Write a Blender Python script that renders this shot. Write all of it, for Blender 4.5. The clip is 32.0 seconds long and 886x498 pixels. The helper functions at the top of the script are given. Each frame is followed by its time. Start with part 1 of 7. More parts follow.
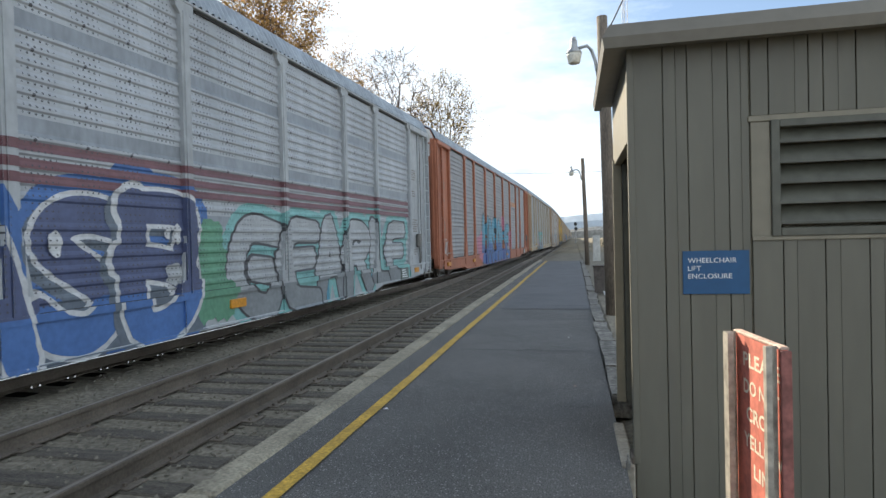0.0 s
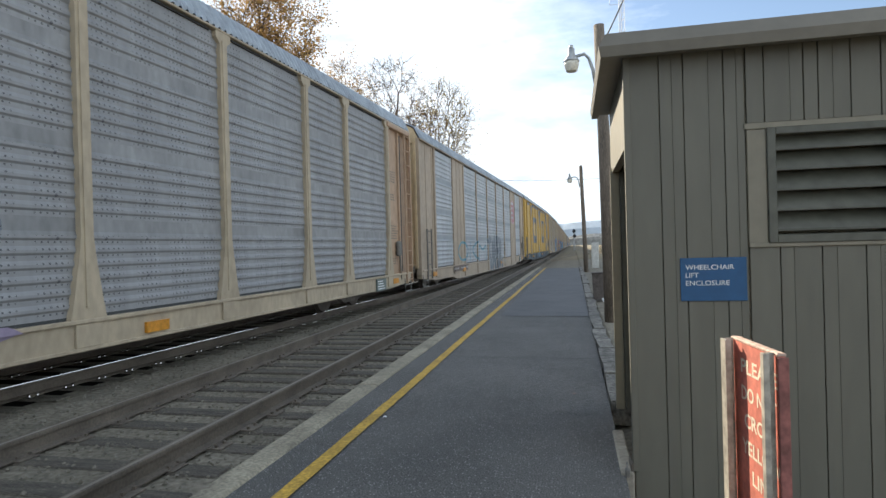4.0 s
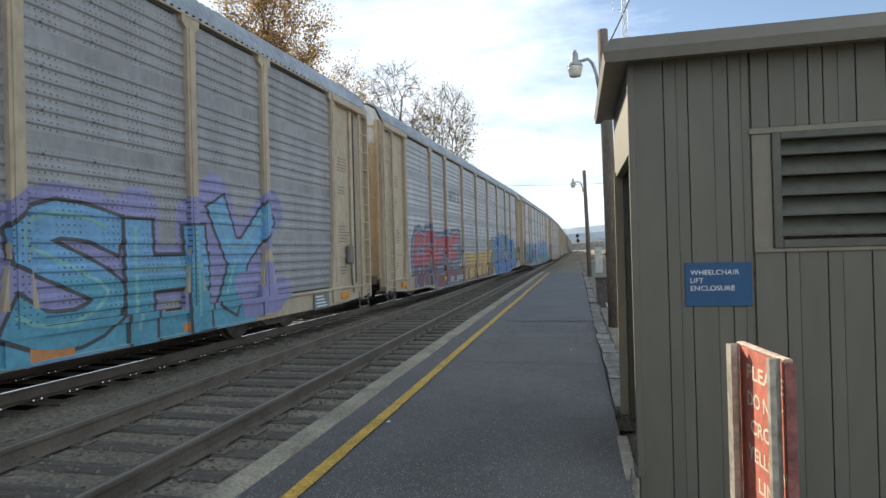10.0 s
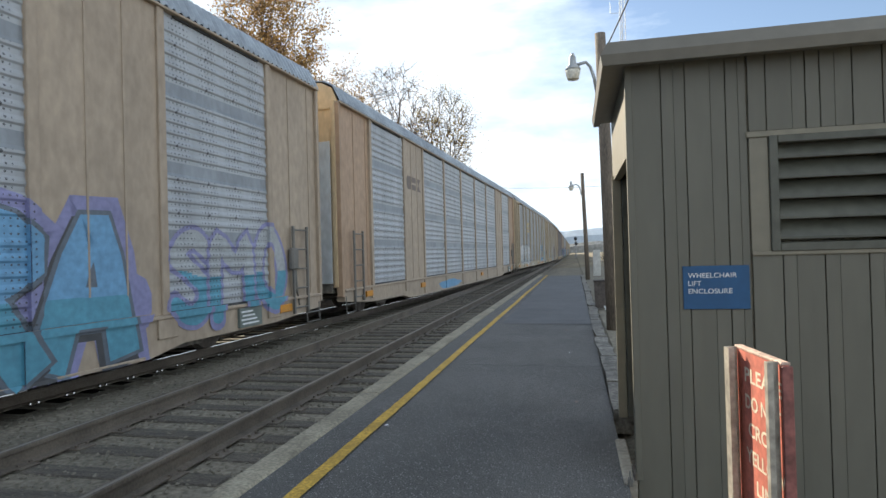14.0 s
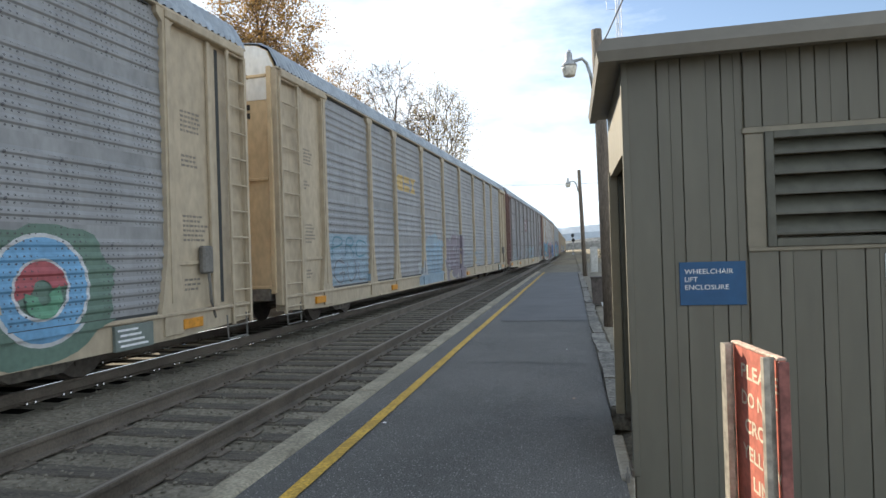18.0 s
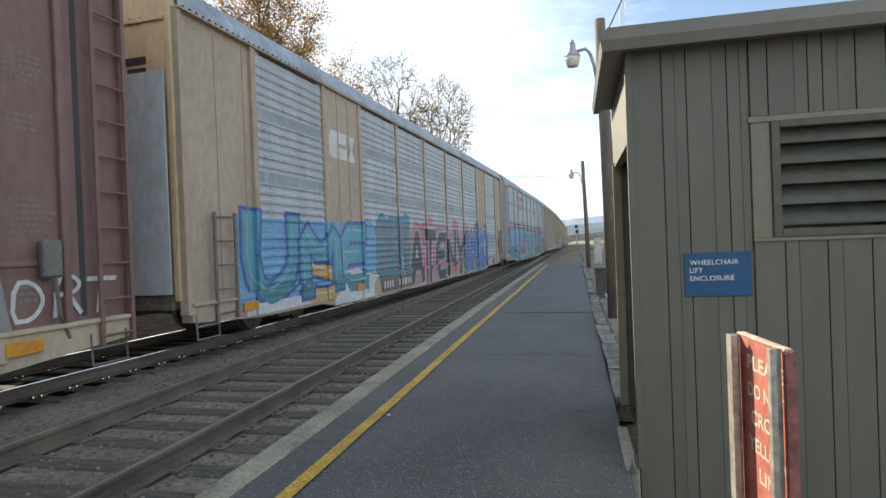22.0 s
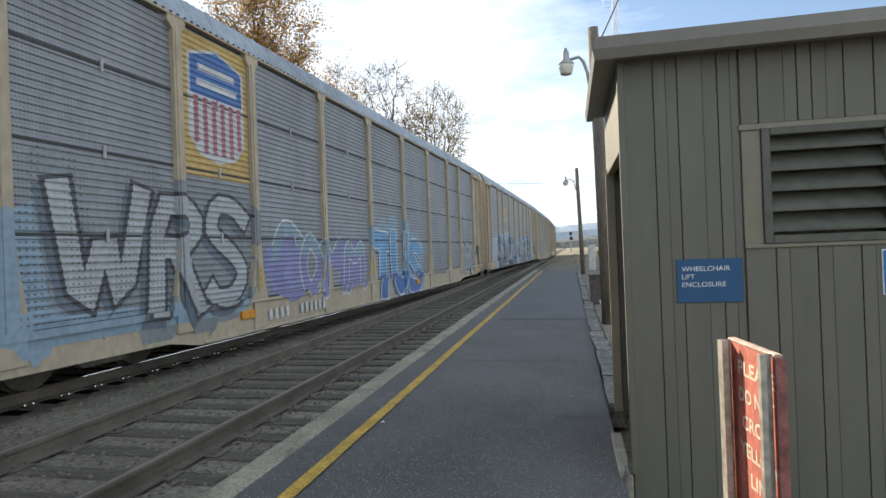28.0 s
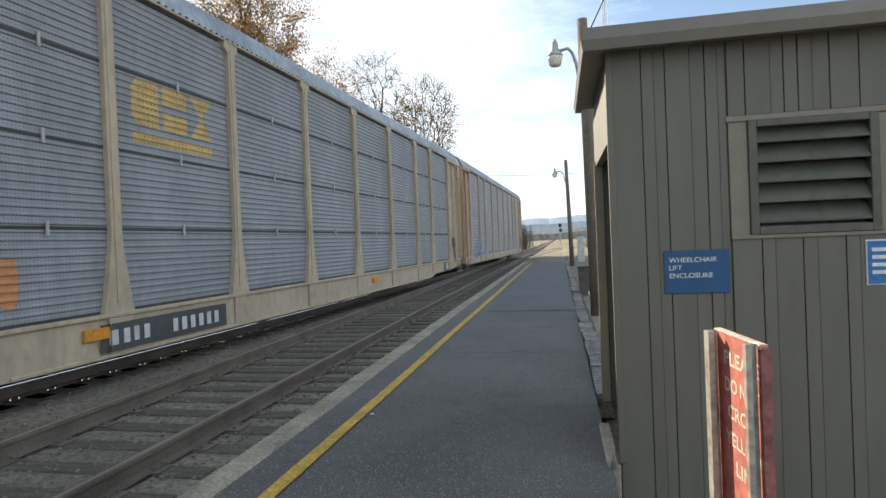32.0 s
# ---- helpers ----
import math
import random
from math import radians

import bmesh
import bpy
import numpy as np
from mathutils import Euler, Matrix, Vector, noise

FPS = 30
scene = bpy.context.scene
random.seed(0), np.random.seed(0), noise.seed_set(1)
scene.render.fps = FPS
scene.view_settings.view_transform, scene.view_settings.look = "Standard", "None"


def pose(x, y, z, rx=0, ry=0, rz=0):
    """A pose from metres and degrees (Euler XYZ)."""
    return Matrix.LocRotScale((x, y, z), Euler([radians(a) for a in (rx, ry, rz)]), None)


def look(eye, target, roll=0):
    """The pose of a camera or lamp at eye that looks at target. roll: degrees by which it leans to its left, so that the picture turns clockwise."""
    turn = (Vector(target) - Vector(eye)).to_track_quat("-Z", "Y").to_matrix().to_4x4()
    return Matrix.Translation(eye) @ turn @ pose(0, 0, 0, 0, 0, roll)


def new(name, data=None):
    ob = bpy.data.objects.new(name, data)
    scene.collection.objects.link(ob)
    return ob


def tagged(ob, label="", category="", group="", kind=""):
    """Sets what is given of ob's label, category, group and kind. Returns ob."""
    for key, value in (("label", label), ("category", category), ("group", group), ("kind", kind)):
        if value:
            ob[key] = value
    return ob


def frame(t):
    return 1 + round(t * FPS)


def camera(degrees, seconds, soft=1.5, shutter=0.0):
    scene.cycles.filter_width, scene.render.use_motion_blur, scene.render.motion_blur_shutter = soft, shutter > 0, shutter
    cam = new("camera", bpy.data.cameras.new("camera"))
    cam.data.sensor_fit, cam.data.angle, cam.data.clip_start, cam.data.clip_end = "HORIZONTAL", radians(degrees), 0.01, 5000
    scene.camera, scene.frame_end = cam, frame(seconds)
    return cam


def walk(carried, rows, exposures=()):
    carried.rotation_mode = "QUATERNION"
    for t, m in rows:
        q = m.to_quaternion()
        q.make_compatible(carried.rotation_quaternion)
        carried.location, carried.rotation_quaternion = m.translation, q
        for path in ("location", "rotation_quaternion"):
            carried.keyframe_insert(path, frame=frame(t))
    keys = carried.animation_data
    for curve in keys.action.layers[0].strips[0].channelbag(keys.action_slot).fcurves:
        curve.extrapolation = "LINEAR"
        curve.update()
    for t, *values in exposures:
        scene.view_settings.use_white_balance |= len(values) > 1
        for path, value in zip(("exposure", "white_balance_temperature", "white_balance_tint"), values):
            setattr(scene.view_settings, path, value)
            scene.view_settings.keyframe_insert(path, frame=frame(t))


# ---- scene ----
from mathutils.geometry import tessellate_polygon

# ---------------------------------------------------------------- camera
cam = camera(72.93, 32.0, soft=1.5, shutter=0.03)


def aim(x, y, z, yaw, pitch, roll):
    a, b = radians(yaw), radians(pitch)
    way = Vector((-math.sin(a) * math.cos(b), math.cos(a) * math.cos(b), math.sin(b)))
    return look((x, y, z), Vector((x, y, z)) + way, roll)


walk(cam, [
    (0, aim(-0.003, 0.002, 1.477, 12.40, -0.85, -1.43)),
    (0.5, aim(0.000, -0.001, 1.477, 12.31, -0.78, -1.69)),
    (1, aim(-0.000, -0.005, 1.476, 12.27, -0.72, -1.77)),
    (1.5, aim(0.001, -0.004, 1.478, 12.24, -0.66, -1.61)),
    (2, aim(0.001, -0.001, 1.479, 12.25, -0.52, -1.51)),
    (2.5, aim(0.001, -0.007, 1.480, 12.27, -0.41, -1.41)),
    (3, aim(0.003, -0.008, 1.479, 12.29, -0.21, -1.62)),
    (3.5, aim(0.003, -0.008, 1.479, 12.25, -0.14, -1.60)),
    (5.5, aim(-0.001, 0.003, 1.479, 12.43, -0.16, -1.61)),
    (6, aim(0.000, 0.006, 1.479, 12.46, -0.09, -1.68)),
    (6.5, aim(-0.000, 0.004, 1.479, 12.47, -0.03, -1.81)),
    (7, aim(-0.003, -0.001, 1.479, 12.47, 0.06, -1.76)),
    (7.5, aim(-0.004, -0.004, 1.479, 12.53, 0.12, -1.61)),
    (8, aim(-0.003, -0.006, 1.479, 12.53, 0.12, -1.63)),
    (8.5, aim(-0.002, -0.004, 1.480, 12.50, 0.07, -1.68)),
    (9, aim(-0.001, -0.003, 1.480, 12.50, 0.12, -1.94)),
    (9.5, aim(-0.002, -0.008, 1.481, 12.46, 0.16, -1.79)),
    (10, aim(-0.004, -0.007, 1.480, 12.56, 0.30, -1.52)),
    (10.5, aim(0.000, -0.008, 1.480, 12.61, 0.46, -1.46)),
    (11, aim(0.002, -0.007, 1.480, 12.48, 0.52, -1.66)),
    (11.5, aim(0.000, -0.008, 1.480, 12.45, 0.52, -1.65)),
    (12, aim(0.000, -0.007, 1.480, 12.39, 0.46, -1.57)),
    (12.5, aim(0.000, -0.008, 1.481, 12.46, 0.51, -1.49)),
    (13, aim(-0.001, -0.013, 1.481, 12.42, 0.45, -1.47)),
    (13.5, aim(0.000, -0.007, 1.482, 12.44, 0.53, -1.61)),
    (14, aim(-0.002, -0.006, 1.482, 12.39, 0.57, -1.56)),
    (14.5, aim(-0.001, -0.005, 1.482, 12.35, 0.52, -1.70)),
    (16.5, aim(-0.001, 0.001, 1.480, 12.20, 0.41, -1.73)),
    (17, aim(0.000, 0.000, 1.480, 12.19, 0.41, -1.72)),
    (17.5, aim(0.001, 0.001, 1.480, 12.17, 0.39, -1.86)),
    (18, aim(0.001, -0.002, 1.482, 12.14, 0.31, -1.84)),
    (18.5, aim(-0.003, -0.004, 1.482, 12.15, 0.14, -1.62)),
    (19, aim(-0.002, 0.001, 1.479, 12.16, -0.10, -1.82)),
    (19.5, aim(0.002, 0.008, 1.478, 12.18, -0.33, -2.14)),
    (20, aim(0.002, 0.012, 1.479, 12.13, -0.37, -2.58)),
    (20.5, aim(0.001, 0.016, 1.480, 12.24, -0.41, -2.34)),
    (21, aim(0.000, 0.015, 1.480, 12.34, -0.43, -2.16)),
    (21.5, aim(0.001, 0.017, 1.481, 12.41, -0.43, -2.07)),
    (22, aim(-0.001, 0.017, 1.482, 12.50, -0.43, -2.15)),
    (22.5, aim(0.002, 0.016, 1.482, 12.52, -0.36, -2.21)),
    (23, aim(0.006, 0.017, 1.483, 12.40, -0.35, -2.33)),
    (23.5, aim(0.007, 0.012, 1.481, 12.23, -0.36, -2.38)),
    (24, aim(0.005, 0.002, 1.482, 12.13, -0.36, -2.53)),
    (24.5, aim(0.003, 0.001, 1.482, 12.13, -0.31, -2.28)),
    (25, aim(0.003, 0.002, 1.482, 12.12, -0.23, -2.27)),
    (25.5, aim(0.005, 0.005, 1.481, 12.10, -0.11, -2.34)),
    (27.5, aim(0.008, 0.002, 1.482, 12.02, 0.12, -2.32)),
    (28, aim(0.007, 0.002, 1.481, 11.97, 0.20, -2.17)),
    (28.5, aim(0.005, -0.002, 1.481, 11.89, 0.25, -2.15)),
    (29, aim(0.004, 0.002, 1.481, 11.85, 0.20, -1.85)),
    (29.5, aim(0.004, 0.008, 1.480, 11.67, 0.03, -1.96)),
    (30, aim(0.004, 0.014, 1.478, 11.56, -0.26, -1.99)),
    (30.5, aim(0.003, 0.011, 1.476, 11.47, -0.37, -2.02)),
    (31, aim(0.003, 0.010, 1.476, 11.46, -0.47, -2.18)),
    (31.5, aim(0.007, 0.010, 1.478, 11.38, -0.55, -2.32)),
    (32, aim(0.013, 0.010, 1.479, 11.02, -0.59, -2.32)),
], exposures=[(0, 1.03, 6080, 6), (3, 1.01, 6080, 6), (6, 0.99, 6080, 6), (8, 0.95, 6080, 6), (12, 0.83, 6080, 6), (14, 0.94, 6080, 6), (20, 1.03, 6080, 6), (25, 1.02, 6080, 6), (29, 0.98, 6080, 6), (32, 1.0, 6080, 6)])

# ---------------------------------------------------------------- light
SUN_AZ, SUN_EL = -40.0, 28.3
to_sun = Vector((math.sin(radians(SUN_AZ)) * math.cos(radians(SUN_EL)), math.cos(radians(SUN_AZ)) * math.cos(radians(SUN_EL)), math.sin(radians(SUN_EL))))
sun_data = bpy.data.lights.new("sun", "SUN")
sun_data.energy, sun_data.angle, sun_data.color = 5.0, radians(0.7), (1.0, 0.84, 0.64)
sun = new("sun", sun_data)
sun.matrix_world = look((0, 0, 40), Vector((0, 0, 40)) - to_sun)

world = bpy.data.worlds.new("sky")
scene.world = world
world.use_nodes = True
wt = world.node_tree
wt.nodes.clear()


def wnode(kind, **kw):
    n = wt.nodes.new(kind)
    for k, v in kw.items():
        n.inputs[k].default_value = v
    return n


w_out = wnode("ShaderNodeOutputWorld")
w_bg = wnode("ShaderNodeBackground", Strength=0.166)
w_sky = wnode("ShaderNodeTexSky")
w_sky.sky_type, w_sky.sun_disc = "NISHITA", False
w_sky.sun_elevation, w_sky.sun_rotation = radians(SUN_EL), radians(SUN_AZ)
w_sky.dust_density, w_sky.air_density = 0.4, 1.0
w_tc = wnode("ShaderNodeTexCoord")
w_map = wnode("ShaderNodeMapping")
w_map.inputs["Scale"].default_value = (1.0, 1.0, 3.2)
w_map.inputs["Location"].default_value = (0.35, 0.0, 0.2)
w_n = wnode("ShaderNodeTexNoise", Scale=2.3, Detail=9.0, Roughness=0.62)
w_ramp = wnode("ShaderNodeValToRGB")
w_ramp.color_ramp.elements[0].position, w_ramp.color_ramp.elements[1].position = 0.40, 0.66
w_n2 = wnode("ShaderNodeTexNoise", Scale=5.0, Detail=6.0, Roughness=0.55)
w_cl = wnode("ShaderNodeValToRGB")
w_cl.color_ramp.elements[0].position, w_cl.color_ramp.elements[0].color = 0.3, (2.45, 2.75, 3.15, 1)
w_cl.color_ramp.elements[1].position, w_cl.color_ramp.elements[1].color = 0.66, (4.75, 4.9, 5.1, 1)
w_mix = wt.nodes.new("ShaderNodeMixRGB")
# the cloud sheet thickens towards the sun and thins beside it
w_dot = wt.nodes.new("ShaderNodeVectorMath")
w_dot.operation = "DOT_PRODUCT"
w_dot.inputs[1].default_value = to_sun
w_near = wnode("ShaderNodeFloatCurve")
w_near.mapping.curves[0].points[0].location, w_near.mapping.curves[0].points[1].location = (0.0, 0.64), (1.0, 0.84)
for spot in ((0.30, 0.60), (0.545, 0.16), (0.66, 0.22), (0.75, 0.40), (0.82, 0.50), (0.9, 0.68)):
    w_near.mapping.curves[0].points.new(*spot)
w_near.mapping.update()
w_shift = wt.nodes.new("ShaderNodeMath")
w_shift.operation, w_shift.inputs[1].default_value = "SUBTRACT", 0.5
w_add = wt.nodes.new("ShaderNodeMath")
w_add.operation = "ADD"
w_sep = wt.nodes.new("ShaderNodeSeparateXYZ")
w_low = wnode("ShaderNodeMapRange")
w_low.inputs["From Min"].default_value, w_low.inputs["From Max"].default_value = 0.06, 0.31
w_low.inputs["To Min"].default_value, w_low.inputs["To Max"].default_value = 0.42, 0.0
w_sum = wt.nodes.new("ShaderNodeMath")
w_sum.operation = "ADD"
wl = wt.links.new
wl(w_tc.outputs["Generated"], w_map.inputs["Vector"])
wl(w_map.outputs[0], w_n.inputs["Vector"])
wl(w_map.outputs[0], w_n2.inputs["Vector"])
wl(w_tc.outputs["Generated"], w_dot.inputs[0])
wl(w_dot.outputs["Value"], w_near.inputs["Value"])
wl(w_n.outputs["Fac"], w_add.inputs[0])
wl(w_near.outputs[0], w_shift.inputs[0])
wl(w_shift.outputs[0], w_add.inputs[1])
wl(w_tc.outputs["Generated"], w_sep.inputs[0])
wl(w_sep.outputs[2], w_low.inputs["Value"])
wl(w_add.outputs[0], w_sum.inputs[0])
wl(w_low.outputs[0], w_sum.inputs[1])
wl(w_sum.outputs[0], w_ramp.inputs["Fac"])
wl(w_n2.outputs["Fac"], w_cl.inputs["Fac"])
wl(w_ramp.outputs["Color"], w_mix.inputs["Fac"])
w_dim = wt.nodes.new("ShaderNodeMixRGB")
w_dim.blend_type = "MULTIPLY"
w_dim.inputs["Fac"].default_value, w_dim.inputs["Color2"].default_value = 1.0, (0.55, 0.50, 0.48, 1)
wl(w_sky.outputs[0], w_dim.inputs["Color1"])
wl(w_dim.outputs[0], w_mix.inputs["Color1"])
wl(w_cl.outputs["Color"], w_mix.inputs["Color2"])
wl(w_mix.outputs[0], w_bg.inputs["Color"])
wl(w_bg.outputs[0], w_out.inputs["Surface"])

# ---------------------------------------------------------------- materials
def rgb(r, g, b):
    return (r, g, b, 1.0)


def mat(name, color, rough=0.7, metal=0.0, dark=0.7, grain=30.0, patch=1.5, bump=0.15, stretch=(1, 1, 1), vary=0.12, spec=0.5, warm=None):
    """A surface with fine grain, large stains and a little relief, at real-world size."""
    m = bpy.data.materials.new(name)
    m.use_nodes = True
    t = m.node_tree
    b = t.nodes["Principled BSDF"]
    b.inputs["Roughness"].default_value, b.inputs["Metallic"].default_value = rough, metal
    b.inputs["Specular IOR Level"].default_value = spec
    tc = t.nodes.new("ShaderNodeTexCoord")
    mp = t.nodes.new("ShaderNodeMapping")
    mp.inputs["Scale"].default_value = stretch
    info = t.nodes.new("ShaderNodeObjectInfo")
    shift = t.nodes.new("ShaderNodeVectorMath")
    shift.operation = "ADD"
    t.links.new(tc.outputs["Object"], mp.inputs["Vector"])
    far = t.nodes.new("ShaderNodeMath")
    far.operation = "MULTIPLY"
    far.inputs[1].default_value = 37.0
    t.links.new(info.outputs["Random"], far.inputs[0])
    t.links.new(mp.outputs[0], shift.inputs[0])
    t.links.new(far.outputs[0], shift.inputs[1])
    n1 = t.nodes.new("ShaderNodeTexNoise")
    n1.inputs["Scale"].default_value, n1.inputs["Detail"].default_value = grain, 4.0
    n2 = t.nodes.new("ShaderNodeTexNoise")
    n2.inputs["Scale"].default_value, n2.inputs["Detail"].default_value, n2.inputs["Roughness"].default_value = patch, 5.0, 0.6
    for n in (n1, n2):
        t.links.new(shift.outputs[0], n.inputs["Vector"])
    r1 = t.nodes.new("ShaderNodeMapRange")
    r1.inputs["From Min"].default_value, r1.inputs["From Max"].default_value = 0.3, 0.7
    r1.inputs["To Min"].default_value, r1.inputs["To Max"].default_value = 1 - vary * 1.6, 1 + vary * 1.6
    t.links.new(n1.outputs["Fac"], r1.inputs["Value"])
    r2 = t.nodes.new("ShaderNodeMapRange")
    r2.inputs["From Min"].default_value, r2.inputs["From Max"].default_value = 0.38, 0.68
    t.links.new(n2.outputs["Fac"], r2.inputs["Value"])
    mix = t.nodes.new("ShaderNodeMixRGB")
    mix.inputs["Color1"].default_value = rgb(*color)
    low = warm if warm else tuple(c * dark for c in color)
    mix.inputs["Color2"].default_value = rgb(*low)
    t.links.new(r2.outputs[0], mix.inputs["Fac"])
    mul = t.nodes.new("ShaderNodeVectorMath")
    mul.operation = "MULTIPLY"
    t.links.new(mix.outputs[0], mul.inputs[0])
    t.links.new(r1.outputs[0], mul.inputs[1])
    t.links.new(mul.outputs[0], b.inputs["Base Color"])
    if bump:
        bp = t.nodes.new("ShaderNodeBump")
        bp.inputs["Strength"].default_value, bp.inputs["Distance"].default_value = bump, 0.02
        t.links.new(n1.outputs["Fac"], bp.inputs["Height"])
        t.links.new(bp.outputs[0], b.inputs["Normal"])
    return m


def dotted(m, py, pz, size, depth=0.35, strip=0.448, fill=0.58, sheet=False):
    """Adds a grid of small dark holes (perforated sheet) to a material, in the object's own y and z."""
    t = m.node_tree
    b = t.nodes["Principled BSDF"]
    old = b.inputs["Base Color"].links[0].from_socket
    tc = t.nodes.new("ShaderNodeTexCoord")
    sp = t.nodes.new("ShaderNodeSeparateXYZ")
    t.links.new(tc.outputs["Object"], sp.inputs[0])

    def wave(sock, period):
        d = t.nodes.new("ShaderNodeMath")
        d.operation = "MULTIPLY"
        d.inputs[1].default_value = 1 / period
        t.links.new(sock, d.inputs[0])
        f = t.nodes.new("ShaderNodeMath")
        f.operation = "FRACT"
        t.links.new(d.outputs[0], f.inputs[0])
        s = t.nodes.new("ShaderNodeMath")
        s.operation = "SUBTRACT"
        s.inputs[1].default_value = 0.5
        t.links.new(f.outputs[0], s.inputs[0])
        a = t.nodes.new("ShaderNodeMath")
        a.operation = "MULTIPLY"
        a.inputs[1].default_value = period
        t.links.new(s.outputs[0], a.inputs[0])
        return a.outputs[0]
    cb = t.nodes.new("ShaderNodeCombineXYZ")
    t.links.new(wave(sp.outputs[1], py), cb.inputs[0])
    t.links.new(wave(sp.outputs[2], pz), cb.inputs[1])
    ln = t.nodes.new("ShaderNodeVectorMath")
    ln.operation = "LENGTH"
    t.links.new(cb.outputs[0], ln.inputs[0])
    less = t.nodes.new("ShaderNodeMath")
    less.operation = "LESS_THAN"
    less.inputs[1].default_value = size
    t.links.new(ln.outputs["Value"], less.inputs[0])
    # the holes stand in upright strips with plain sheet between them
    st = t.nodes.new("ShaderNodeMath")
    st.operation, st.inputs[1].default_value = "ABSOLUTE", 0.0
    t.links.new(wave(sp.outputs[1], strip), st.inputs[0])
    gt = t.nodes.new("ShaderNodeMath")
    gt.operation, gt.inputs[1].default_value = "LESS_THAN", strip * fill / 2
    t.links.new(st.outputs[0], gt.inputs[0])
    both = t.nodes.new("ShaderNodeMath")
    both.operation = "MULTIPLY"
    t.links.new(less.outputs[0], both.inputs[0])
    t.links.new(gt.outputs[0], both.inputs[1])
    hole = both.outputs[0]
    if sheet:
        # along a whole car: no holes in the sill, the flat plates and the ends
        ay = t.nodes.new("ShaderNodeMath")
        ay.operation, ay.inputs[1].default_value = "ABSOLUTE", 0.0
        t.links.new(sp.outputs[1], ay.inputs[0])
        off = t.nodes.new("ShaderNodeMath")
        off.operation, off.inputs[1].default_value, off.inputs[2].default_value = "COMPARE", 8.22, 1.0
        t.links.new(ay.outputs[0], off.inputs[0])
        on = t.nodes.new("ShaderNodeMath")
        on.operation, on.inputs[0].default_value = "SUBTRACT", 1.0
        t.links.new(off.outputs[0], on.inputs[1])
        for sock, op, lim in ((on.outputs[0], "MULTIPLY", None), (ay.outputs[0], "LESS_THAN", 12.05), (sp.outputs[2], "GREATER_THAN", 0.88)):
            if lim is not None:
                lim_n = t.nodes.new("ShaderNodeMath")
                lim_n.operation, lim_n.inputs[1].default_value = op, lim
                t.links.new(sock, lim_n.inputs[0])
                sock = lim_n.outputs[0]
            mul = t.nodes.new("ShaderNodeMath")
            mul.operation = "MULTIPLY"
            t.links.new(hole, mul.inputs[0])
            t.links.new(sock, mul.inputs[1])
            hole = mul.outputs[0]
    mx = t.nodes.new("ShaderNodeMixRGB")
    mx.inputs["Color2"].default_value = rgb(depth * 0.12, depth * 0.12, depth * 0.13)
    t.links.new(hole, mx.inputs["Fac"])
    t.links.new(old, mx.inputs["Color1"])
    t.links.new(mx.outputs[0], b.inputs["Base Color"])
    return m


M_ASPHALT = mat("asphalt", (0.146, 0.143, 0.134), 0.9, dark=0.72, grain=120, patch=0.7, bump=0.8, vary=0.5)

def specks(m, scale, size, color):
    """Scatters small pale stones over a surface."""
    t = m.node_tree
    b = t.nodes["Principled BSDF"]
    old = b.inputs["Base Color"].links[0].from_socket
    tc, vo, lt, mx = t.nodes.new("ShaderNodeTexCoord"), t.nodes.new("ShaderNodeTexVoronoi"), t.nodes.new("ShaderNodeMath"), t.nodes.new("ShaderNodeMixRGB")
    vo.inputs["Scale"].default_value = scale
    t.links.new(tc.outputs["Object"], vo.inputs["Vector"])
    # only some of the stones are pale
    sp, gt, an = t.nodes.new("ShaderNodeSeparateXYZ"), t.nodes.new("ShaderNodeMath"), t.nodes.new("ShaderNodeMath")
    t.links.new(vo.outputs["Color"], sp.inputs[0])
    gt.operation, gt.inputs[1].default_value = "GREATER_THAN", 0.72
    t.links.new(sp.outputs[0], gt.inputs[0])
    lt.operation, lt.inputs[1].default_value = "LESS_THAN", size
    t.links.new(vo.outputs["Distance"], lt.inputs[0])
    an.operation = "MULTIPLY"
    t.links.new(lt.outputs[0], an.inputs[0])
    t.links.new(gt.outputs[0], an.inputs[1])
    mx.inputs["Color2"].default_value = rgb(*color)
    t.links.new(an.outputs[0], mx.inputs["Fac"])
    t.links.new(old, mx.inputs["Color1"])
    t.links.new(mx.outputs[0], b.inputs["Base Color"])


specks(M_ASPHALT, 55.0, 0.30, (0.34, 0.335, 0.32))
M_CURB = mat("platform_concrete", (0.34, 0.305, 0.225), 0.85, dark=0.55, grain=40, patch=2.2, bump=0.4, vary=0.2)
M_FOOT = mat("pale_footing", (0.40, 0.36, 0.29), 0.85, dark=0.65, grain=30, patch=4, bump=0.3)
M_CURB2 = mat("broken_concrete", (0.225, 0.212, 0.185), 0.9, dark=0.4, grain=22, patch=3.0, bump=0.8, vary=0.35)
M_YELLOW = mat("worn_yellow_paint", (0.56, 0.355, 0.045), 0.7, dark=0.6, grain=35, patch=3.5, bump=0.3, vary=0.22)
M_BALLAST = mat("ballast_ground", (0.225, 0.203, 0.160), 0.95, spec=0.1, dark=0.7, grain=18, patch=0.9, bump=0.5, vary=0.22)
M_STONE = mat("ballast_stone", (0.225, 0.205, 0.163), 0.95, dark=0.6, grain=20, patch=5, bump=0.3, vary=0.2)
# Near-black ground behind the train: its shade is put into the colour.
M_YARD = mat("shade_dark_yard", (0.022, 0.020, 0.018), 1.0, spec=0.0, dark=0.6, grain=3.0, patch=0.4, bump=0.2, vary=0.3)
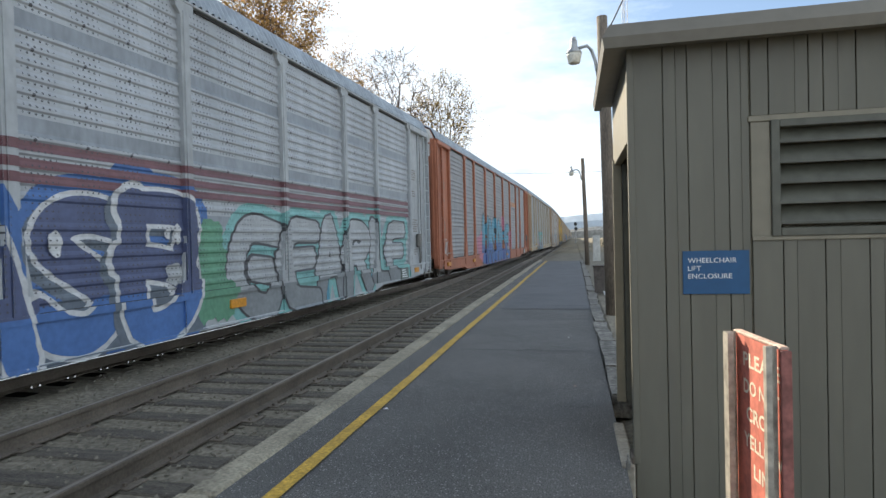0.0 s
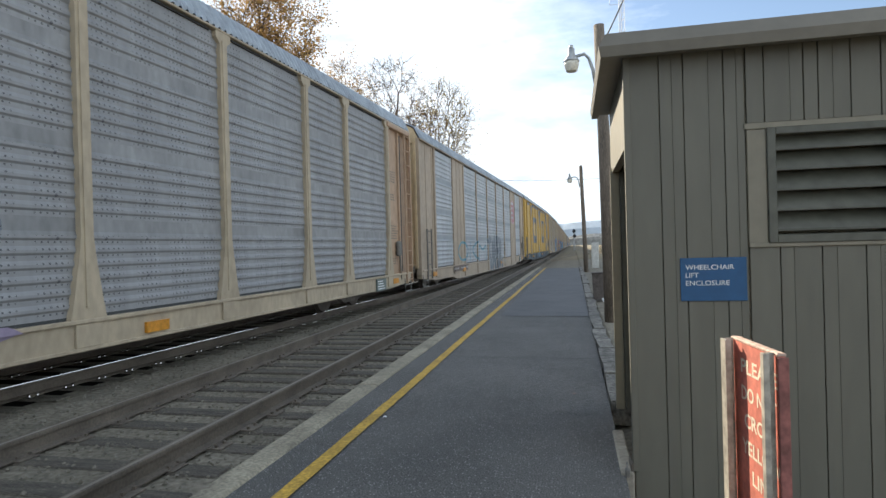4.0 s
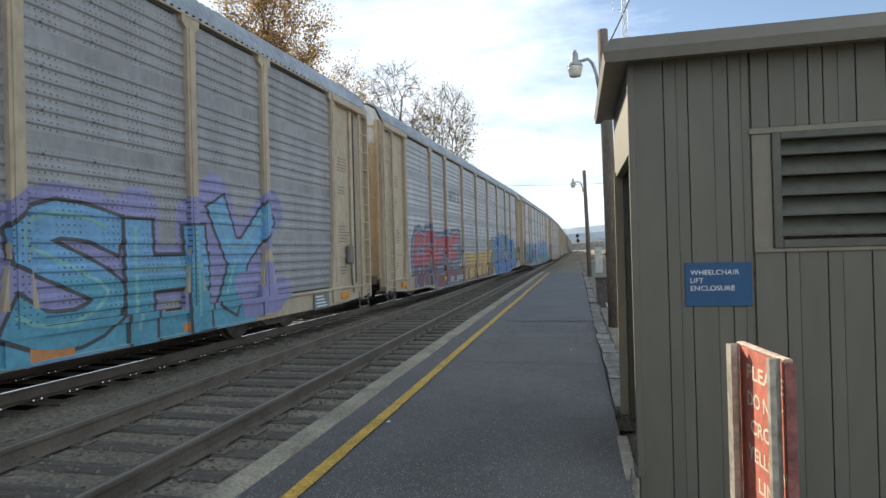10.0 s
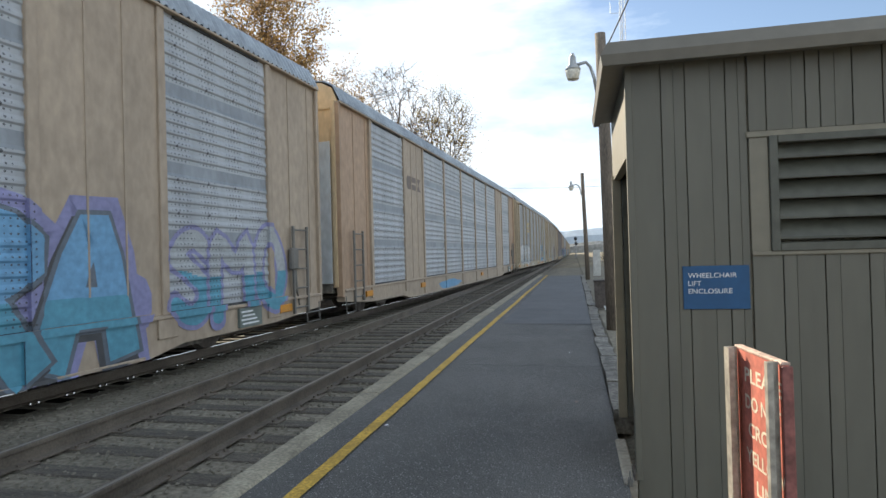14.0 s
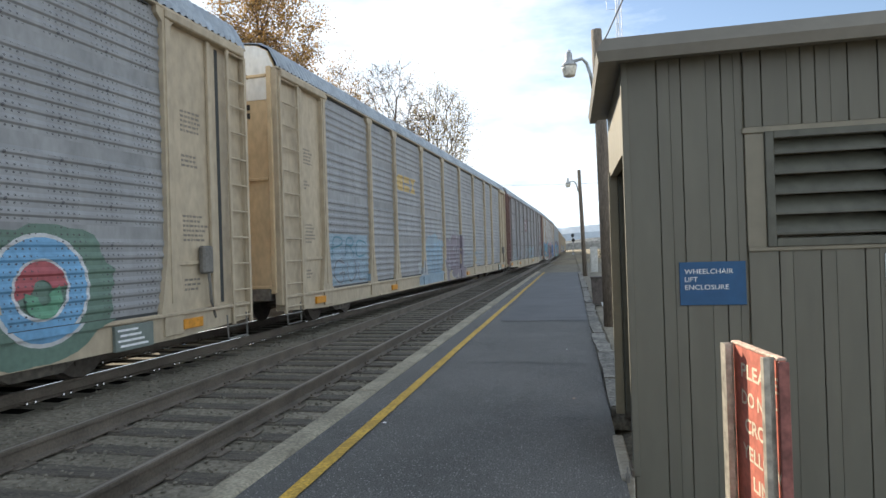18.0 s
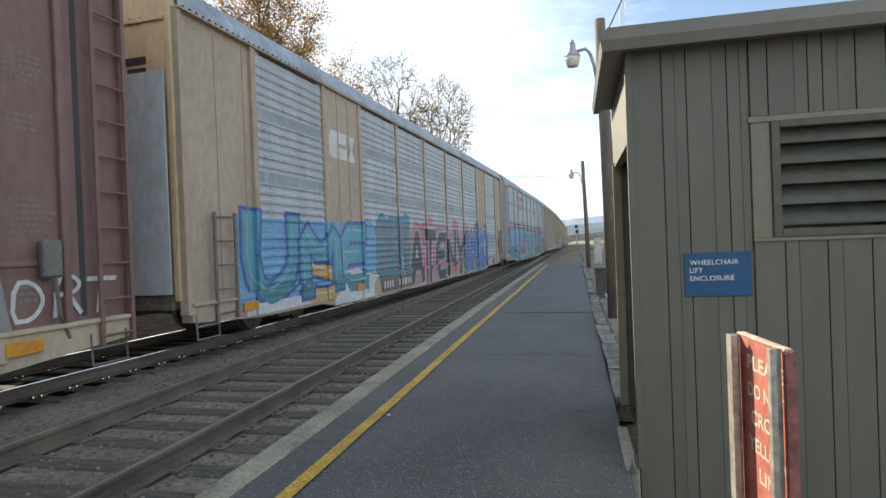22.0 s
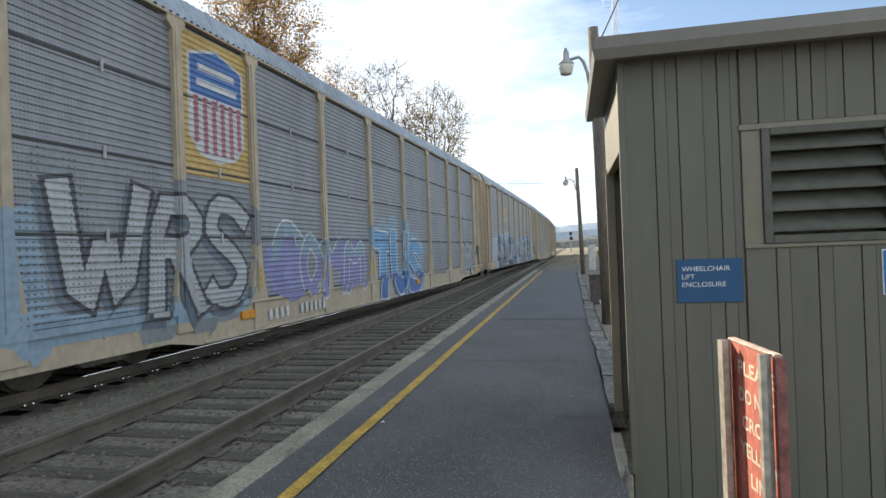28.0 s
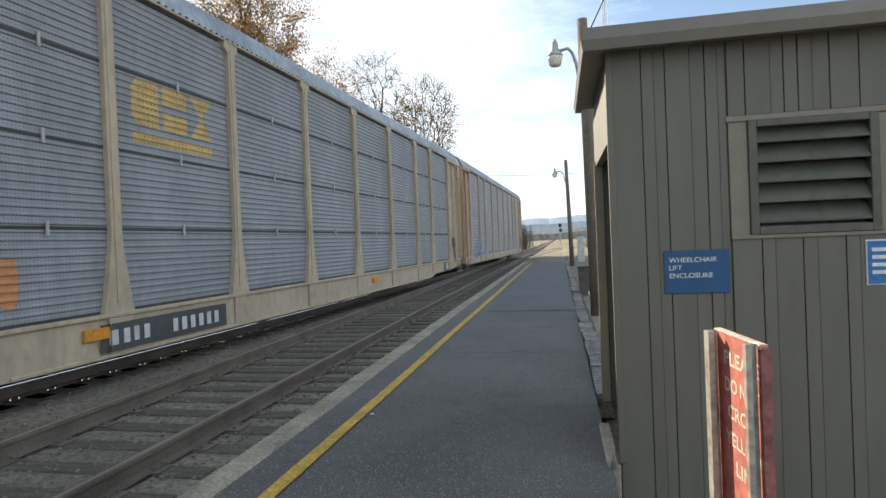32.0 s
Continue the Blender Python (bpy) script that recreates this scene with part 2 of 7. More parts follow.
M_FIELD = mat("dry_field", (0.20, 0.16, 0.09), 0.95, dark=0.6, grain=2.0, patch=0.05, bump=0.2, vary=0.25)
M_TIE = mat("creosoted_tie", (0.125, 0.110, 0.088), 0.9, dark=0.55, grain=30, patch=3.0, bump=0.6, stretch=(1, 6, 6), vary=0.3)
# Ties under the train: glare that lifts their shade is put into this lighter colour.
M_TIE2 = mat("shade_lifted_tie", (0.17, 0.155, 0.125), 0.9, spec=0.1, dark=0.6, grain=30, patch=3.0, bump=0.5, stretch=(1, 6, 6), vary=0.3)
M_RAIL = mat("rail_steel", (0.165, 0.138, 0.108), 0.75, metal=0.15, dark=0.6, grain=40, patch=2.0, bump=0.2)
M_RAILTOP = mat("polished_rail_head", (0.62, 0.61, 0.59), 0.14, metal=1.0, dark=0.9, grain=60, patch=0.5, bump=0.02, vary=0.05)
M_RAILTOP2 = mat("dull_rail_head", (0.27, 0.24, 0.20), 0.55, metal=0.6, dark=0.8, grain=60, patch=0.5, bump=0.02, vary=0.05)
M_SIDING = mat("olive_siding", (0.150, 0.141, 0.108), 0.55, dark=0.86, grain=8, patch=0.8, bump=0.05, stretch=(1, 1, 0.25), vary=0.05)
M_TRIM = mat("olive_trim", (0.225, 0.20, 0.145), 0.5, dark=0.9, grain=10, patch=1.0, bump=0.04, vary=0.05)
M_FASCIA = mat("brown_fascia", (0.165, 0.148, 0.115), 0.45, dark=0.88, grain=10, patch=1.2, bump=0.04, vary=0.05)
M_GROOVE = mat("dark_groove", (0.19, 0.17, 0.12), 0.7, dark=0.9, bump=0)
M_LOUVRE = mat("louvre_metal", (0.100, 0.098, 0.075), 0.5, dark=0.85, grain=12, patch=2, bump=0.05)
M_DOOR = mat("dark_green_door", (0.075, 0.077, 0.062), 0.6, dark=0.8, grain=12, patch=1.5, bump=0.05)
M_BLUE = mat("blue_sign", (0.018, 0.085, 0.20), 0.5, dark=0.85, grain=20, patch=4, bump=0.02, vary=0.04)
M_WHITE = mat("white_letter", (0.75, 0.76, 0.76), 0.6, dark=0.9, bump=0)
M_CREAM = mat("cream_letter", (0.72, 0.62, 0.48), 0.6, dark=0.8, grain=40, patch=8, bump=0)
M_BLUE2 = mat("bright_blue_sign", (0.03, 0.17, 0.42), 0.45, dark=0.95, bump=0)
M_RED = mat("faded_red_sign", (0.55, 0.165, 0.115), 0.6, dark=0.75, grain=25, patch=6, bump=0.1, vary=0.14)
# Shaded copy of the sign's red, for the board edge turned from the sun.
M_RED_SHADED = mat("shaded_red_edge", (0.27, 0.10, 0.085), 0.6, dark=0.6, grain=30, patch=8, bump=0.1, vary=0.2)
M_PEEL = mat("peeling_edge", (0.60, 0.42, 0.33), 0.7, dark=0.5, grain=50, patch=20, bump=0.3, vary=0.2)
M_GALV = mat("galvanised_steel", (0.54, 0.47, 0.35), 0.5, metal=0.1, dark=0.6, grain=25, patch=5, bump=0.1, vary=0.15)
M_STEEL = mat("grey_channel_steel", (0.44, 0.40, 0.335), 0.5, metal=0.1, dark=0.62, grain=25, patch=7, bump=0.12, vary=0.18)
M_RUSTBOX = mat("rusty_box", (0.11, 0.092, 0.08), 0.8, dark=0.6, grain=14, patch=4, bump=0.15, vary=0.2)
M_POLE = mat("weathered_pole", (0.19, 0.155, 0.12), 0.9, dark=0.6, grain=20, patch=2, bump=0.5, stretch=(5, 5, 0.6), vary=0.25)
M_LAMP = mat("lamp_metal", (0.42, 0.43, 0.43), 0.45, metal=0.4, dark=0.8, bump=0.05)
M_GLASS = mat("lamp_lens", (0.75, 0.71, 0.60), 0.25, dark=0.85, bump=0.0)
M_CABLE = mat("black_cable", (0.02, 0.02, 0.02), 0.6, bump=0)
M_BARK = mat("bark", (0.105, 0.080, 0.058), 0.9, dark=0.6, grain=12, patch=2, bump=0.5, vary=0.2)
def leafy(m):
    """Thin leaves let some light through."""
    t = m.node_tree
    b, o = t.nodes["Principled BSDF"], t.nodes["Material Output"]
    tr, mx = t.nodes.new("ShaderNodeBsdfTranslucent"), t.nodes.new("ShaderNodeMixShader")
    t.links.new(b.inputs["Base Color"].links[0].from_socket, tr.inputs["Color"])
    mx.inputs["Fac"].default_value = 0.5
    t.links.new(b.outputs[0], mx.inputs[1])
    t.links.new(tr.outputs[0], mx.inputs[2])
    t.links.new(mx.outputs[0], o.inputs["Surface"])
    return m


M_LEAF = leafy(mat("autumn_leaf", (0.36, 0.235, 0.085), 0.7, dark=0.55, grain=6, patch=0.9, bump=0, vary=0.35, warm=(0.29, 0.165, 0.060)))
M_LEAF2 = leafy(mat("yellow_leaf", (0.36, 0.25, 0.06), 0.7, dark=0.6, grain=6, patch=0.9, bump=0, vary=0.3))
M_BUSH = mat("grey_brush", (0.10, 0.09, 0.065), 0.9, dark=0.6, grain=4, patch=0.6, bump=0, vary=0.3)
# Distance haze is painted into the pale colours of ridge and woods.
M_HILL = mat("haze_tinted_hill", (0.46, 0.52, 0.58), 1.0, dark=0.88, grain=0.05, patch=0.006, bump=0, vary=0.06)
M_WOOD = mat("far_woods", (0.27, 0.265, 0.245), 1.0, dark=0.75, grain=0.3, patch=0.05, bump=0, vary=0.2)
M_UNDER = mat("underframe", (0.20, 0.18, 0.15), 0.85, dark=0.6, grain=12, patch=2, bump=0.2, vary=0.2)
M_WHEEL = mat("wheel_steel", (0.13, 0.11, 0.09), 0.6, metal=0.3, dark=0.6, grain=15, patch=3, bump=0.1)
M_ROOFING = mat("galvanised_roof", (0.36, 0.40, 0.44), 0.5, metal=0.35, dark=0.7, grain=5, patch=0.7, bump=0.06, vary=0.1)
M_SEAM = mat("panel_seam", (0.05, 0.053, 0.053), 0.8, bump=0)
M_CRACK = mat("tar_crack", (0.022, 0.022, 0.023), 0.85, grain=60, patch=6, bump=0.2)
M_PATCH = mat("asphalt_patch", (0.128, 0.130, 0.134), 0.92, dark=0.8, grain=60, patch=1.0, bump=0.4, vary=0.25)
M_CABINET = mat("pale_cabinet", (0.55, 0.54, 0.50), 0.6, dark=0.85, grain=10, patch=1.5, bump=0.05)
M_BLACK = mat("black_paint", (0.015, 0.015, 0.016), 0.55, dark=0.9, bump=0)
M_CLIP = mat("pale_clip", (0.46, 0.46, 0.45), 0.6, dark=0.7, grain=20, patch=5, bump=0.05)
M_AMBER = mat("amber_reflector", (0.62, 0.27, 0.02), 0.4, dark=0.8, grain=20, patch=4, bump=0.02)
M_RUNG = mat("grab_iron", (0.20, 0.19, 0.17), 0.6, metal=0.3, dark=0.7, bump=0.05)


# ---------------------------------------------------------------- mesh helpers
def mesh_of(name, verts, faces, mats, idx=None, smooth=False):
    me = bpy.data.meshes.new(name)
    me.from_pydata([tuple(v) for v in verts], [], faces)
    for m in mats:
        me.materials.append(m)
    if idx is not None:
        me.polygons.foreach_set("material_index", idx)
    if smooth:
        me.polygons.foreach_set("use_smooth", [True] * len(faces))
    me.update()
    return me


class Geo:
    """Collects boxes, prisms and tubes into one mesh, with a material index each."""

    def __init__(self):
        self.v, self.f, self.i = [], [], []

    def add(self, verts, faces, k=0):
        n = len(self.v)
        self.v += [tuple(v) for v in verts]
        self.f += [tuple(a + n for a in f) for f in faces]
        self.i += [k] * len(faces)
        return self

    def box(self, x0, x1, y0, y1, z0, z1, k=0):
        v = [(x, y, z) for x in (x0, x1) for y in (y0, y1) for z in (z0, z1)]
        return self.add(v, [(0, 1, 3, 2), (4, 6, 7, 5), (0, 4, 5, 1), (2, 3, 7, 6), (0, 2, 6, 4), (1, 5, 7, 3)], k)

    def bev(self, x0, x1, y0, y1, z0, z1, r, k=0):
        """A box with all edges chamfered by r."""
        vs, idx = [], {}
        for sx in (0, 1):
            for sy in (0, 1):
                for sz in (0, 1):
                    x, y, z = (x0, x1)[sx], (y0, y1)[sy], (z0, z1)[sz]
                    dx, dy, dz = (r, -r)[sx], (r, -r)[sy], (r, -r)[sz]
                    for a, p in enumerate(((x, y + dy, z + dz), (x + dx, y, z + dz), (x + dx, y + dy, z))):
                        idx[sx, sy, sz, a] = len(vs)
                        vs.append(p)
        fs = []
        for s in (0, 1):
            q = [(0, 0), (0, 1), (1, 1), (1, 0)]
            fs.append(tuple(idx[s, a, b, 0] for a, b in (q if s == 0 else q[::-1])))
            fs.append(tuple(idx[a, s, b, 1] for a, b in (q[::-1] if s == 0 else q)))
            fs.append(tuple(idx[a, b, s, 2] for a, b in (q if s == 0 else q[::-1])))
            for t in (0, 1):
                fs.append((idx[s, t, 0, 0], idx[s, t, 1, 0], idx[s, t, 1, 1], idx[s, t, 0, 1]))
                fs.append((idx[s, 0, t, 0], idx[s, 1, t, 0], idx[s, 1, t, 2], idx[s, 0, t, 2]))
                fs.append((idx[0, s, t, 1], idx[1, s, t, 1], idx[1, s, t, 2], idx[0, s, t, 2]))
                for w in (0, 1):
                    fs.append((idx[s, t, w, 0], idx[s, t, w, 1], idx[s, t, w, 2]))
        return self.add(vs, fs, k)

    def tube(self, pts, radii, n=8, k=0, cap=True):
        pts = [Vector(p) for p in pts]
        rings, base = [], len(self.v)
        for a, p in enumerate(pts):
            d = (pts[min(a + 1, len(pts) - 1)] - pts[max(a - 1, 0)]).normalized()
            u = d.cross(Vector((0, 0, 1)) if abs(d.z) < 0.9 else Vector((1, 0, 0))).normalized()
            w = d.cross(u)
            r = radii[a] if hasattr(radii, "__len__") else radii
            rings.append([len(self.v) + b for b in range(n)])
            self.v += [tuple(p + r * (math.cos(2 * math.pi * b / n) * u + math.sin(2 * math.pi * b / n) * w)) for b in range(n)]
        for a in range(len(pts) - 1):
            for b in range(n):
                c = (b + 1) % n
                self.f.append((rings[a][b], rings[a][c], rings[a + 1][c], rings[a + 1][b]))
                self.i.append(k)
        if cap:
            self.f += [tuple(rings[0][::-1]), tuple(rings[-1])]
            self.i += [k, k]
        return self

    def prism(self, poly, z0, z1, k=0, axis="z"):
        """A polygon in two axes drawn out along the third."""
        n = len(poly)

        def put(a, b, c):
            return {"z": (a, b, c), "x": (c, a, b), "y": (a, c, b)}[axis]
        v = [put(a, b, z0) for a, b in poly] + [put(a, b, z1) for a, b in poly]
        f = [tuple(range(n))[::-1], tuple(range(n, 2 * n))] + [(a, (a + 1) % n, n + (a + 1) % n, n + a) for a in range(n)]
        return self.add(v, f, k)

    def mesh(self, name, mats, smooth=False):
        return mesh_of(name, self.v, self.f, mats if isinstance(mats, (list, tuple)) else [mats], self.i, smooth)


def empty(name, m, label, category, group="", kind=""):
    ob = new(name)
    ob.empty_display_size = 0.2
    ob.matrix_basis = m
    return tagged(ob, label, category, group, kind)


def part(name, data, parent, label="", m=None):
    """Links a mesh (or a Geo with its material) as one part under a thing or a part."""
    ob = new(name, data)
    ob.parent = parent
    if m is not None:
        ob.matrix_basis = m
    if label:
        ob["label"] = label
    return ob


def thing(name, data, label, category, m=None, group="", kind=""):
    ob = new(name, data)
    if m is not None:
        ob.matrix_basis = m
    return tagged(ob, label, category, group, kind)


def letters(body, offset=0.0, size=1.0, spacing=1.0):
    """Flat triangles of a text in the built-in font: vertices in x, y and faces."""
    cu = bpy.data.curves.new("text", "FONT")
    cu.body, cu.size, cu.offset, cu.resolution_u, cu.space_character = body, size, offset, 3, spacing
    ob = new("text", cu)
    me = bpy.data.meshes.new_from_object(ob.evaluated_get(bpy.context.evaluated_depsgraph_get()))
    me.calc_loop_triangles()
    v = [(p.co.x, p.co.y) for p in me.vertices]
    f = [tuple(t.vertices) for t in me.loop_triangles]
    bpy.data.objects.remove(ob)
    bpy.data.meshes.remove(me)
    bpy.data.curves.remove(cu)
    return v, f


# ---------------------------------------------------------------- train
EDGES = [-12.1, -9.25, -7.2, -4.32, -1.44, 1.44, 4.32, 7.2, 9.25, 12.1]
Z_SILL, Z_LOW, Z_EAVE, X_SIDE = 0.21, 0.84, 5.34, 1.55
BANDS = (1.94, 3.05, 4.20)


def rib_profile(pitch, depth, flat):
    """Breaks (z, x) of a ribbed sheet from its lower to its upper edge."""
    out, z = [(Z_LOW, X_SIDE)], Z_LOW + 0.02
    while z + pitch < Z_EAVE - 0.02:
        if flat and any(abs(z + pitch / 2 - b) < flat for b in BANDS):
            out.append((z, X_SIDE + 0.004))
        else:
            out += [(z, X_SIDE), (z + pitch * 0.36, X_SIDE), (z + pitch * 0.52, X_SIDE + depth), (z + pitch * 0.72, X_SIDE + depth)]
        z += pitch
    return out + [(Z_EAVE, X_SIDE)]


PROFILE = {"T": rib_profile(0.172, 0.019, 0.13), "C": rib_profile(0.172, 0.019, 0.13), "F": rib_profile(0.098, 0.015, 0.0)}


SHALLOW = (2, 5, 9, 10, 14, 16, 18)
KINDS = "TTTCCTTCCTTFCTTFTFT"




# ---------------------------------------------------------------- paint on the cars
def flatpaint(name, color, rough=0.55):
    # Haze is mixed into every ink: the colour is drawn towards grey.
    color = tuple(c * 0.87 + 0.045 for c in color)
    return dotted(mat(name, color, rough, dark=0.80, grain=12, patch=1.4, bump=0.03, vary=0.08), 0.084, 0.086, 0.0125, 0.5, 0.672, 0.62, True)


PAINTED = []
INK = {
    "navy": flatpaint("navy_spray", (0.045, 0.065, 0.17)), "blue": flatpaint("blue_spray", (0.035, 0.135, 0.40)), "royal": flatpaint("royal_spray", (0.03, 0.085, 0.33)),
    "sky": flatpaint("sky_blue_spray", (0.14, 0.36, 0.60)), "cyan": flatpaint("cyan_spray", (0.075, 0.32, 0.45)), "teal": flatpaint("teal_spray", (0.05, 0.23, 0.30)),
    "white": flatpaint("white_spray", (0.62, 0.63, 0.63)), "silver": flatpaint("silver_spray", (0.40, 0.42, 0.43)), "black": flatpaint("black_spray", (0.025, 0.027, 0.032)),
    "slate": flatpaint("slate_spray", (0.10, 0.13, 0.17)), "pink": flatpaint("pink_spray", (0.52, 0.17, 0.24)), "red": flatpaint("red_spray", (0.36, 0.05, 0.06)),
    "violet": flatpaint("violet_spray", (0.24, 0.24, 0.46)), "green": flatpaint("green_spray", (0.10, 0.30, 0.17)), "yellow": flatpaint("yellow_spray", (0.55, 0.36, 0.07)),
    "brown": flatpaint("brown_spray", (0.14, 0.09, 0.06)), "wine": flatpaint("wine_stripe", (0.15, 0.045, 0.055)), "orange": flatpaint("orange_spray", (0.55, 0.22, 0.05)),
    "gold": flatpaint("gold_emblem", (0.55, 0.37, 0.09)), "rose": flatpaint("faded_rose_emblem", (0.40, 0.14, 0.17)), "mint": flatpaint("mint_spray", (0.20, 0.46, 0.44)),
    "haze": flatpaint("faded_blue_wash", (0.25, 0.35, 0.43)), "moss": flatpaint("moss_spray", (0.09, 0.17, 0.12)), "ash": flatpaint("ash_spray", (0.15, 0.18, 0.21)), "plum": flatpaint("plum_shadow", (0.30, 0.24, 0.36)),
    "grey": flatpaint("grey_spray", (0.22, 0.24, 0.25)), "mauve": flatpaint("mauve_spray", (0.20, 0.16, 0.20)), "chalk": flatpaint("chalky_blue_spray", (0.38, 0.44, 0.51)), "blush": flatpaint("pale_pink_spray", (0.40, 0.20, 0.25)),
}


def side_x(kind, y, z, low=0.20):
    """How far out the painted surface of the side stands."""
    near = min(abs(y - e) for e in EDGES)
    if z < Z_LOW:
        if z > 0.74 or (z < low + 0.05 and abs(y) < 8.8):
            return 1.645
        return 1.636 if near < 0.2 else 1.604
    if kind != "C":
        if near < 0.05:
            return X_SIDE + 0.10
        if near < 0.095 or (near < 0.13 and z < 1.62) or (near < 0.27 and z < 1.05):
            return X_SIDE + 0.085
    elif near < 0.075:
        return X_SIDE + 0.06
    if abs(y) > 12.1:
        return X_SIDE - 0.01
    if kind == "C" and 7.2 < abs(y) < 9.25:
        return X_SIDE + 0.021
    pr = PROFILE[kind]
    for a in range(len(pr) - 1):
        if pr[a][0] <= z <= pr[a + 1][0] and pr[a + 1][0] > pr[a][0]:
            u = (z - pr[a][0]) / (pr[a + 1][0] - pr[a][0])
            return pr[a][1] + u * (pr[a + 1][1] - pr[a][1])
    return X_SIDE


def cut(poly, axis, at, keep_above):
    out = []
    for a in range(len(poly)):
        p, q = poly[a], poly[(a + 1) % len(poly)]
        dp, dq = p[axis] - at, q[axis] - at
        if not keep_above:
            dp, dq = -dp, -dq
        if dp >= 0:
            out.append(p)
        if (dp > 0 and dq < 0) or (dp < 0 and dq > 0):
            u = dp / (dp - dq)
            out.append((p[0] + u * (q[0] - p[0]), p[1] + u * (q[1] - p[1])))
    return out


CUT_Z = {k: sorted({round(z, 4) for z, x in pr} | {0.21, 0.26, 0.41, 0.45, 0.74, Z_LOW, 1.05, 1.62}) for k, pr in PROFILE.items()}


def lay(g, kind, tris, k, lift, floor=0.20):
    """Lays flat triangles (y, z) on the ribbed side of a car, cut at every fold of the sheet and round every post."""
    steps = (-.27, -.2, -.13, -.095, -.05, .05, .095, .13, .2, .27) if kind != "C" else (-.2, -.075, .075, .2)
    ycuts = sorted([e + d for e in EDGES for d in steps])
    zc = CUT_Z[kind]
    for tri in tris:
        zs, ys = [p[1] for p in tri], [p[0] for p in tri]
        polys = [list(tri)]
        for axis, cuts, lo, hi in ((1, zc, min(zs), max(zs)), (0, ycuts, min(ys), max(ys))):
            for c in cuts:
                if lo + 1e-4 < c < hi - 1e-4:
                    nxt = []
                    for p in polys:
                        for up in (False, True):
                            q = cut(p, axis, c, up)
                            if len(q) > 2:
                                nxt.append(q)
                    polys = nxt
        for p in polys:
            cy, cz = sum(a[0] for a in p) / len(p), sum(a[1] for a in p) / len(p)
            if cz < floor or cz > Z_EAVE or (abs(cy) > 8.7 and cz < 0.42):
                continue
            v = []
            for y, z in p:
                v.append((side_x(kind, y + (cy - y) * 1e-3, z + (cz - z) * 1e-3, floor) + lift, y, z))
            g.add(v, [tuple(range(len(p)))], k)
            # the cheek of a post
            for a in range(len(p)):
                (ya, za), (yb, zb) = p[a], p[(a + 1) % len(p)]
                if abs(ya - yb) < 1e-6 and cy > ya and abs(za - zb) > 1e-4:
                    zm = (za + zb) / 2
                    x0, x1 = side_x(kind, ya - 0.004, zm, floor), side_x(kind, ya + 0.004, zm, floor)
                    if x1 > x0 + 0.012:
                        yy = ya - lift * 0.6
                        g.add([(x0, yy, za), (x1 + lift, yy, za), (x1 + lift, yy, zb), (x0, yy, zb)], [(0, 1, 2, 3)], k)


# Strokes of block letters on a grid of nine by nine, one polyline between bars.
STROKES = {
    "A": "00 39 59 90|23 73", "B": "09 00 60 93 65 05|65 88 59 09", "C": "98 69 29 06 03 20 60 91", "D": "09 00 50 83 86 59 09", "E": "99 09 00 90|05 75",
    "F": "99 09 00|05 75", "G": "98 39 06 03 30 80 94 54", "H": "09 00|99 90|05 95", "I": "49 40", "J": "89 82 50 20 02", "K": "09 00|99 05 90", "L": "09 00 90",
    "M": "00 09 54 99 90", "N": "00 09 90 99", "O": "39 06 03 30 60 93 96 69 39", "P": "00 09 69 97 65 04", "Q": "39 06 03 30 60 93 96 69 39|53 90", "R": "00 09 69 97 65 05|45 90",
    "S": "98 69 29 07 26 74 92 60 20 01", "T": "09 99|49 40", "U": "09 03 30 60 93 99", "V": "09 40 99", "W": "09 20 56 70 99", "X": "09 90|99 00", "Y": "09 44 99|44 40", "Z": "09 99 00 90",
}
WIDE = {"M": 1.25, "W": 1.3, "I": 0.5, "L": 0.85, "E": 0.9, "F": 0.85}


def rounded(pts, times):
    """Cuts the corners of a polyline, keeping its ends."""
    for a in range(times):
        if len(pts) < 3:
            break
        out = [pts[0]]
        for p, q in zip(pts, pts[1:]):
            out += [(p[0] * .75 + q[0] * .25, p[1] * .75 + q[1] * .25), (p[0] * .25 + q[0] * .75, p[1] * .25 + q[1] * .75)]
        shut = abs(pts[0][0] - pts[-1][0]) + abs(pts[0][1] - pts[-1][1]) < 1e-6
        pts = (out[1:] + [out[1]]) if shut else [out[0]] + out[2:-1] + [pts[-1]]
    return pts


def word_strokes(body, box, shear, wob, seed, curl):
    """Centre lines of the letters of a painted word that fills box = y0, y1, z0, z1: one list of lines a letter."""
    rng = random.Random(seed)
    y0, y1, z0, z1 = box
    body = body.upper()
    adv = [WIDE.get(c, 1.0) * rng.uniform(0.86, 1.16) for c in body]
    unit = (y1 - y0) / sum(adv)
    out, y = [], y0
    for c, w in zip(body, adv):
        w *= unit
        dz, top, lean = rng.uniform(-.06, .05) * wob, 1 + rng.uniform(-.10, .06) * wob, shear + rng.uniform(-.14, .14) * wob
        letter = []
        for line in STROKES[c].split("|"):
            pts, seen = [], {}
            for p in line.split():
                if p not in seen:
                    u, v = 0.12 + int(p[0]) / 9 * 0.76, int(p[1]) / 9
                    u += rng.uniform(-.05, .05) * wob
                    v += rng.uniform(-.04, .04) * wob
                    seen[p] = (y + w * u + lean * (v - .5) * (z1 - z0) * 0.5, z0 + (z1 - z0) * (0.09 + 0.82 * v * top + dz))
                pts.append(seen[p])
            letter.append(rounded(pts, curl))
        out.append(letter)
        y += w
    return out


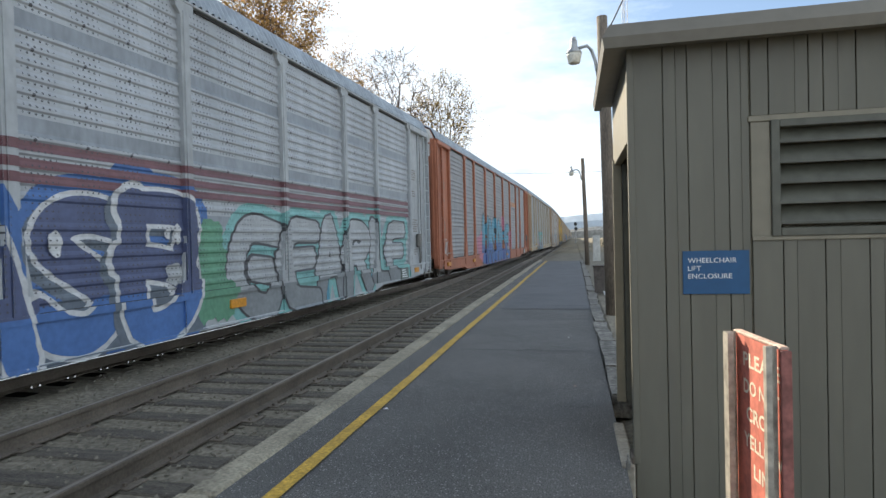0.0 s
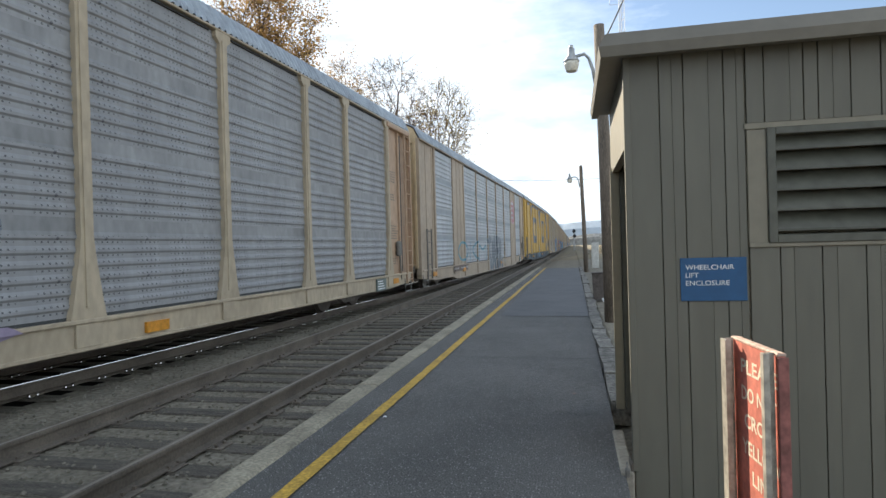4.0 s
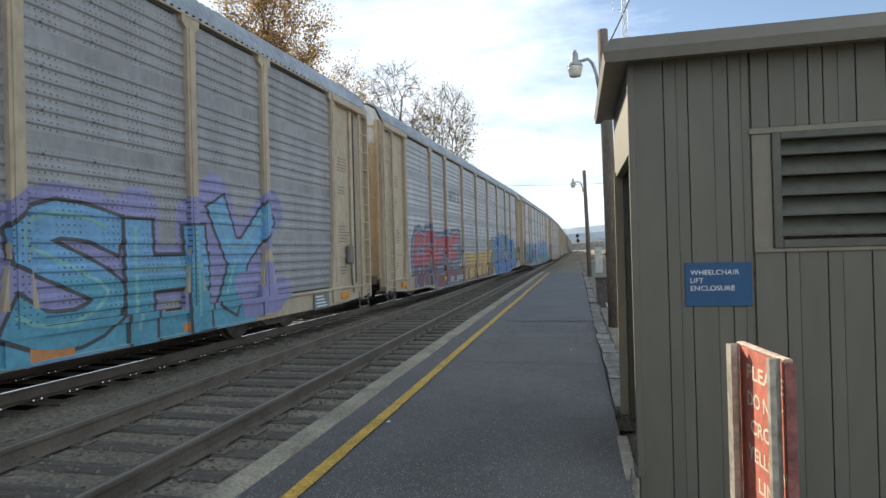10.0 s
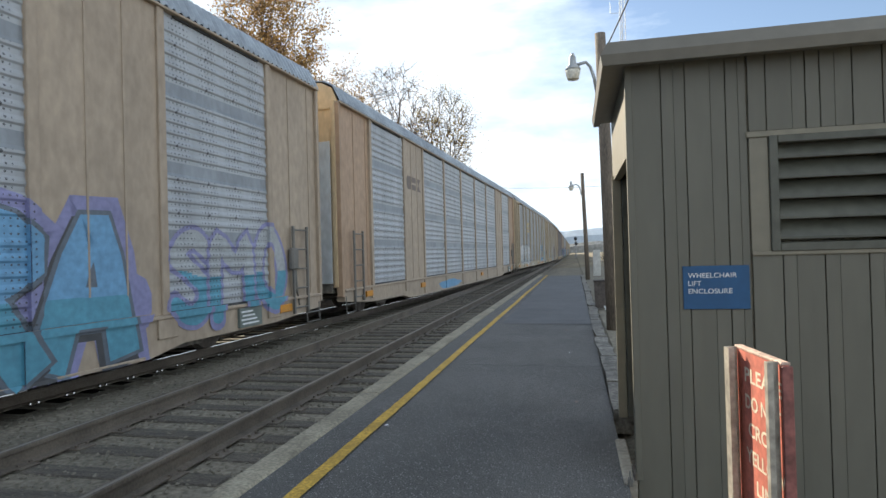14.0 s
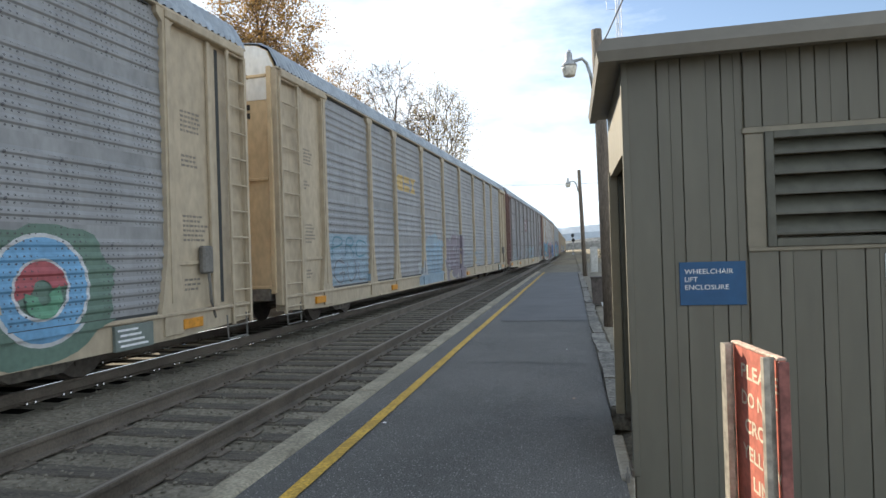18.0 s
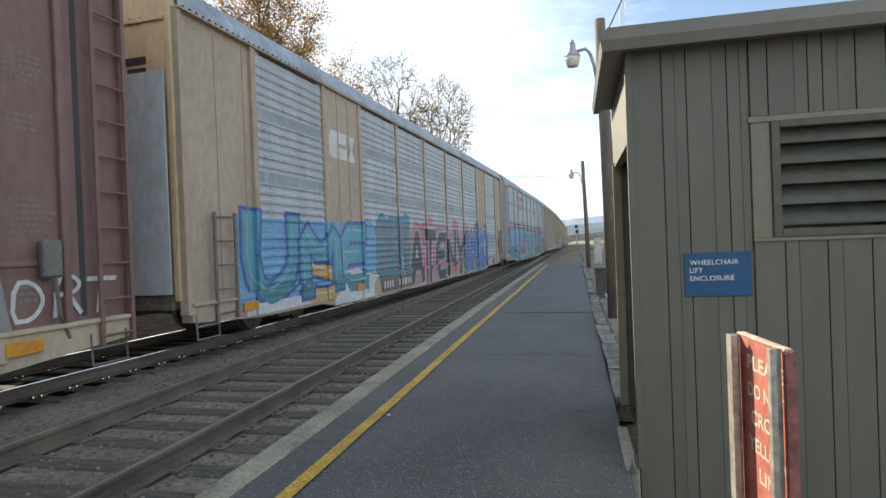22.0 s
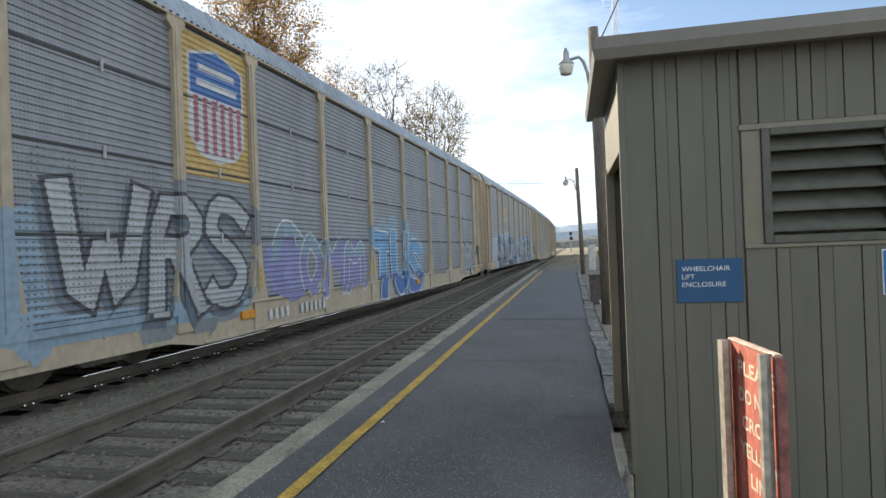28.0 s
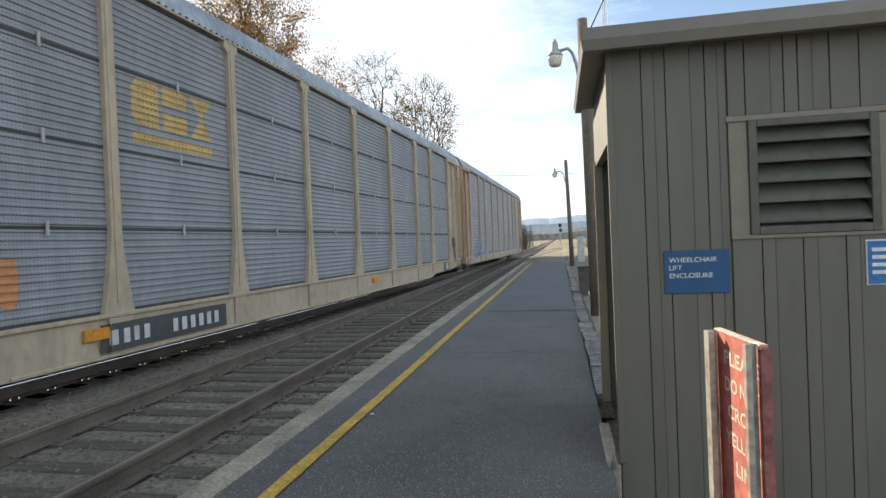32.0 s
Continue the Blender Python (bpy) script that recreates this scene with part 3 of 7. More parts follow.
def stroke_tris(lines, hw, dy=0.0, dz=0.0, soft=False):
    """Groups of triangles of brush strokes along lines: mitred ribbons with flared or round ends."""
    out = []
    for pts in lines:
        pts = [Vector(p) + Vector((dy, dz)) for p in pts]
        n = len(pts)
        edge = []
        for a in range(n):
            d0 = (pts[a] - pts[a - 1]).normalized() if a else (pts[1] - pts[0]).normalized()
            d1 = (pts[a + 1] - pts[a]).normalized() if a < n - 1 else d0
            m = d0 + d1
            m = m.normalized() if m.length > 1e-3 else d0
            k = min(1.6, 1 / max(0.3, m.dot(d0)))
            if a in (0, n - 1):
                k = 0.9 if soft else 1.14
            w = Vector((-m.y, m.x)) * hw * k
            p = pts[a] + (m * hw * (-.85 if a == 0 else .85) if a in (0, n - 1) else Vector((0, 0)))
            edge.append((tuple(p + w), tuple(p - w)))
        for a in range(n - 1):
            (p, q), (r, t) = edge[a], edge[a + 1]
            out.append([(p, q, t), (p, t, r)])
        if soft:
            for a, s in ((0, -1), (n - 1, 1)):
                c = pts[a] + (pts[a] - pts[a - s]).normalized() * hw * .85
                d = (pts[a] - pts[a - s]).normalized()
                e = Vector((-d.y, d.x))
                fan = [tuple(c + (e * math.cos(u * math.pi / 5) + d * math.sin(u * math.pi / 5) * .7) * hw * .9) for u in range(6)]
                out.append([(fan[0], fan[u], fan[u + 1]) for u in range(1, 5)])
    return out


def blob_tris(box, seed, n=36, rough=0.35):
    """A cloud of paint with a lobed outline."""
    y0, y1, z0, z1 = box
    c = ((y0 + y1) / 2, (z0 + z1) / 2)
    pts = []
    for a in range(n):
        t = 2 * math.pi * a / n
        r = 1 + rough * noise.noise((1.6 * math.cos(t), 1.6 * math.sin(t), seed)) + rough * 0.5 * noise.noise((4.5 * math.cos(t), 4.5 * math.sin(t), seed + 4))
        pts.append((c[0] + (y1 - y0) / 2 * r * math.cos(t), c[1] + (z1 - z0) / 2 * r * math.sin(t)))
    return [(c, pts[a], pts[(a + 1) % n]) for a in range(n)]


def rect_tris(box):
    y0, y1, z0, z1 = box
    n = max(1, int((y1 - y0) / 1.5))
    out = []
    for a in range(n):
        p, q = y0 + (y1 - y0) * a / n, y0 + (y1 - y0) * (a + 1) / n
        out += [((p, z0), (q, z0), (q, z1)), ((p, z0), (q, z1), (p, z1))]
    return out


def poly_tris(pts):
    idx = tessellate_polygon([[Vector((p[0], p[1], 0)) for p in pts]])
    return [tuple(pts[i] for i in t) for t in idx]


def graffiti(k, body, box, fill, line, halo=None, shear=0.15, wob=1.0, shade=None, fat=0.03, rim=0.04, label="spray-painted letter", curl=1, shine=None, drop=None, split=0.47):
    """A painted word, letter by letter: cloud and drop shadow behind, outline, fill, a second tone over the lower part, a shine."""
    kind = KINDS[k]
    high = box[3] - box[2]
    thin = high * (0.03 + fat * 0.78)
    floor = 0.40 if k in SHALLOW else 0.20
    for nth, lines in enumerate(word_strokes(body, box, shear, wob, k * 37 + int(box[0] * 10), curl)):
        g, inks = Geo(), []
        up = 0.012 * (nth % 2)

        def layer(groups, ink, lift):
            inks.append(INK[ink])
            for a, tris in enumerate(groups):
                lay(g, kind, tris, len(inks) - 1, lift + up + 0.00004 * a, floor)
        round_ = curl > 1
        if halo:
            layer(stroke_tris(lines, thin + high * (rim + 0.10), soft=True), halo, 0.002 - up * 0.95)
        if drop:
            layer(stroke_tris(lines, thin + high * rim, -.05 * high, -.05 * high, round_), drop, 0.004)
        layer(stroke_tris(lines, thin + high * rim, soft=round_), line, 0.006)
        tops = stroke_tris(lines, thin, soft=round_)
        layer(tops, fill, 0.009)
        if shade:
            at = box[2] + high * split
            low = []
            for tris in tops:
                part_ = []
                for tri in tris:
                    p = cut(list(tri), 1, at + 0.12 * high * noise.noise((tri[0][0] * 1.7, 0, k)), False)
                    part_ += [(p[0], p[b], p[b + 1]) for b in range(1, len(p) - 1)]
                if part_:
                    low.append(part_)
            layer(low, shade, 0.012)
        if shine:
            layer(stroke_tris(lines, high * 0.014, -thin * .35, thin * .35), shine, 0.0145)
        PAINTED.append((k, "graffiti_letter", g.mesh("graffiti_letter", inks), label if nth == 0 else ""))


def wild(k, box, ground, inks_, n, seed, label="tangled wildstyle graffiti"):
    """Interlocking arrows and bars over a cloud of paint."""
    rng = random.Random(seed)
    y0, y1, z0, z1 = box
    g, inks = Geo(), [INK[ground]]
    floor = 0.40 if k in SHALLOW else 0.20
    steps = max(2, int((y1 - y0) / 2.2))
    for a in range(steps):
        p = y0 + (y1 - y0) * a / steps
        lay(g, KINDS[k], blob_tris((p - .5, p + (y1 - y0) / steps + .5, z0, z1), seed + a, 30, .3), 0, 0.003 + .0006 * a, floor)
    for a in range(n):
        ink = inks_[a % len(inks_)]
        inks.append(INK[ink])
        y, z = rng.uniform(y0, y1), rng.uniform(z0 + .2, z1 - .2)
        t = rng.uniform(0, 6.28)
        pts = [(y, z)]
        for b in range(rng.randrange(2, 5)):
            t += rng.uniform(-1.3, 1.3)
            l = rng.uniform(.25, .7)
            y, z = min(max(y + l * math.cos(t), y0), y1), min(max(z + l * math.sin(t), z0 + .12), z1 - .1)
            if (y - pts[-1][0]) ** 2 + (z - pts[-1][1]) ** 2 > .01:
                pts.append((y, z))
        if len(pts) > 1:
            for q, tris in enumerate(stroke_tris([pts], rng.uniform(.03, .10))):
                lay(g, KINDS[k], tris, len(inks) - 1, 0.008 + 0.0004 * a + 0.00005 * q, floor)
    PAINTED.append((k, "graffiti", g.mesh("graffiti", inks), label))


def shapes(k, name, items, label="", base=0.006):
    """Flat painted shapes on a car's side, each a part of its own: items of (triangles, ink)."""
    for a, (tris, ink) in enumerate(items):
        g = Geo()
        lay(g, KINDS[k], tris, 0, base + 0.003 * min(a, 4) + 0.0002 * a, 0.40 if k in SHALLOW else 0.20)
        PAINTED.append((k, name, g.mesh(name, INK[ink]), label if a == 0 else ""))


def ring_tris(c, r0, r1, a0=0.0, a1=1.0, n=30):
    """A band between two circles, from turn a0 to turn a1."""
    out = []
    for a in range(n):
        t0, t1 = (2 * math.pi * (a0 + (a1 - a0) * (a + b) / n) for b in (0, 1))
        p = [(c[0] + r * math.cos(t), c[1] + r * math.sin(t)) for t in (t0, t1) for r in (r0, r1)]
        out += [(p[0], p[1], p[3]), (p[0], p[3], p[2])]
    return out


def marks(k, y0, n, plate="black", w=0.14, gap=0.065, z0=0.36, z1=0.6):
    """The car's number on the sill, as plain bars."""
    if k in SHALLOW:
        z0, z1 = 0.48, 0.68
    items = []
    if plate:
        items.append((rect_tris((y0 - .15, y0 + n * (w + gap) + .55, z0 - .07, z1 + .07)), plate))
    for a in range(n):
        y = y0 + a * (w + gap) + (0.4 if a > 3 else 0)
        items.append((rect_tris((y, y + w * .8, z0 + .02, z1 - .02)), "white"))
    shapes(k, "lettering", items, "white number marks on the sill", 0.026)


def emblem(k, y0, y1, z0, z1, ink, underline=True):
    """Three block shapes over a bar."""
    w = (y1 - y0) / 3.3
    tr = []
    for a in range(3):
        y = y0 + a * (y1 - y0 - w) / 2
        h = z1 - z0
        b = z0 + h * 0.28
        if a == 0:
            tr += poly_tris([(y + w * .2, b), (y + w, b), (y + w, z1), (y + w * .2, z1), (y, z1 - h * .15), (y, b + h * .15)])
        elif a == 1:
            tr += rect_tris((y, y + w, b, b + h * .30)) + rect_tris((y, y + w, b + h * .42, z1))
        else:
            tr += poly_tris([(y, b), (y + w, b), (y + w * .5, b + h * .40)]) + poly_tris([(y, z1), (y + w * .5, b + h * .32), (y + w, z1)])
    if underline:
        tr += rect_tris((y0, y1, z0, z0 + (z1 - z0) * .17))
    shapes(k, "emblem", [(tr, ink)], "painted emblem shapes")


def paint_cars():
    # 0: stripes, blue piece, silver bubble letters
    for z in (2.33, 2.50, 2.70):
        shapes(0, "stripe", [(rect_tris((-12.0, 12.0, z, z + 0.115)), "wine")], "dark red stripe")
        shapes(13, "stripe", [(rect_tris((-12.0, 12.0, z + .06, z + 0.165)), "wine")], "dark red stripe")
    shapes(0, "paint_cloud", [(rect_tris((-4.3, 1.75, .24, .95)), "slate"), (blob_tris((1.35, 2.5, .5, 2.0), 6, 40, .5), "green"), (blob_tris((1.9, 2.6, .3, 1.1), 2, 30, .4), "green")], "green and slate spray behind the letters")
    graffiti(0, "OASB", (-4.3, 1.75, 0.3, 2.3), "navy", "white", "blue", 0.1, 1.0, "blue", 0.115, 0.035, curl=2, drop="slate", split=.30)
    shapes(0, "paint_drop", [(blob_tris((.92, 1.04, 1.68, 1.86), 1, 16, .2), "white"), (blob_tris((1.1, 1.26, 1.62, 1.92), 3, 16, .2), "white"), (blob_tris((.88, 1.3, 1.0, 1.3), 5, 20, .6), "silver"), (blob_tris((-1.0, -.8, 1.5, 1.8), 3, 16, .3), "white"), (blob_tris((-2.6, -2.35, .9, 1.3), 8, 16, .3), "white")], "white paint drop", 0.030)
    graffiti(0, "GEARLE", (2.45, 11.4, 0.30, 2.15), "silver", "black", "mint", 0.05, 0.9, "grey", 0.135, 0.028, curl=2, split=.26)
    graffiti(0, "AM", (-9.60, -4.60, 0.4, 2.3), "blue", "white", None, 0.1, 1.2, "navy", 0.10, 0.03, curl=2)
    shapes(0, "paint_drip", [(rect_tris((6.00, 6.14, .26, .8)), "cyan"), (rect_tris((8.6, 8.72, .26, .7)), "cyan")], "cyan paint run")
    # 1
    shapes(1, "paint_cloud", [(rect_tris((-5.2, 2.6, .22, .95)), "royal")], "deep blue undercoat")
    shapes(1, "paint_cloud", [(blob_tris((-6.6, -4.6, .6, 1.9), 3, 40, .5), "pink"), (blob_tris((3.2, 5.0, 1.0, 1.95), 5, 40, .6), "pink"), (blob_tris((.75, 1.85, 2.1, 2.9), 8, 36, .6), "pink")], "pink spray cloud")
    graffiti(1, "KASOME", (-5.2, 3.5, 0.4, 2.6), "cyan", "black", None, 0.05, 0.8, "blue", 0.125, 0.03, curl=2, drop="black", split=.42)
    shapes(1, "emblem", [(poly_tris([(4.8 + a * .58, 3.75), (5.3 + a * .58, 3.75), (5.36 + a * .58, 4.05), (4.86 + a * .58, 4.05)]), "orange") for a in range(4)] + [(rect_tris((4.8, 7.0, 3.58, 3.64)), "slate")], "faded orange emblem blocks over a line")
    graffiti(1, "IJAS", (-12.95, -12.35, 0.95, 1.6), "white", "white", None, 0.2, 1.4, None, 0.0, 0.01, curl=2)
    # 2
    shapes(2, "paint_cloud", [(blob_tris((-4.9, -3.4, .42, 1.3), 3, 40, .4), "plum"), (blob_tris((-2.6, .4, .42, 1.2), 5, 40, .4), "plum")], "faded violet shadow")
    graffiti(2, "VERK", (-4.60, 0.1, 0.42, 2.2), "mint", "slate", None, 0.35, 1.0, "teal", 0.075, 0.018, curl=2, drop="ash", split=.2)
    graffiti(2, "SAJUA", (-11.60, -7.55, 0.75, 2.1), "silver", "white", None, 0.1, 1.3, None, 0.01, 0.022, curl=2)
    graffiti(2, "Y", (-7.3, -6.2, 0.7, 2.2), "silver", "white", None, 0.5, 1.3, None, 0.0, 0.016, curl=2)
    graffiti(2, "JOE", (-13.35, -12.4, 0.72, 1.15), "black", "brown", None, 0.1, 0.8, None, 0.0, 0.01, curl=2)
    shapes(2, "yellow_strip", [(rect_tris((-11.5, -4.9, 0.86, 0.98)), "gold"), (rect_tris((-6.2, -5.75, 0.86, 0.98)), "orange"), (rect_tris((-9.3, -8.6, 0.86, 0.98)), "orange")], "faded yellow strip")
    marks(2, -7.0, 10)
    # 3
    oct_ = [(7.45, 3.3), (8.0, 3.08), (8.6, 3.08), (9.05, 3.3), (9.05, 4.5), (8.6, 4.75), (8.0, 4.75), (7.45, 4.5)]
    inner = [(8.25 + (p[0] - 8.25) * .93, 3.92 + (p[1] - 3.92) * .95) for p in oct_]
    inner2 = [(8.25 + (p[0] - 8.25) * .87, 3.92 + (p[1] - 3.92) * .91) for p in oct_]
    words = []
    for a, (q, w) in enumerate(((.25, .75), (.2, .5), (.2, .62), (.2, .7))):
        words += rect_tris((7.5 + q, 7.5 + q + w, 4.42 - a * .33, 4.60 - a * .33))
    shapes(3, "emblem", [(poly_tris(oct_), "rose"), (poly_tris(inner), "white"), (poly_tris(inner2), "rose"), (words, "silver")], "faded pink eight-sided emblem")
    shapes(3, "paint_cloud", [(blob_tris((-1.5, .2, .22, 1.2), 4, 40, .4), "silver")], "pale undercoat")
    graffiti(3, "TAHER", (-1.3, 3.15, 0.30, 2.0), "ash", "silver", None, 0.0, 0.7, "slate", 0.115, 0.018, curl=2, split=.15)
    graffiti(3, "DR", (1.90, 2.45, 0.32, .70), "black", "silver", None, 0.1, 0.6, None, 0.0, 0.02, curl=2)
    graffiti(3, "OKM", (-8.90, -1.60, 0.8, 1.9), "teal", "cyan", None, 0.1, 1.0, None, 0.0, 0.02, curl=2)
    for a, (w, y0, y1) in enumerate((("UAVEN", 3.5, 5.0), ("ALYUM", 3.55, 5.1), ("SX", 3.8, 4.7))):
        graffiti(3, w, (y0, y1, 1.55 - a * .27, 1.78 - a * .27), "black", "black", None, 0.1, 0.6, None, 0.0, 0.005, "thin black tag")
    graffiti(3, "TIE", (3.60, 4.50, 0.42, .72), "silver", "silver", None, 0.1, 0.5, None, 0.02, 0.01)
    marks(3, -9.5, 10, "brown", z0=.6, z1=.72)
    # 4: giant angular letters left open in slate blue on yellow
    slate = [
        [(-12.05, .87), (-11.6, .87), (-11.6, 5.3), (-12.08, 5.3)], [(-11.6, 5.0), (-9.5, 5.12), (-9.5, 5.3), (-11.6, 5.3)],
        [(-9.3, 5.3), (-9.3, 3.42), (-7.35, 5.08), (-7.4, 5.3), (-8.35, 5.0), (-9.1, 5.3)], [(-7.4, 5.3), (-7.35, 5.1), (-1.4, 5.14), (-1.4, 5.3)],
        [(-9.3, 2.54), (-9.3, .87), (-8.1, .87)],
        [(-6.65, 4.2), (-7.3, 2.97), (-6.65, 1.76), (-3.15, 1.77), (-3.2, 4.22)],
        [(-1.35, 5.2), (1.25, 2.97), (1.4, 5.3), (0.8, 5.3), (0.75, 4.85), (-0.6, 5.28)], [(-1.2, 2.46), (-1.2, .87), (0.25, .88)],
        [(1.4, 5.3), (1.4, 5.13), (8.5, 5.17), (8.5, 5.3)], [(3.1, 4.22), (3.1, 1.79), (6.38, 1.78), (6.34, 4.2)],
        [(8.5, 5.3), (8.5, 3.6), (10.2, 4.95), (10.1, 5.3), (9.7, 5.08), (8.9, 5.3)], [(8.5, 2.55), (8.5, .87), (10.15, .9)],
        [(12.0, 5.1), (11.6, 5.0), (9.75, 3.05), (11.75, .93), (12.0, .93)],
    ]
    middle = [[(-5.9, 3.68), (-6.5, 3.18), (-5.95, 2.46), (-3.95, 2.46), (-3.95, 3.7)], [(3.3, 3.26), (3.8, 2.49), (5.72, 2.5), (5.66, 3.83), (3.84, 3.84)]]
    shapes(4, "letter_paint", [(poly_tris(p), "slate") for p in slate], "slate-blue gap of giant angular letters", 0.004)
    shapes(4, "letter_paint", [(poly_tris(p), "yellow") for p in middle], "yellow heart of a giant angular letter", 0.024)
    graffiti(4, "WGYORCSS", (-2.85, 0.72, 0.33, 0.80), "sky", "sky", None, 0.3, 0.7, None, 0.055, 0.005)
    # 5
    graffiti(5, "DO", (-7.0, -4.6, 0.86, 2.2), "grey", "white", None, 0.1, 1.2, None, 0.13, 0.02, "white spray-painted line drawing", curl=2, shine="silver")
    graffiti(5, "OC", (-10.3, -7.85, 0.86, 2.1), "grey", "white", None, 0.1, 1.2, None, 0.12, 0.02, "white spray-painted line drawing", curl=2)
    shapes(5, "paint_cloud", [(rect_tris((1.8, 8.8, .42, .80)), "cyan"), (rect_tris((4.4, 5.0, .45, .62)), "orange"), (rect_tris((6.9, 7.4, .46, .60)), "orange"), (blob_tris((8.2, 9.9, .42, 1.5), 4, 30, .4), "violet")], "blue undercoat with orange dabs", 0.004)
    graffiti(5, "TISHY", (1.8, 9.3, 0.55, 2.3), "sky", "black", "violet", 0.12, 1.2, "cyan", 0.115, 0.03, shine="mint")
    emblem(5, -3.9, -1.9, 3.55, 4.3, "grey", False)
    marks(5, -7.9, 10)
    # 6
    shapes(6, "paint_cloud", [(rect_tris((-11.4, -5.0, .24, .9)), "brown"), (blob_tris((-6.4, -4.6, .9, 2.3), 4, 40, .4), "slate"), (rect_tris((-5.0, 2.6, .24, .95)), "brown")], "brown undercoat", 0.002)
    graffiti(6, "GRESE", (-11.3, -5.3, 0.40, 2.2), "red", "sky", "slate", 0.1, 0.9, "wine", 0.125, 0.025)
    graffiti(6, "TENSHA", (-4.35, 1.0, 0.42, 2.2), "silver", "grey", None, 0.1, 1.0, "yellow", 0.10, 0.014, split=.60)
    shapes(6, "paint_star", [(poly_tris([(1.6 + (1.2 if a % 2 == 0 else .45) * math.cos(a * math.pi / 5 + .3), 1.35 + (.95 if a % 2 == 0 else .35) * math.sin(a * math.pi / 5 + .3)) for a in range(10)]), "yellow")], "yellow starburst")
    shapes(6, "paint_cloud", [(blob_tris((1.6, 4.4, .24, 2.2), 9, 40, .4), "moss"), (blob_tris((4.6, 7.0, 1.2, 2.6), 3, 40, .5), "moss"), (blob_tris((6.6, 9.2, 1.4, 2.5), 5, 40, .5), "moss"), (blob_tris((9.6, 12.0, .5, 2.0), 7, 40, .5), "moss"), (rect_tris((3.3, 11.0, .22, .95)), "blue")], "dark green spray cloud", 0.001)
    graffiti(6, "SKUBA", (3.2, 11.4, 0.34, 2.35), "blue", "silver", None, 0.05, 0.7, "royal", 0.13, 0.022, curl=2, shine="sky")
    emblem(6, -6.5, -4.7, 3.5, 4.1, "grey", False)
    marks(6, -7.0, 10, None, z0=.36, z1=.6)
    # 7
    shapes(7, "paint_cloud", [(blob_tris((-11.4 + 1.9 * a, -10.2 + 1.9 * a, 1.5, 2.2), a, 30, .45), "violet") for a in range(5)] + [(blob_tris((-2.9, -1.3, .8, 1.9), 4, 40, .4), "violet")], "violet spray cloud", 0.001)
    wild(7, (-11.9, -2.8, 0.3, 2.05), "cyan", ("slate", "sky", "black", "sky", "black"), 40, 3)
    graffiti(7, "SJUNEZ", (-11.5, -3.0, 0.42, 1.95), "slate", "black", "cyan", 0.2, 1.0, "black", 0.075, 0.012, curl=2, shine="sky")
    graffiti(7, "FURHERA", (-1.3, 8.7, 0.34, 2.1), "sky", "slate", "violet", 0.1, 0.7, "cyan", 0.125, 0.035, drop="black")
    graffiti(7, "SMO", (9.4, 12.6, 0.6, 2.1), "silver", "violet", None, 0.1, 1.2, "cyan", 0.09, 0.05, curl=2, split=.5)
    emblem(7, -9.0, -7.5, 3.6, 4.25, "slate", False)
    graffiti(7, "CMR", (-12.9, -11.6, 1.85, 2.3), "white", "slate", None, 0.1, 0.6, None, 0.03, 0.04)
    # 8
    emblem(8, -9.0, -7.5, 3.6, 4.2, "brown", False)
    shapes(8, "paint_cloud", [(blob_tris((-5.6, -2.2, .24, .6), 4), "sky")], "faded blue spray")
    # 9
    shapes(9, "paint_cloud", [(blob_tris((-11.9, -7.6, .6, 2.2), 4, 60, .35), "white"), (blob_tris((-8.4, -4.5, .6, 2.1), 7, 60, .4), "white")], "patchy white undercoat", 0.001)
    graffiti(9, "BREZ", (-11.6, -4.6, 0.75, 2.1), "white", "grey", None, 0.1, 1.4, "silver", 0.10, 0.018, curl=2)
    emblem(9, -6.9, -4.7, 3.3, 4.1, "gold")
    graffiti(9, "RUT", (1.6, 4.2, 0.8, 1.9), "grey", "silver", None, 0.1, 1.4, None, 0.0, 0.008, curl=2)
    graffiti(9, "ES", (4.7, 8.5, 0.6, 2.25), "haze", "white", None, 0.1, 1.3, "sky", 0.09, 0.018, curl=2)
    c = (10.0, 1.28)
    shapes(9, "paint_cloud", [(blob_tris((8.9, 11.2, .5, 2.05), 6, 40, .3), "moss")], "dark green spray behind the ring", 0.001)
    shapes(9, "ring_paint", [(ring_tris(c, .62, .67), "white"), (ring_tris(c, .36, .62), "sky"), (ring_tris(c, .33, .37), "white"), (ring_tris(c, .12, .34, .02, .55), "red"), (ring_tris((10.02, 1.18), .08, .24, .45, 1.1), "green"), (rect_tris((5.4, 7.2, .45, .62)), "orange")], "ring of blue, red and green paint")
    marks(9, -4.0, 10, None)
    # 10
    shapes(10, "paint_cloud", [(rect_tris((-11.9, -9.5, .86, 2.1)), "haze"), (blob_tris((-4.2, -1.6, .5, 2.2), 5, 40, .3), "haze"), (blob_tris((-4.9, -3.9, .5, 1.4), 7, 30, .4), "silver"), (rect_tris((-5.0, -1.8, .45, .78)), "haze")], "faded pale blue wash", 0.001)
    graffiti(10, "PRC", (-11.8, -9.6, 1.5, 2.05), "teal", "slate", None, 0.1, 1.3, None, 0.0, 0.008, curl=2)
    graffiti(10, "GUL", (-11.8, -9.6, 0.85, 1.5), "slate", "silver", None, 0.1, 1.6, None, 0.0, 0.02, curl=2)
    graffiti(10, "MAT", (-4.0, -1.7, 0.8, 2.0), "haze", "sky", None, 0.1, 1.2, "haze", 0.06, 0.018, curl=2)
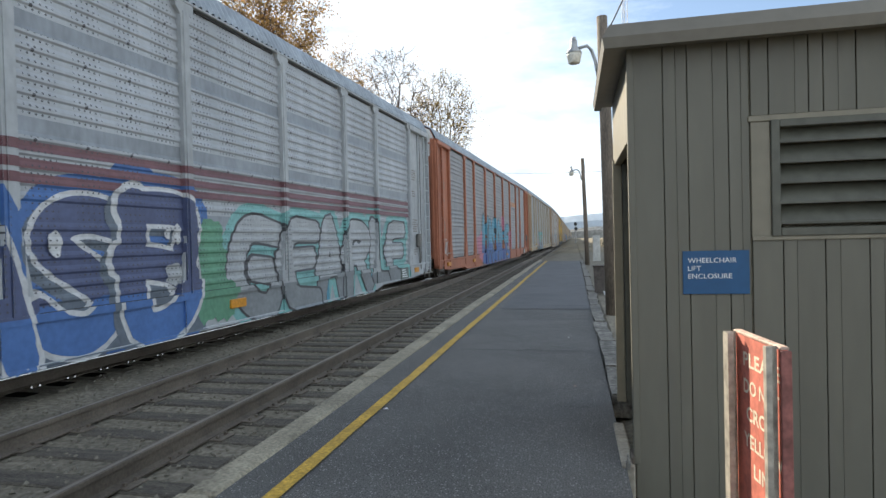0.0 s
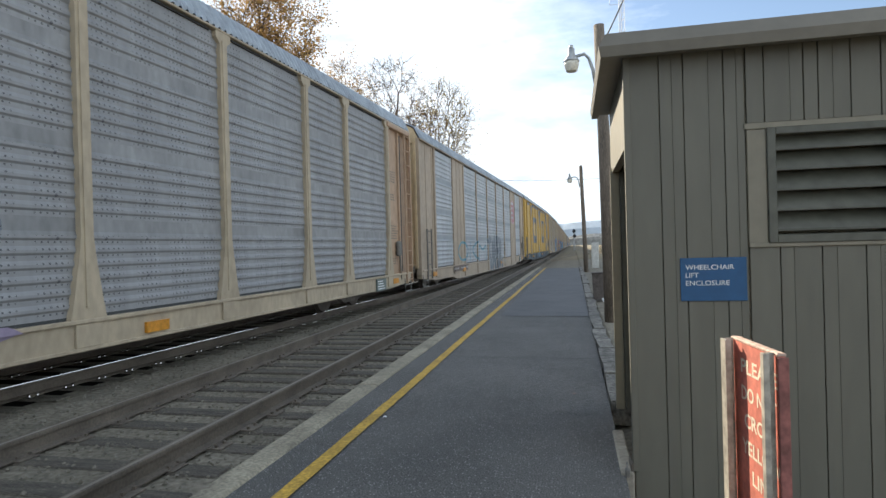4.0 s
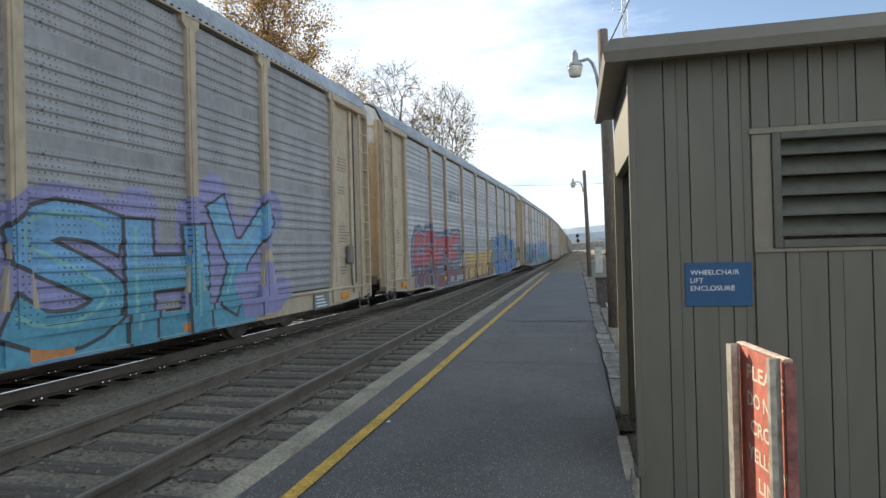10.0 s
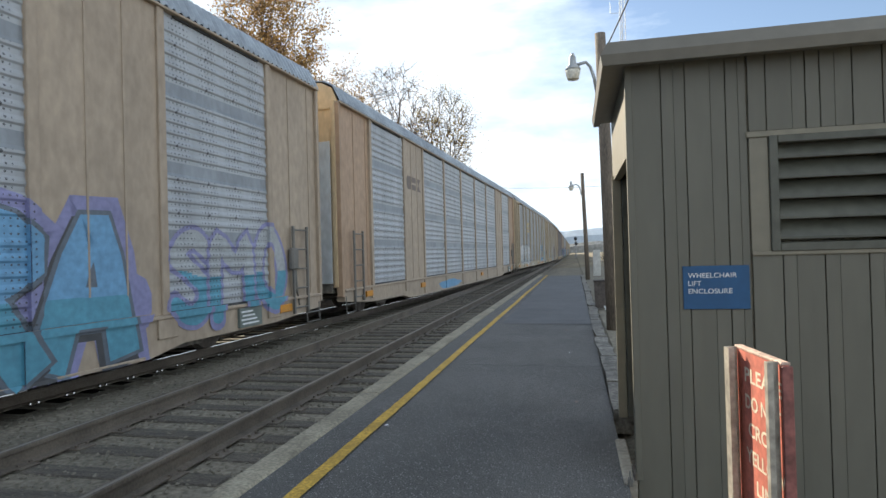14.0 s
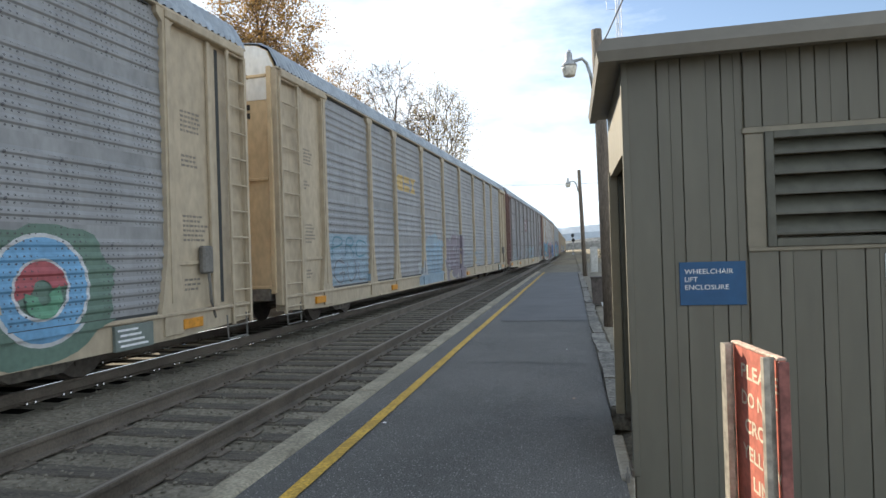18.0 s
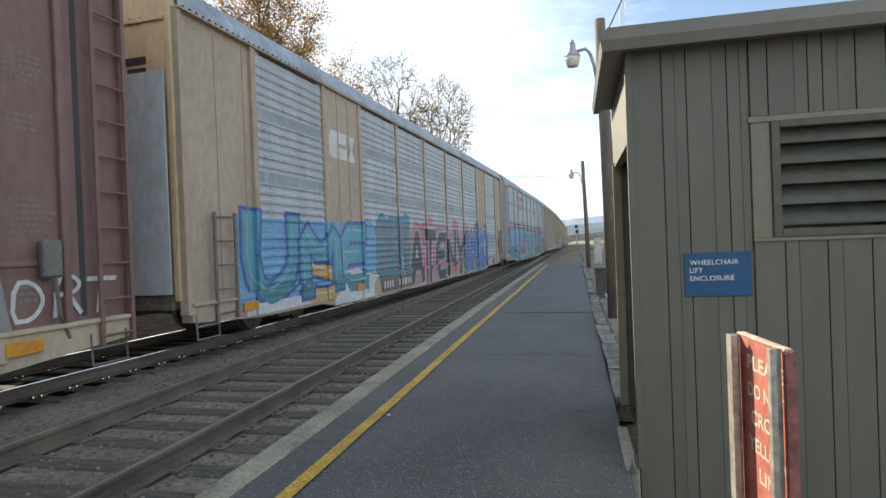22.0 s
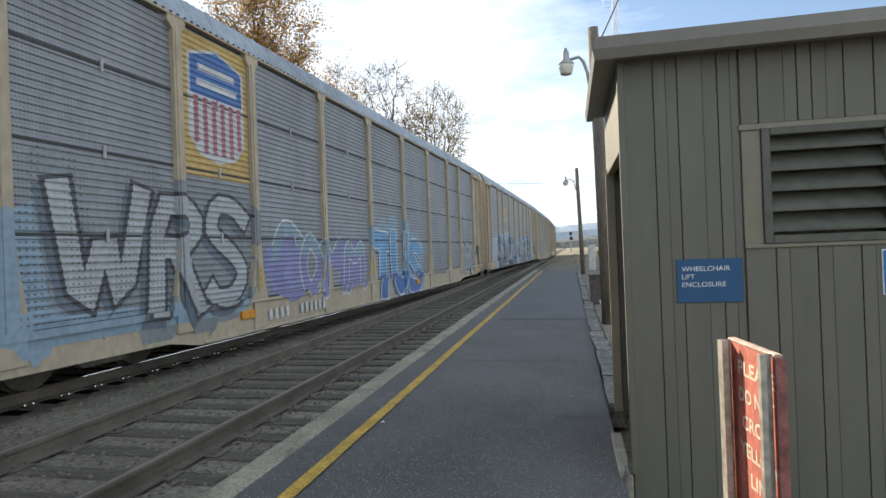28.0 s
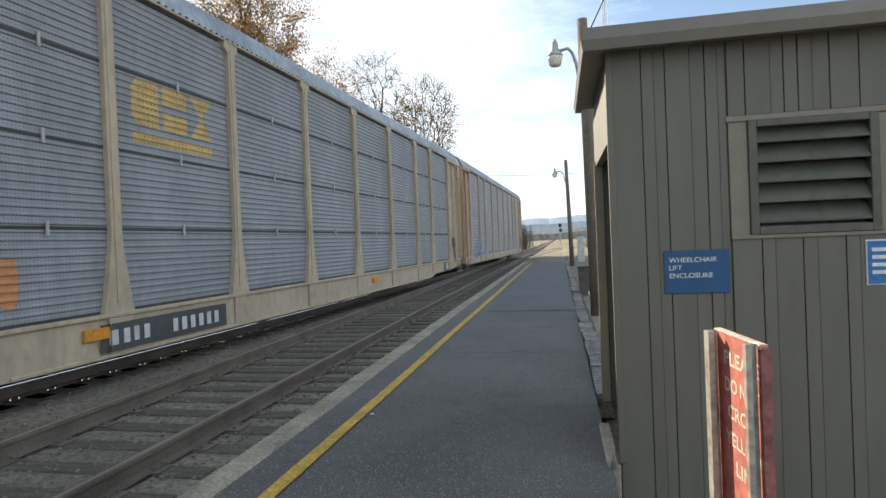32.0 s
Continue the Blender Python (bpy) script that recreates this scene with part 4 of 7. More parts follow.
    graffiti(10, "PEKE", (-1.2, 1.8, 0.55, 2.2), "mauve", "silver", None, 0.05, 0.9, None, 0.165, 0.018, curl=2)
    graffiti(10, "MSE", (2.2, 6.5, 0.9, 1.7), "haze", "silver", None, 0.1, 1.4, None, 0.0, 0.012, curl=2)
    emblem(10, -6.9, -5.0, 3.4, 4.1, "gold", False)
    # 11
    shapes(11, "emblem_board", [(rect_tris((-4.15, -1.6, 3.12, 4.12)), "wine"), (rect_tris((-3.9, -2.4, 3.80, 3.93)), "silver"), (ring_tris((-2.15, 3.72), .16, .30, -.15, .85), "silver"), (rect_tris((-3.9, -2.2, 3.48, 3.53)), "silver"), (rect_tris((-3.9, -1.9, 3.32, 3.37)), "silver")], "dark red emblem board with a white wheel")
    shapes(11, "emblem_board", [(rect_tris((9.4, 11.95, 1.98, 3.02)), "wine"), (rect_tris((9.7, 10.9, 2.62, 2.70)), "silver"), (ring_tris((11.2, 2.55), .15, .28, -.15, .85), "silver"), (rect_tris((9.7, 11.0, 2.40, 2.45)), "silver")], "dark red emblem board")
    for y0, w in ((-11.8, "SEKA"), (-8.8, "RWI"), (-3.6, "OVSA")):
        graffiti(11, w, (y0, y0 + 2.4, 0.85, 1.8), "haze", "silver", None, 0.1, 1.6, None, 0.0, 0.016, curl=2)
    for y0, w in ((-1.1, "AHS"), (1.5, "UES")):
        graffiti(11, w, (y0, y0 + 2.6, 0.85, 1.8), "haze", "silver", None, 0.1, 1.6, None, 0.07, 0.012, curl=2)
    graffiti(11, "ROH", (9.45, 11.95, 0.5, 1.9), "slate", "white", None, 0.1, 1.3, None, 0.10, 0.02, curl=2)
    graffiti(11, "DRT", (12.4, 13.9, 0.85, 1.4), "white", "white", None, 0.1, 0.8, None, 0.01, 0.01)
    # 12
    shapes(12, "paint_cloud", [(rect_tris((-12.8, -7.2, .55, 2.2)), "sky"), (blob_tris((-8.0, -6.0, .8, 2.3), 6, 40, .3), "sky"), (rect_tris((-12.6, -6.6, .24, .62)), "white"), (blob_tris((-9.0, -6.5, .3, 1.0), 2, 36, .3), "white")], "bright blue undercoat", 0.001)
    graffiti(12, "UME", (-12.6, -7.0, 0.62, 2.3), "cyan", "royal", None, 0.05, 0.8, "teal", 0.115, 0.05, shine="mint", split=.2)
    graffiti(12, "S", (-10.6, -8.35, 0.45, 1.65), "yellow", "royal", None, 0.0, 0.6, "gold", 0.13, 0.06, curl=2, shine="white")
    graffiti(12, "OFFI", (-6.2, -3.3, 0.78, 2.3), "ash", "cyan", "teal", 0.05, 1.0, None, 0.11, 0.03, curl=2)
    graffiti(12, "ATENY", (-3.35, 4.5, 0.3, 2.15), "black", "silver", "pink", 0.35, 0.7, None, 0.085, 0.05)
    graffiti(12, "AMIGO", (4.3, 9.5, 0.40, 2.15), "blue", "white", "slate", 0.05, 0.8, "blue", 0.135, 0.022)
    shapes(12, "paint_drop", [(poly_tris([(8.55, 1.75), (8.8, 1.45), (9.1, 1.55), (8.95, 1.3), (9.1, .95), (8.75, 1.1), (8.6, .95)]), "white"), (poly_tris([(8.62, 1.6), (8.8, 1.38), (8.98, 1.45), (8.88, 1.28), (8.98, 1.05), (8.75, 1.18), (8.66, 1.08)]), "slate")], "white star with a dark heart", 0.030)
    graffiti(12, "MEF", (9.9, 11.8, 1.3, 1.9), "slate", "ash", None, 0.1, 1.2, None, 0.0, 0.02, curl=2)
    emblem(12, -9.0, -7.5, 3.5, 4.4, "white", False)
    marks(12, -5.9, 10, "brown")
    # 13
    shapes(13, "paint_cloud", [(rect_tris((-12.0, 13.6, .24, .74)), "green")] + [(blob_tris((y, y + w, z0, z1), sd, 40, .55), "blush") for y, w, z0, z1, sd in ((-12.6, 1.6, .6, 2.5, 9), (-9.2, 1.2, 1.9, 2.6, 2), (-6.2, 2.4, .9, 2.5, 3), (-4.8, 1.5, .3, 1.9, 4), (-1.4, 1.4, 1.5, 2.3, 6), (2.5, 1.4, .4, 2.2, 8), (4.3, 1.2, 2.0, 2.6, 1), (6.3, 1.1, 2.0, 2.5, 5), (8.2, 1.0, 2.0, 2.5, 7), (10.6, 1.6, .6, 2.2, 3))], "green undercoat with pink clouds", 0.001)
    graffiti(13, "HUNEST", (-12.2, -4.5, 0.34, 2.5), "sky", "navy", None, 0.1, 1.0, "teal", 0.135, 0.012, shine="haze", split=.42)
    graffiti(13, "KSNAPE", (-3.75, 2.9, 0.42, 2.25), "cyan", "ash", None, 0.15, 1.1, "haze", 0.12, 0.035, drop="ash", split=.35)
    graffiti(13, "SANAHI", (3.6, 12.0, 0.78, 2.25), "cyan", "ash", None, 0.15, 0.9, "teal", 0.135, 0.045, shine="white", split=.4)
    shapes(13, "mark", [(rect_tris((6.0 + a * .42, 6.3 + a * .42, .46, .64)), "wine") for a in range(3)], "dark red mark")
    shapes(13, "emblem_board", [(rect_tris((-7.0, -4.5, 3.95, 4.95)), "rose"), (blob_tris((-6.8, -6.3, 4.15, 4.75), 2, 9, .5), "silver"), (rect_tris((-6.1, -4.8, 4.35, 4.6)), "silver"), (rect_tris((-6.1, -5.0, 4.12, 4.2)), "silver")], "red emblem board")
    marks(13, -7.0, 10, None)
    # 14
    shapes(14, "paint_cloud", [(blob_tris((-12.2, -9.4, .42, 1.55), 5, 40, .3), "pink"), (blob_tris((-9.6, -7.0, .42, 1.35), 8, 40, .3), "pink")], "faded pink wash", 0.001)
    graffiti(14, "SKA", (-7.2, -4.4, 0.6, 1.7), "pink", "silver", None, 0.1, 1.3, None, 0.02, 0.02, curl=2)
    graffiti(14, "PAF", (8.6, 11.6, 0.7, 1.6), "slate", "black", None, 0.1, 1.4, None, 0.0, 0.02, curl=2)
    # 15: shield emblem
    shield = [(-8.2, 3.25), (-7.75, 3.35), (-7.5, 3.62), (-7.5, 4.9), (-7.75, 4.98), (-8.2, 5.1), (-8.65, 4.98), (-8.9, 4.9), (-8.9, 3.62), (-8.65, 3.35)]
    top_ = [(-7.5, 4.3), (-7.5, 4.9), (-7.75, 4.98), (-8.2, 5.1), (-8.65, 4.98), (-8.9, 4.9), (-8.9, 4.3)]
    red_ = []
    for a in range(6):
        y = -8.84 + a * .235
        red_ += rect_tris((y, y + .115, 3.5 if a in (0, 5) else 3.34, 4.27))
    bars = rect_tris((-8.7, -7.7, 4.70, 4.82)) + rect_tris((-8.75, -7.65, 4.44, 4.56))
    rim_ = [(-8.2 + (p[0] + 8.2) * 1.09, 4.18 + (p[1] - 4.18) * 1.05) for p in shield]
    shapes(15, "emblem_board", [(rect_tris((-9.13, -7.32, 2.95, 5.28)), "gold"), (poly_tris(rim_), "white"), (poly_tris(shield), "white"), (poly_tris(top_), "blue"), (red_, "rose"), (bars, "white")], "yellow board with a red, white and blue shield")
    shapes(15, "paint_cloud", [(blob_tris((-12.4, -11.2, .5, 2.2), 5, 40, .4), "haze"), (rect_tris((-11.9, -7.6, .62, .95)), "haze"), (blob_tris((-6.9, -5.2, .8, 2.0), 3, 40, .4), "violet"), (blob_tris((-4.0, -1.6, .8, 2.0), 6, 40, .4), "violet")], "faded blue and violet wash", 0.001)
    graffiti(15, "WRS", (-11.6, -7.45, 0.72, 2.6), "silver", "black", "grey", 0.05, 0.7, "silver", 0.06, 0.035, drop="slate")
    graffiti(15, "COMM", (-6.6, -1.9, 0.7, 2.15), "haze", "white", None, 0.05, 1.2, "violet", 0.085, 0.03, curl=2, split=.6)
    graffiti(15, "TUS", (-1.25, 3.2, 0.32, 2.15), "sky", "white", "haze", 0.1, 0.9, "blue", 0.12, 0.03, drop="navy", split=.35)
    graffiti(15, "WFE", (3.3, 4.4, 1.2, 1.8), "silver", "silver", None, 0.2, 1.2, None, 0.0, 0.01, curl=2)
    graffiti(15, "OL", (4.5, 6.4, 0.7, 1.9), "grey", "silver", None, 0.1, 1.2, None, 0.03, 0.015, curl=2)
    graffiti(15, "REBD", (9.45, 12.0, 0.62, 1.98), "silver", "black", None, 0.1, 1.5, None, 0.07, 0.03)
    for y in (-7.2, -4.32, -1.44, 1.44, 4.32, 7.2, 9.25):
        shapes(15, "yellow_strip", [(rect_tris((y - .07, y + .07, 1.0, 1.42)), "gold")], "yellow reflective strip on the post")
    marks(15, -6.9, 10, None)
    # 16
    shapes(16, "paint_cloud", [(blob_tris((-12.6, -0.2, .3, 2.65), 3, 90, .3), "chalk"), (blob_tris((-2.2, 11.9, .2, 2.35), 7, 90, .32), "chalk"), (rect_tris((-9.6, -1.2, .22, .8)), "black"), (blob_tris((-.9, 1.2, .9, 1.9), 4, 50, .5), "plum")], "chalky blue-white undercoat and black sill", 0.001)
    graffiti(16, "SAPZ", (-9.8, -1.3, 0.55, 2.35), "ash", "sky", None, 0.02, 0.5, "slate", 0.155, 0.03, curl=2, split=.3)
    graffiti(16, "KALX", (-1.0, 1.3, 0.9, 1.8), "slate", "violet", None, 0.1, 1.5, None, 0.0, 0.012, curl=2)
    graffiti(16, "OUTER", (1.6, 9.4, 0.42, 2.2), "ash", "white", "sky", 0.1, 1.1, "slate", 0.12, 0.018, split=.4)
    graffiti(16, "AKE", (9.7, 11.7, 0.8, 1.7), "mint", "silver", None, 0.1, 1.2, None, 0.0, 0.012, curl=2)
    shapes(16, "painted_out_patch", [(rect_tris((4.95, 6.2, .26, .62)), "brown")], "brown painted-out patch")
    emblem(16, -6.7, -4.9, 3.45, 4.35, "gold")
    marks(16, -8.0, 10, None)
    # 17
    emblem(17, -6.75, -4.9, 3.2, 4.15, "gold")
    marks(17, -7.4, 10)
    shapes(17, "faded_tag", [(blob_tris((-8.9, -8.6, 1.0, 1.6), 1), "orange")], "faded orange tag")
    # 18
    graffiti(18, "KNR", (-12.0, -7.6, 0.5, 1.8), "sky", "silver", None, 0.1, 1.2, None, 0.03, 0.03, curl=2)


paint_cars()


# ---------------------------------------------------------------- plan
RAIL_TOP, TIE_TOP, BED = -0.09, -0.262, -0.288
X_T1, HALF = -4.06, 1.6
CURB_X, LINE_X, EDGE_X = -2.34, -1.76, 0.29
LENGTH, SPEED, C_0 = 29.209, 15.325, 8.535
# the train surges gently: seconds and metres against a steady pace
SURGE = ((0, -1.6), (1, -1.3), (2, -0.97), (3, -0.75), (6, -0.32), (8, -0.18), (10, -0.1), (12, 0.0), (14, 0.15), (18, 0.38), (20, 0.5), (22, 0.42), (25, 0.25), (28, 0.0), (30, -0.22), (32, -0.22))


def car_y(k, t):
    return C_0 + LENGTH * k - SPEED * t + float(np.interp(t, [r[0] for r in SURGE], [r[1] for r in SURGE]))


def t2_x(y):
    """Centre line of the second track: it bends gently towards the first one and joins it."""
    if y < 0:
        return -5.34 - HALF - 0.0387 - 0.952 + 0.0662 * y
    u = min(y, 110.0) - 17
    return -5.34 - HALF + 0.056 * u - 0.0003 * u * u


# ---------------------------------------------------------------- ground
def ground_z(x, y):
    right = min(max((x - 0.25) / 0.3, 0), 1) * 0.23 * min(max((y - 5.0) / 2, 0), 1)
    far = min(max((y - 39) / 6, 0), 1) * 0.16 * min(max((x + 2.6) / 1.0, 0), 1)
    return BED + max(right, far)


def build_ground():
    xs = [-3000, -900, -300, -120, -60, -30, -18, -12] + [-9 + 0.5 * a for a in range(18)] + [0.0, 0.25, 0.4, 0.55, 1, 2, 4, 8, 16, 40, 120, 400, 1200, 3000]
    ys = [-300, -60, -20, -8] + [-4 + 2.0 * a for a in range(24)] + [50, 60, 75, 100, 140, 200, 300, 500, 900, 1600, 3500]
    v = [(x, y, ground_z(x, y) - (0.0 if abs(x) < 40 else 0.3)) for y in ys for x in xs]
    n = len(xs)
    f, k = [], []
    for a in range(len(ys) - 1):
        for b in range(n - 1):
            f.append((a * n + b, a * n + b + 1, (a + 1) * n + b + 1, (a + 1) * n + b))
            # 2: ground past the through track, painted dark as if in shade
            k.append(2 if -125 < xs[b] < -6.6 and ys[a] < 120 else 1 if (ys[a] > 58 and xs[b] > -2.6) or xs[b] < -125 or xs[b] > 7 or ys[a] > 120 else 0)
    tagged(new("ground", mesh_of("ground", v, f, [M_BALLAST, M_FIELD, M_YARD], k)), "dark crushed-stone ballast ground, shade painted in behind the train, dry field beyond", "ground", kind="structure")


build_ground()


def scatter_stones():
    """Loose ballast between the rails and the platform."""
    rng = random.Random(3)
    g = Geo()
    for a in range(7000):
        y = 2.0 + 26 * rng.random() ** 1.7
        x = rng.uniform(-6.45, -2.38)
        r = rng.uniform(0.012, 0.030)
        z = BED + rng.uniform(-0.004, 0.02)
        if abs(abs(x - X_T1) - 0.75) < 0.09:
            continue
        v = []
        for d in ((1, 0, 0), (-1, 0, 0), (0, 1, 0), (0, -1, 0), (0, 0, 1), (0, 0, -1)):
            q = r * rng.uniform(0.6, 1.25)
            v.append((x + d[0] * q + rng.uniform(-.3, .3) * r, y + d[1] * q + rng.uniform(-.3, .3) * r, z + d[2] * q * 0.8))
        g.add(v, [(0, 2, 4), (2, 1, 4), (1, 3, 4), (3, 0, 4), (2, 0, 5), (1, 2, 5), (3, 1, 5), (0, 3, 5)])
    tagged(new("ballast_stones", g.mesh("ballast_stones", M_STONE)), "loose dark grey crushed stones between the tracks", "gravel", kind="stuff")


scatter_stones()


# ---------------------------------------------------------------- platform
def build_platform():
    top = empty("platform", pose(0, 0, 0), "low asphalt station platform with concrete edging and a yellow line", "platform", kind="structure")
    rng = random.Random(8)
    g = Geo()
    ys = [-6 + 0.8 * a for a in range(56)]
    xs = [CURB_X + 0.232, -1.2, -0.4, EDGE_X]
    v, f = [], []
    for y in ys:
        for a, x in enumerate(xs):
            v.append((x, y, 0.006 * noise.noise((x * 0.8, y * 0.5, 3)) - 0.006))
    n = len(xs)
    for a in range(len(ys) - 1):
        for b in range(n - 1):
            f.append((a * n + b, a * n + b + 1, (a + 1) * n + b + 1, (a + 1) * n + b))
    g.add(v, f)
    g.box(xs[0], xs[-1], ys[0], ys[-1], BED - 0.1, -0.02)
    part("asphalt_surface", g.mesh("asphalt_surface", M_ASPHALT), top, "grey worn asphalt")
    # concrete edging: long castings with open joints, one chipped corner
    y, k = -6.0, 0
    while y < 38.5:
        w = 3.05
        gg = Geo()
        dx = rng.uniform(-0.012, 0.012)
        gg.bev(CURB_X + dx, CURB_X + 0.215 + dx, y + 0.006, y + w - 0.006, BED - 0.1, 0.012 + rng.uniform(-0.006, 0.006), 0.018)
        part("edge_block", gg.mesh("edge_block", M_CURB), top)
        y += w
    # yellow safety line, with worn edges
    lv, lf = [], []
    steps = 300
    for a in range(steps + 1):
        yy = -6 + 44.6 * a / steps
        w = 0.052 + 0.006 * noise.noise((yy * 3.1, 0, 1))
        wob = 0.012 * noise.noise((yy * 0.25, 5, 1))
        for s in (-1, 1):
            lv.append((LINE_X + wob + s * (w + 0.008 * noise.noise((yy * 6.0, s * 4, 2))), yy, 0.007))
    lf = [(2 * a, 2 * a + 1, 2 * a + 3, 2 * a + 2) for a in range(steps)]
    part("yellow_line", mesh_of("yellow_line", lv, lf, [M_YELLOW]), top, "worn yellow painted safety line")
    # broken concrete kerb along the back of the platform
    y = 5.7
    while y < 38:
        w = rng.uniform(0.7, 1.7)
        gg = Geo()
        x0 = EDGE_X + rng.uniform(-0.02, 0.025)
        x1 = x0 + rng.uniform(0.17, 0.24)
        z1 = 0.02 + rng.uniform(-0.02, 0.02)
        poly = [(x0 + rng.uniform(0, .03), y + 0.01), (x1, y + rng.uniform(0, .05)), (x1 + rng.uniform(-.05, .02), y + w * 0.5), (x1, y + w - 0.015), (x0 + rng.uniform(0, .03), y + w - 0.01), (x0, y + w * 0.6), (x0 + rng.uniform(-.01, .03), y + w * 0.3)]
        gg.prism(poly, -0.2, z1)
        part("kerb_stone", gg.mesh("kerb_stone", M_CURB2), top)
        y += w
    # cracks sealed with tar
    for yy, xa, xb, th in ((7.9, -1.55, 0.27, 0.016), (10.9, -1.3, 0.28, 0.012), (13.1, -0.4, 0.25, 0.03), (5.3, -0.2, 0.12, 0.008), (18.5, -1.7, 0.28, 0.03)):
        pts = [(xa + (xb - xa) * a / 24, yy + 0.10 * noise.noise((a * 0.35, yy, 0)) + 0.05 * noise.noise((a * 1.3, yy, 4))) for a in range(25)]
        cv = []
        for a, (px, py) in enumerate(pts):
            h = th * (0.5 + 0.5 * abs(noise.noise((a * 0.7, yy, 9)))) * (0.3 if a in (0, 24) else 1)
            cv += [(px, py - h, 0.005), (px, py + h, 0.005)]
        part("crack", mesh_of("crack", cv, [(2 * a, 2 * a + 2, 2 * a + 3, 2 * a + 1) for a in range(24)], [M_CRACK]), top)
    # a darker resurfaced strip farther along
    gg = Geo()
    gg.add([(-1.55, 12.6, 0.004), (0.27, 12.5, 0.004), (0.27, 37.8, 0.004), (-1.55, 37.8, 0.004)], [(0, 1, 2, 3)])
    part("resurfaced_strip", gg.mesh("resurfaced_strip", M_PATCH), top)
    # leaves and scraps of paper
    for a, (px, py) in enumerate(((-0.12, 8.9), (-0.03, 6.0), (-1.65, 5.0), (-0.2, 11.5))):
        gg = Geo()
        s = 0.012 + 0.006 * (a % 3)
        gg.add([(px - s, py, 0.01), (px, py - s * .6, 0.014), (px + s, py + s * .2, 0.008), (px + s * .2, py + s * .7, 0.02)], [(0, 1, 2, 3)])
        thing("litter_scrap", gg.mesh("litter_scrap", M_PEEL if a % 2 else M_WHITE), "small pale scrap lying on the asphalt", "litter", group="scraps on the platform")


build_platform()


# ---------------------------------------------------------------- tracks
RAIL_PROFILE = [(-0.075, 0.0), (0.075, 0.0), (0.075, 0.012), (0.012, 0.03), (0.010, 0.125), (0.037, 0.135), (0.037, 0.166), (0.026, 0.172), (-0.010, 0.172), (-0.028, 0.171), (-0.037, 0.166), (-0.037, 0.135), (-0.010, 0.125), (-0.012, 0.03), (-0.075, 0.012)]


def rail_mesh(name, fx, off, ys, head):
    v, f, k, n = [], [], [], len(RAIL_PROFILE)
    for y in ys:
        v += [(fx(y) + off + px, y, RAIL_TOP - 0.172 + pz) for px, pz in RAIL_PROFILE]
    for a in range(len(ys) - 1):
        for b in range(n):
            c = (b + 1) % n
            f.append((a * n + b, a * n + c, (a + 1) * n + c, (a + 1) * n + b))
            k.append(1 if b == 7 else 0)
    return mesh_of(name, v, f, [M_RAIL, head], k)


def build_track(label, fx, ys, head, first, last, rng):
    top = empty("railway_track", pose(0, 0, 0), label, "track", kind="structure")
    for s in (-0.75, 0.75):
        part("rail", rail_mesh("rail", fx, s, ys, head), top)
    meshes = []
    for a in range(6):
        g = Geo()
        g.bev(-1.3 - rng.uniform(-.05, .05), 1.3 + rng.uniform(-.05, .05), -0.115, 0.115, -0.16, 0, 0.012)
        meshes.append(g.mesh("tie", M_TIE if head is M_RAILTOP2 else M_TIE2))
    plate = Geo().bev(-0.17, 0.17, -0.1, 0.1, 0, 0.014, 0.004)
    for s in (-1, 1):
        for q in (-0.06, 0.06):
            plate.box(s * 0.1 - 0.012, s * 0.1 + 0.012, q - 0.012, q + 0.012, 0.014, 0.04)
    plate_me = plate.mesh("tie_plate", M_RAIL if head is M_RAILTOP2 else M_RAILTOP)
    y = first
    while y < last:
        m = pose(fx(y) + rng.uniform(-.05, .05), y, TIE_TOP + rng.uniform(-.012, .008), 0, 0, rng.uniform(-1.2, 1.2))
        tie = part("tie", meshes[rng.randrange(6)], top, m=m)
        if y < 16:
            for s in (-0.75, 0.75):
                part("tie_plate", plate_me, tie, m=pose(s, 0, 0.002))
        y += 0.53 + rng.uniform(-.02, .02)
    g = Geo()
    while y < 130:
        g.box(fx(y) - 1.3, fx(y) + 1.3, y - 0.11, y + 0.11, TIE_TOP - 0.1, TIE_TOP)
        y += 0.55
    ob = part("far_ties", g.mesh("far_ties", M_TIE if head is M_RAILTOP2 else M_TIE2), top)
    ob["kind"] = "stuff"


rng = random.Random(11)
build_track("platform track with rusty rails on dark timber ties", lambda y: X_T1, [-560, 0, 130, 700], M_RAILTOP2, 0.6, 62, rng)
build_track("through track with polished rails under the passing train", t2_x, [-560, -20, -5] + [2.0 * a for a in range(56)] + [160, 300, 700], M_RAILTOP, 2.5, 40, rng)


def spur_x(y):
    return -3.0 + 0.0105 * max(y - 52, 0) ** 1.55


def build_spur():
    top = empty("railway_track", pose(0, 0, 0), "rusty siding that curves away to the right of the line", "track", kind="structure")
    ys = [52 + 4 * a for a in range(22)]
    for s in (-0.75, 0.75):
        v, f, n = [], [], 4
        for y in ys:
            x = spur_x(y) + s
            v += [(x - .05, y, -0.12), (x + .05, y, -0.12), (x + .04, y, RAIL_TOP + .02), (x - .04, y, RAIL_TOP + .02)]
        for a in range(len(ys) - 1):
            f += [(a * n + b, a * n + (b + 1) % n, (a + 1) * n + (b + 1) % n, (a + 1) * n + b) for b in range(4)]
        part("rail", mesh_of("rail", v, f, [M_RAIL]), top)


build_spur()


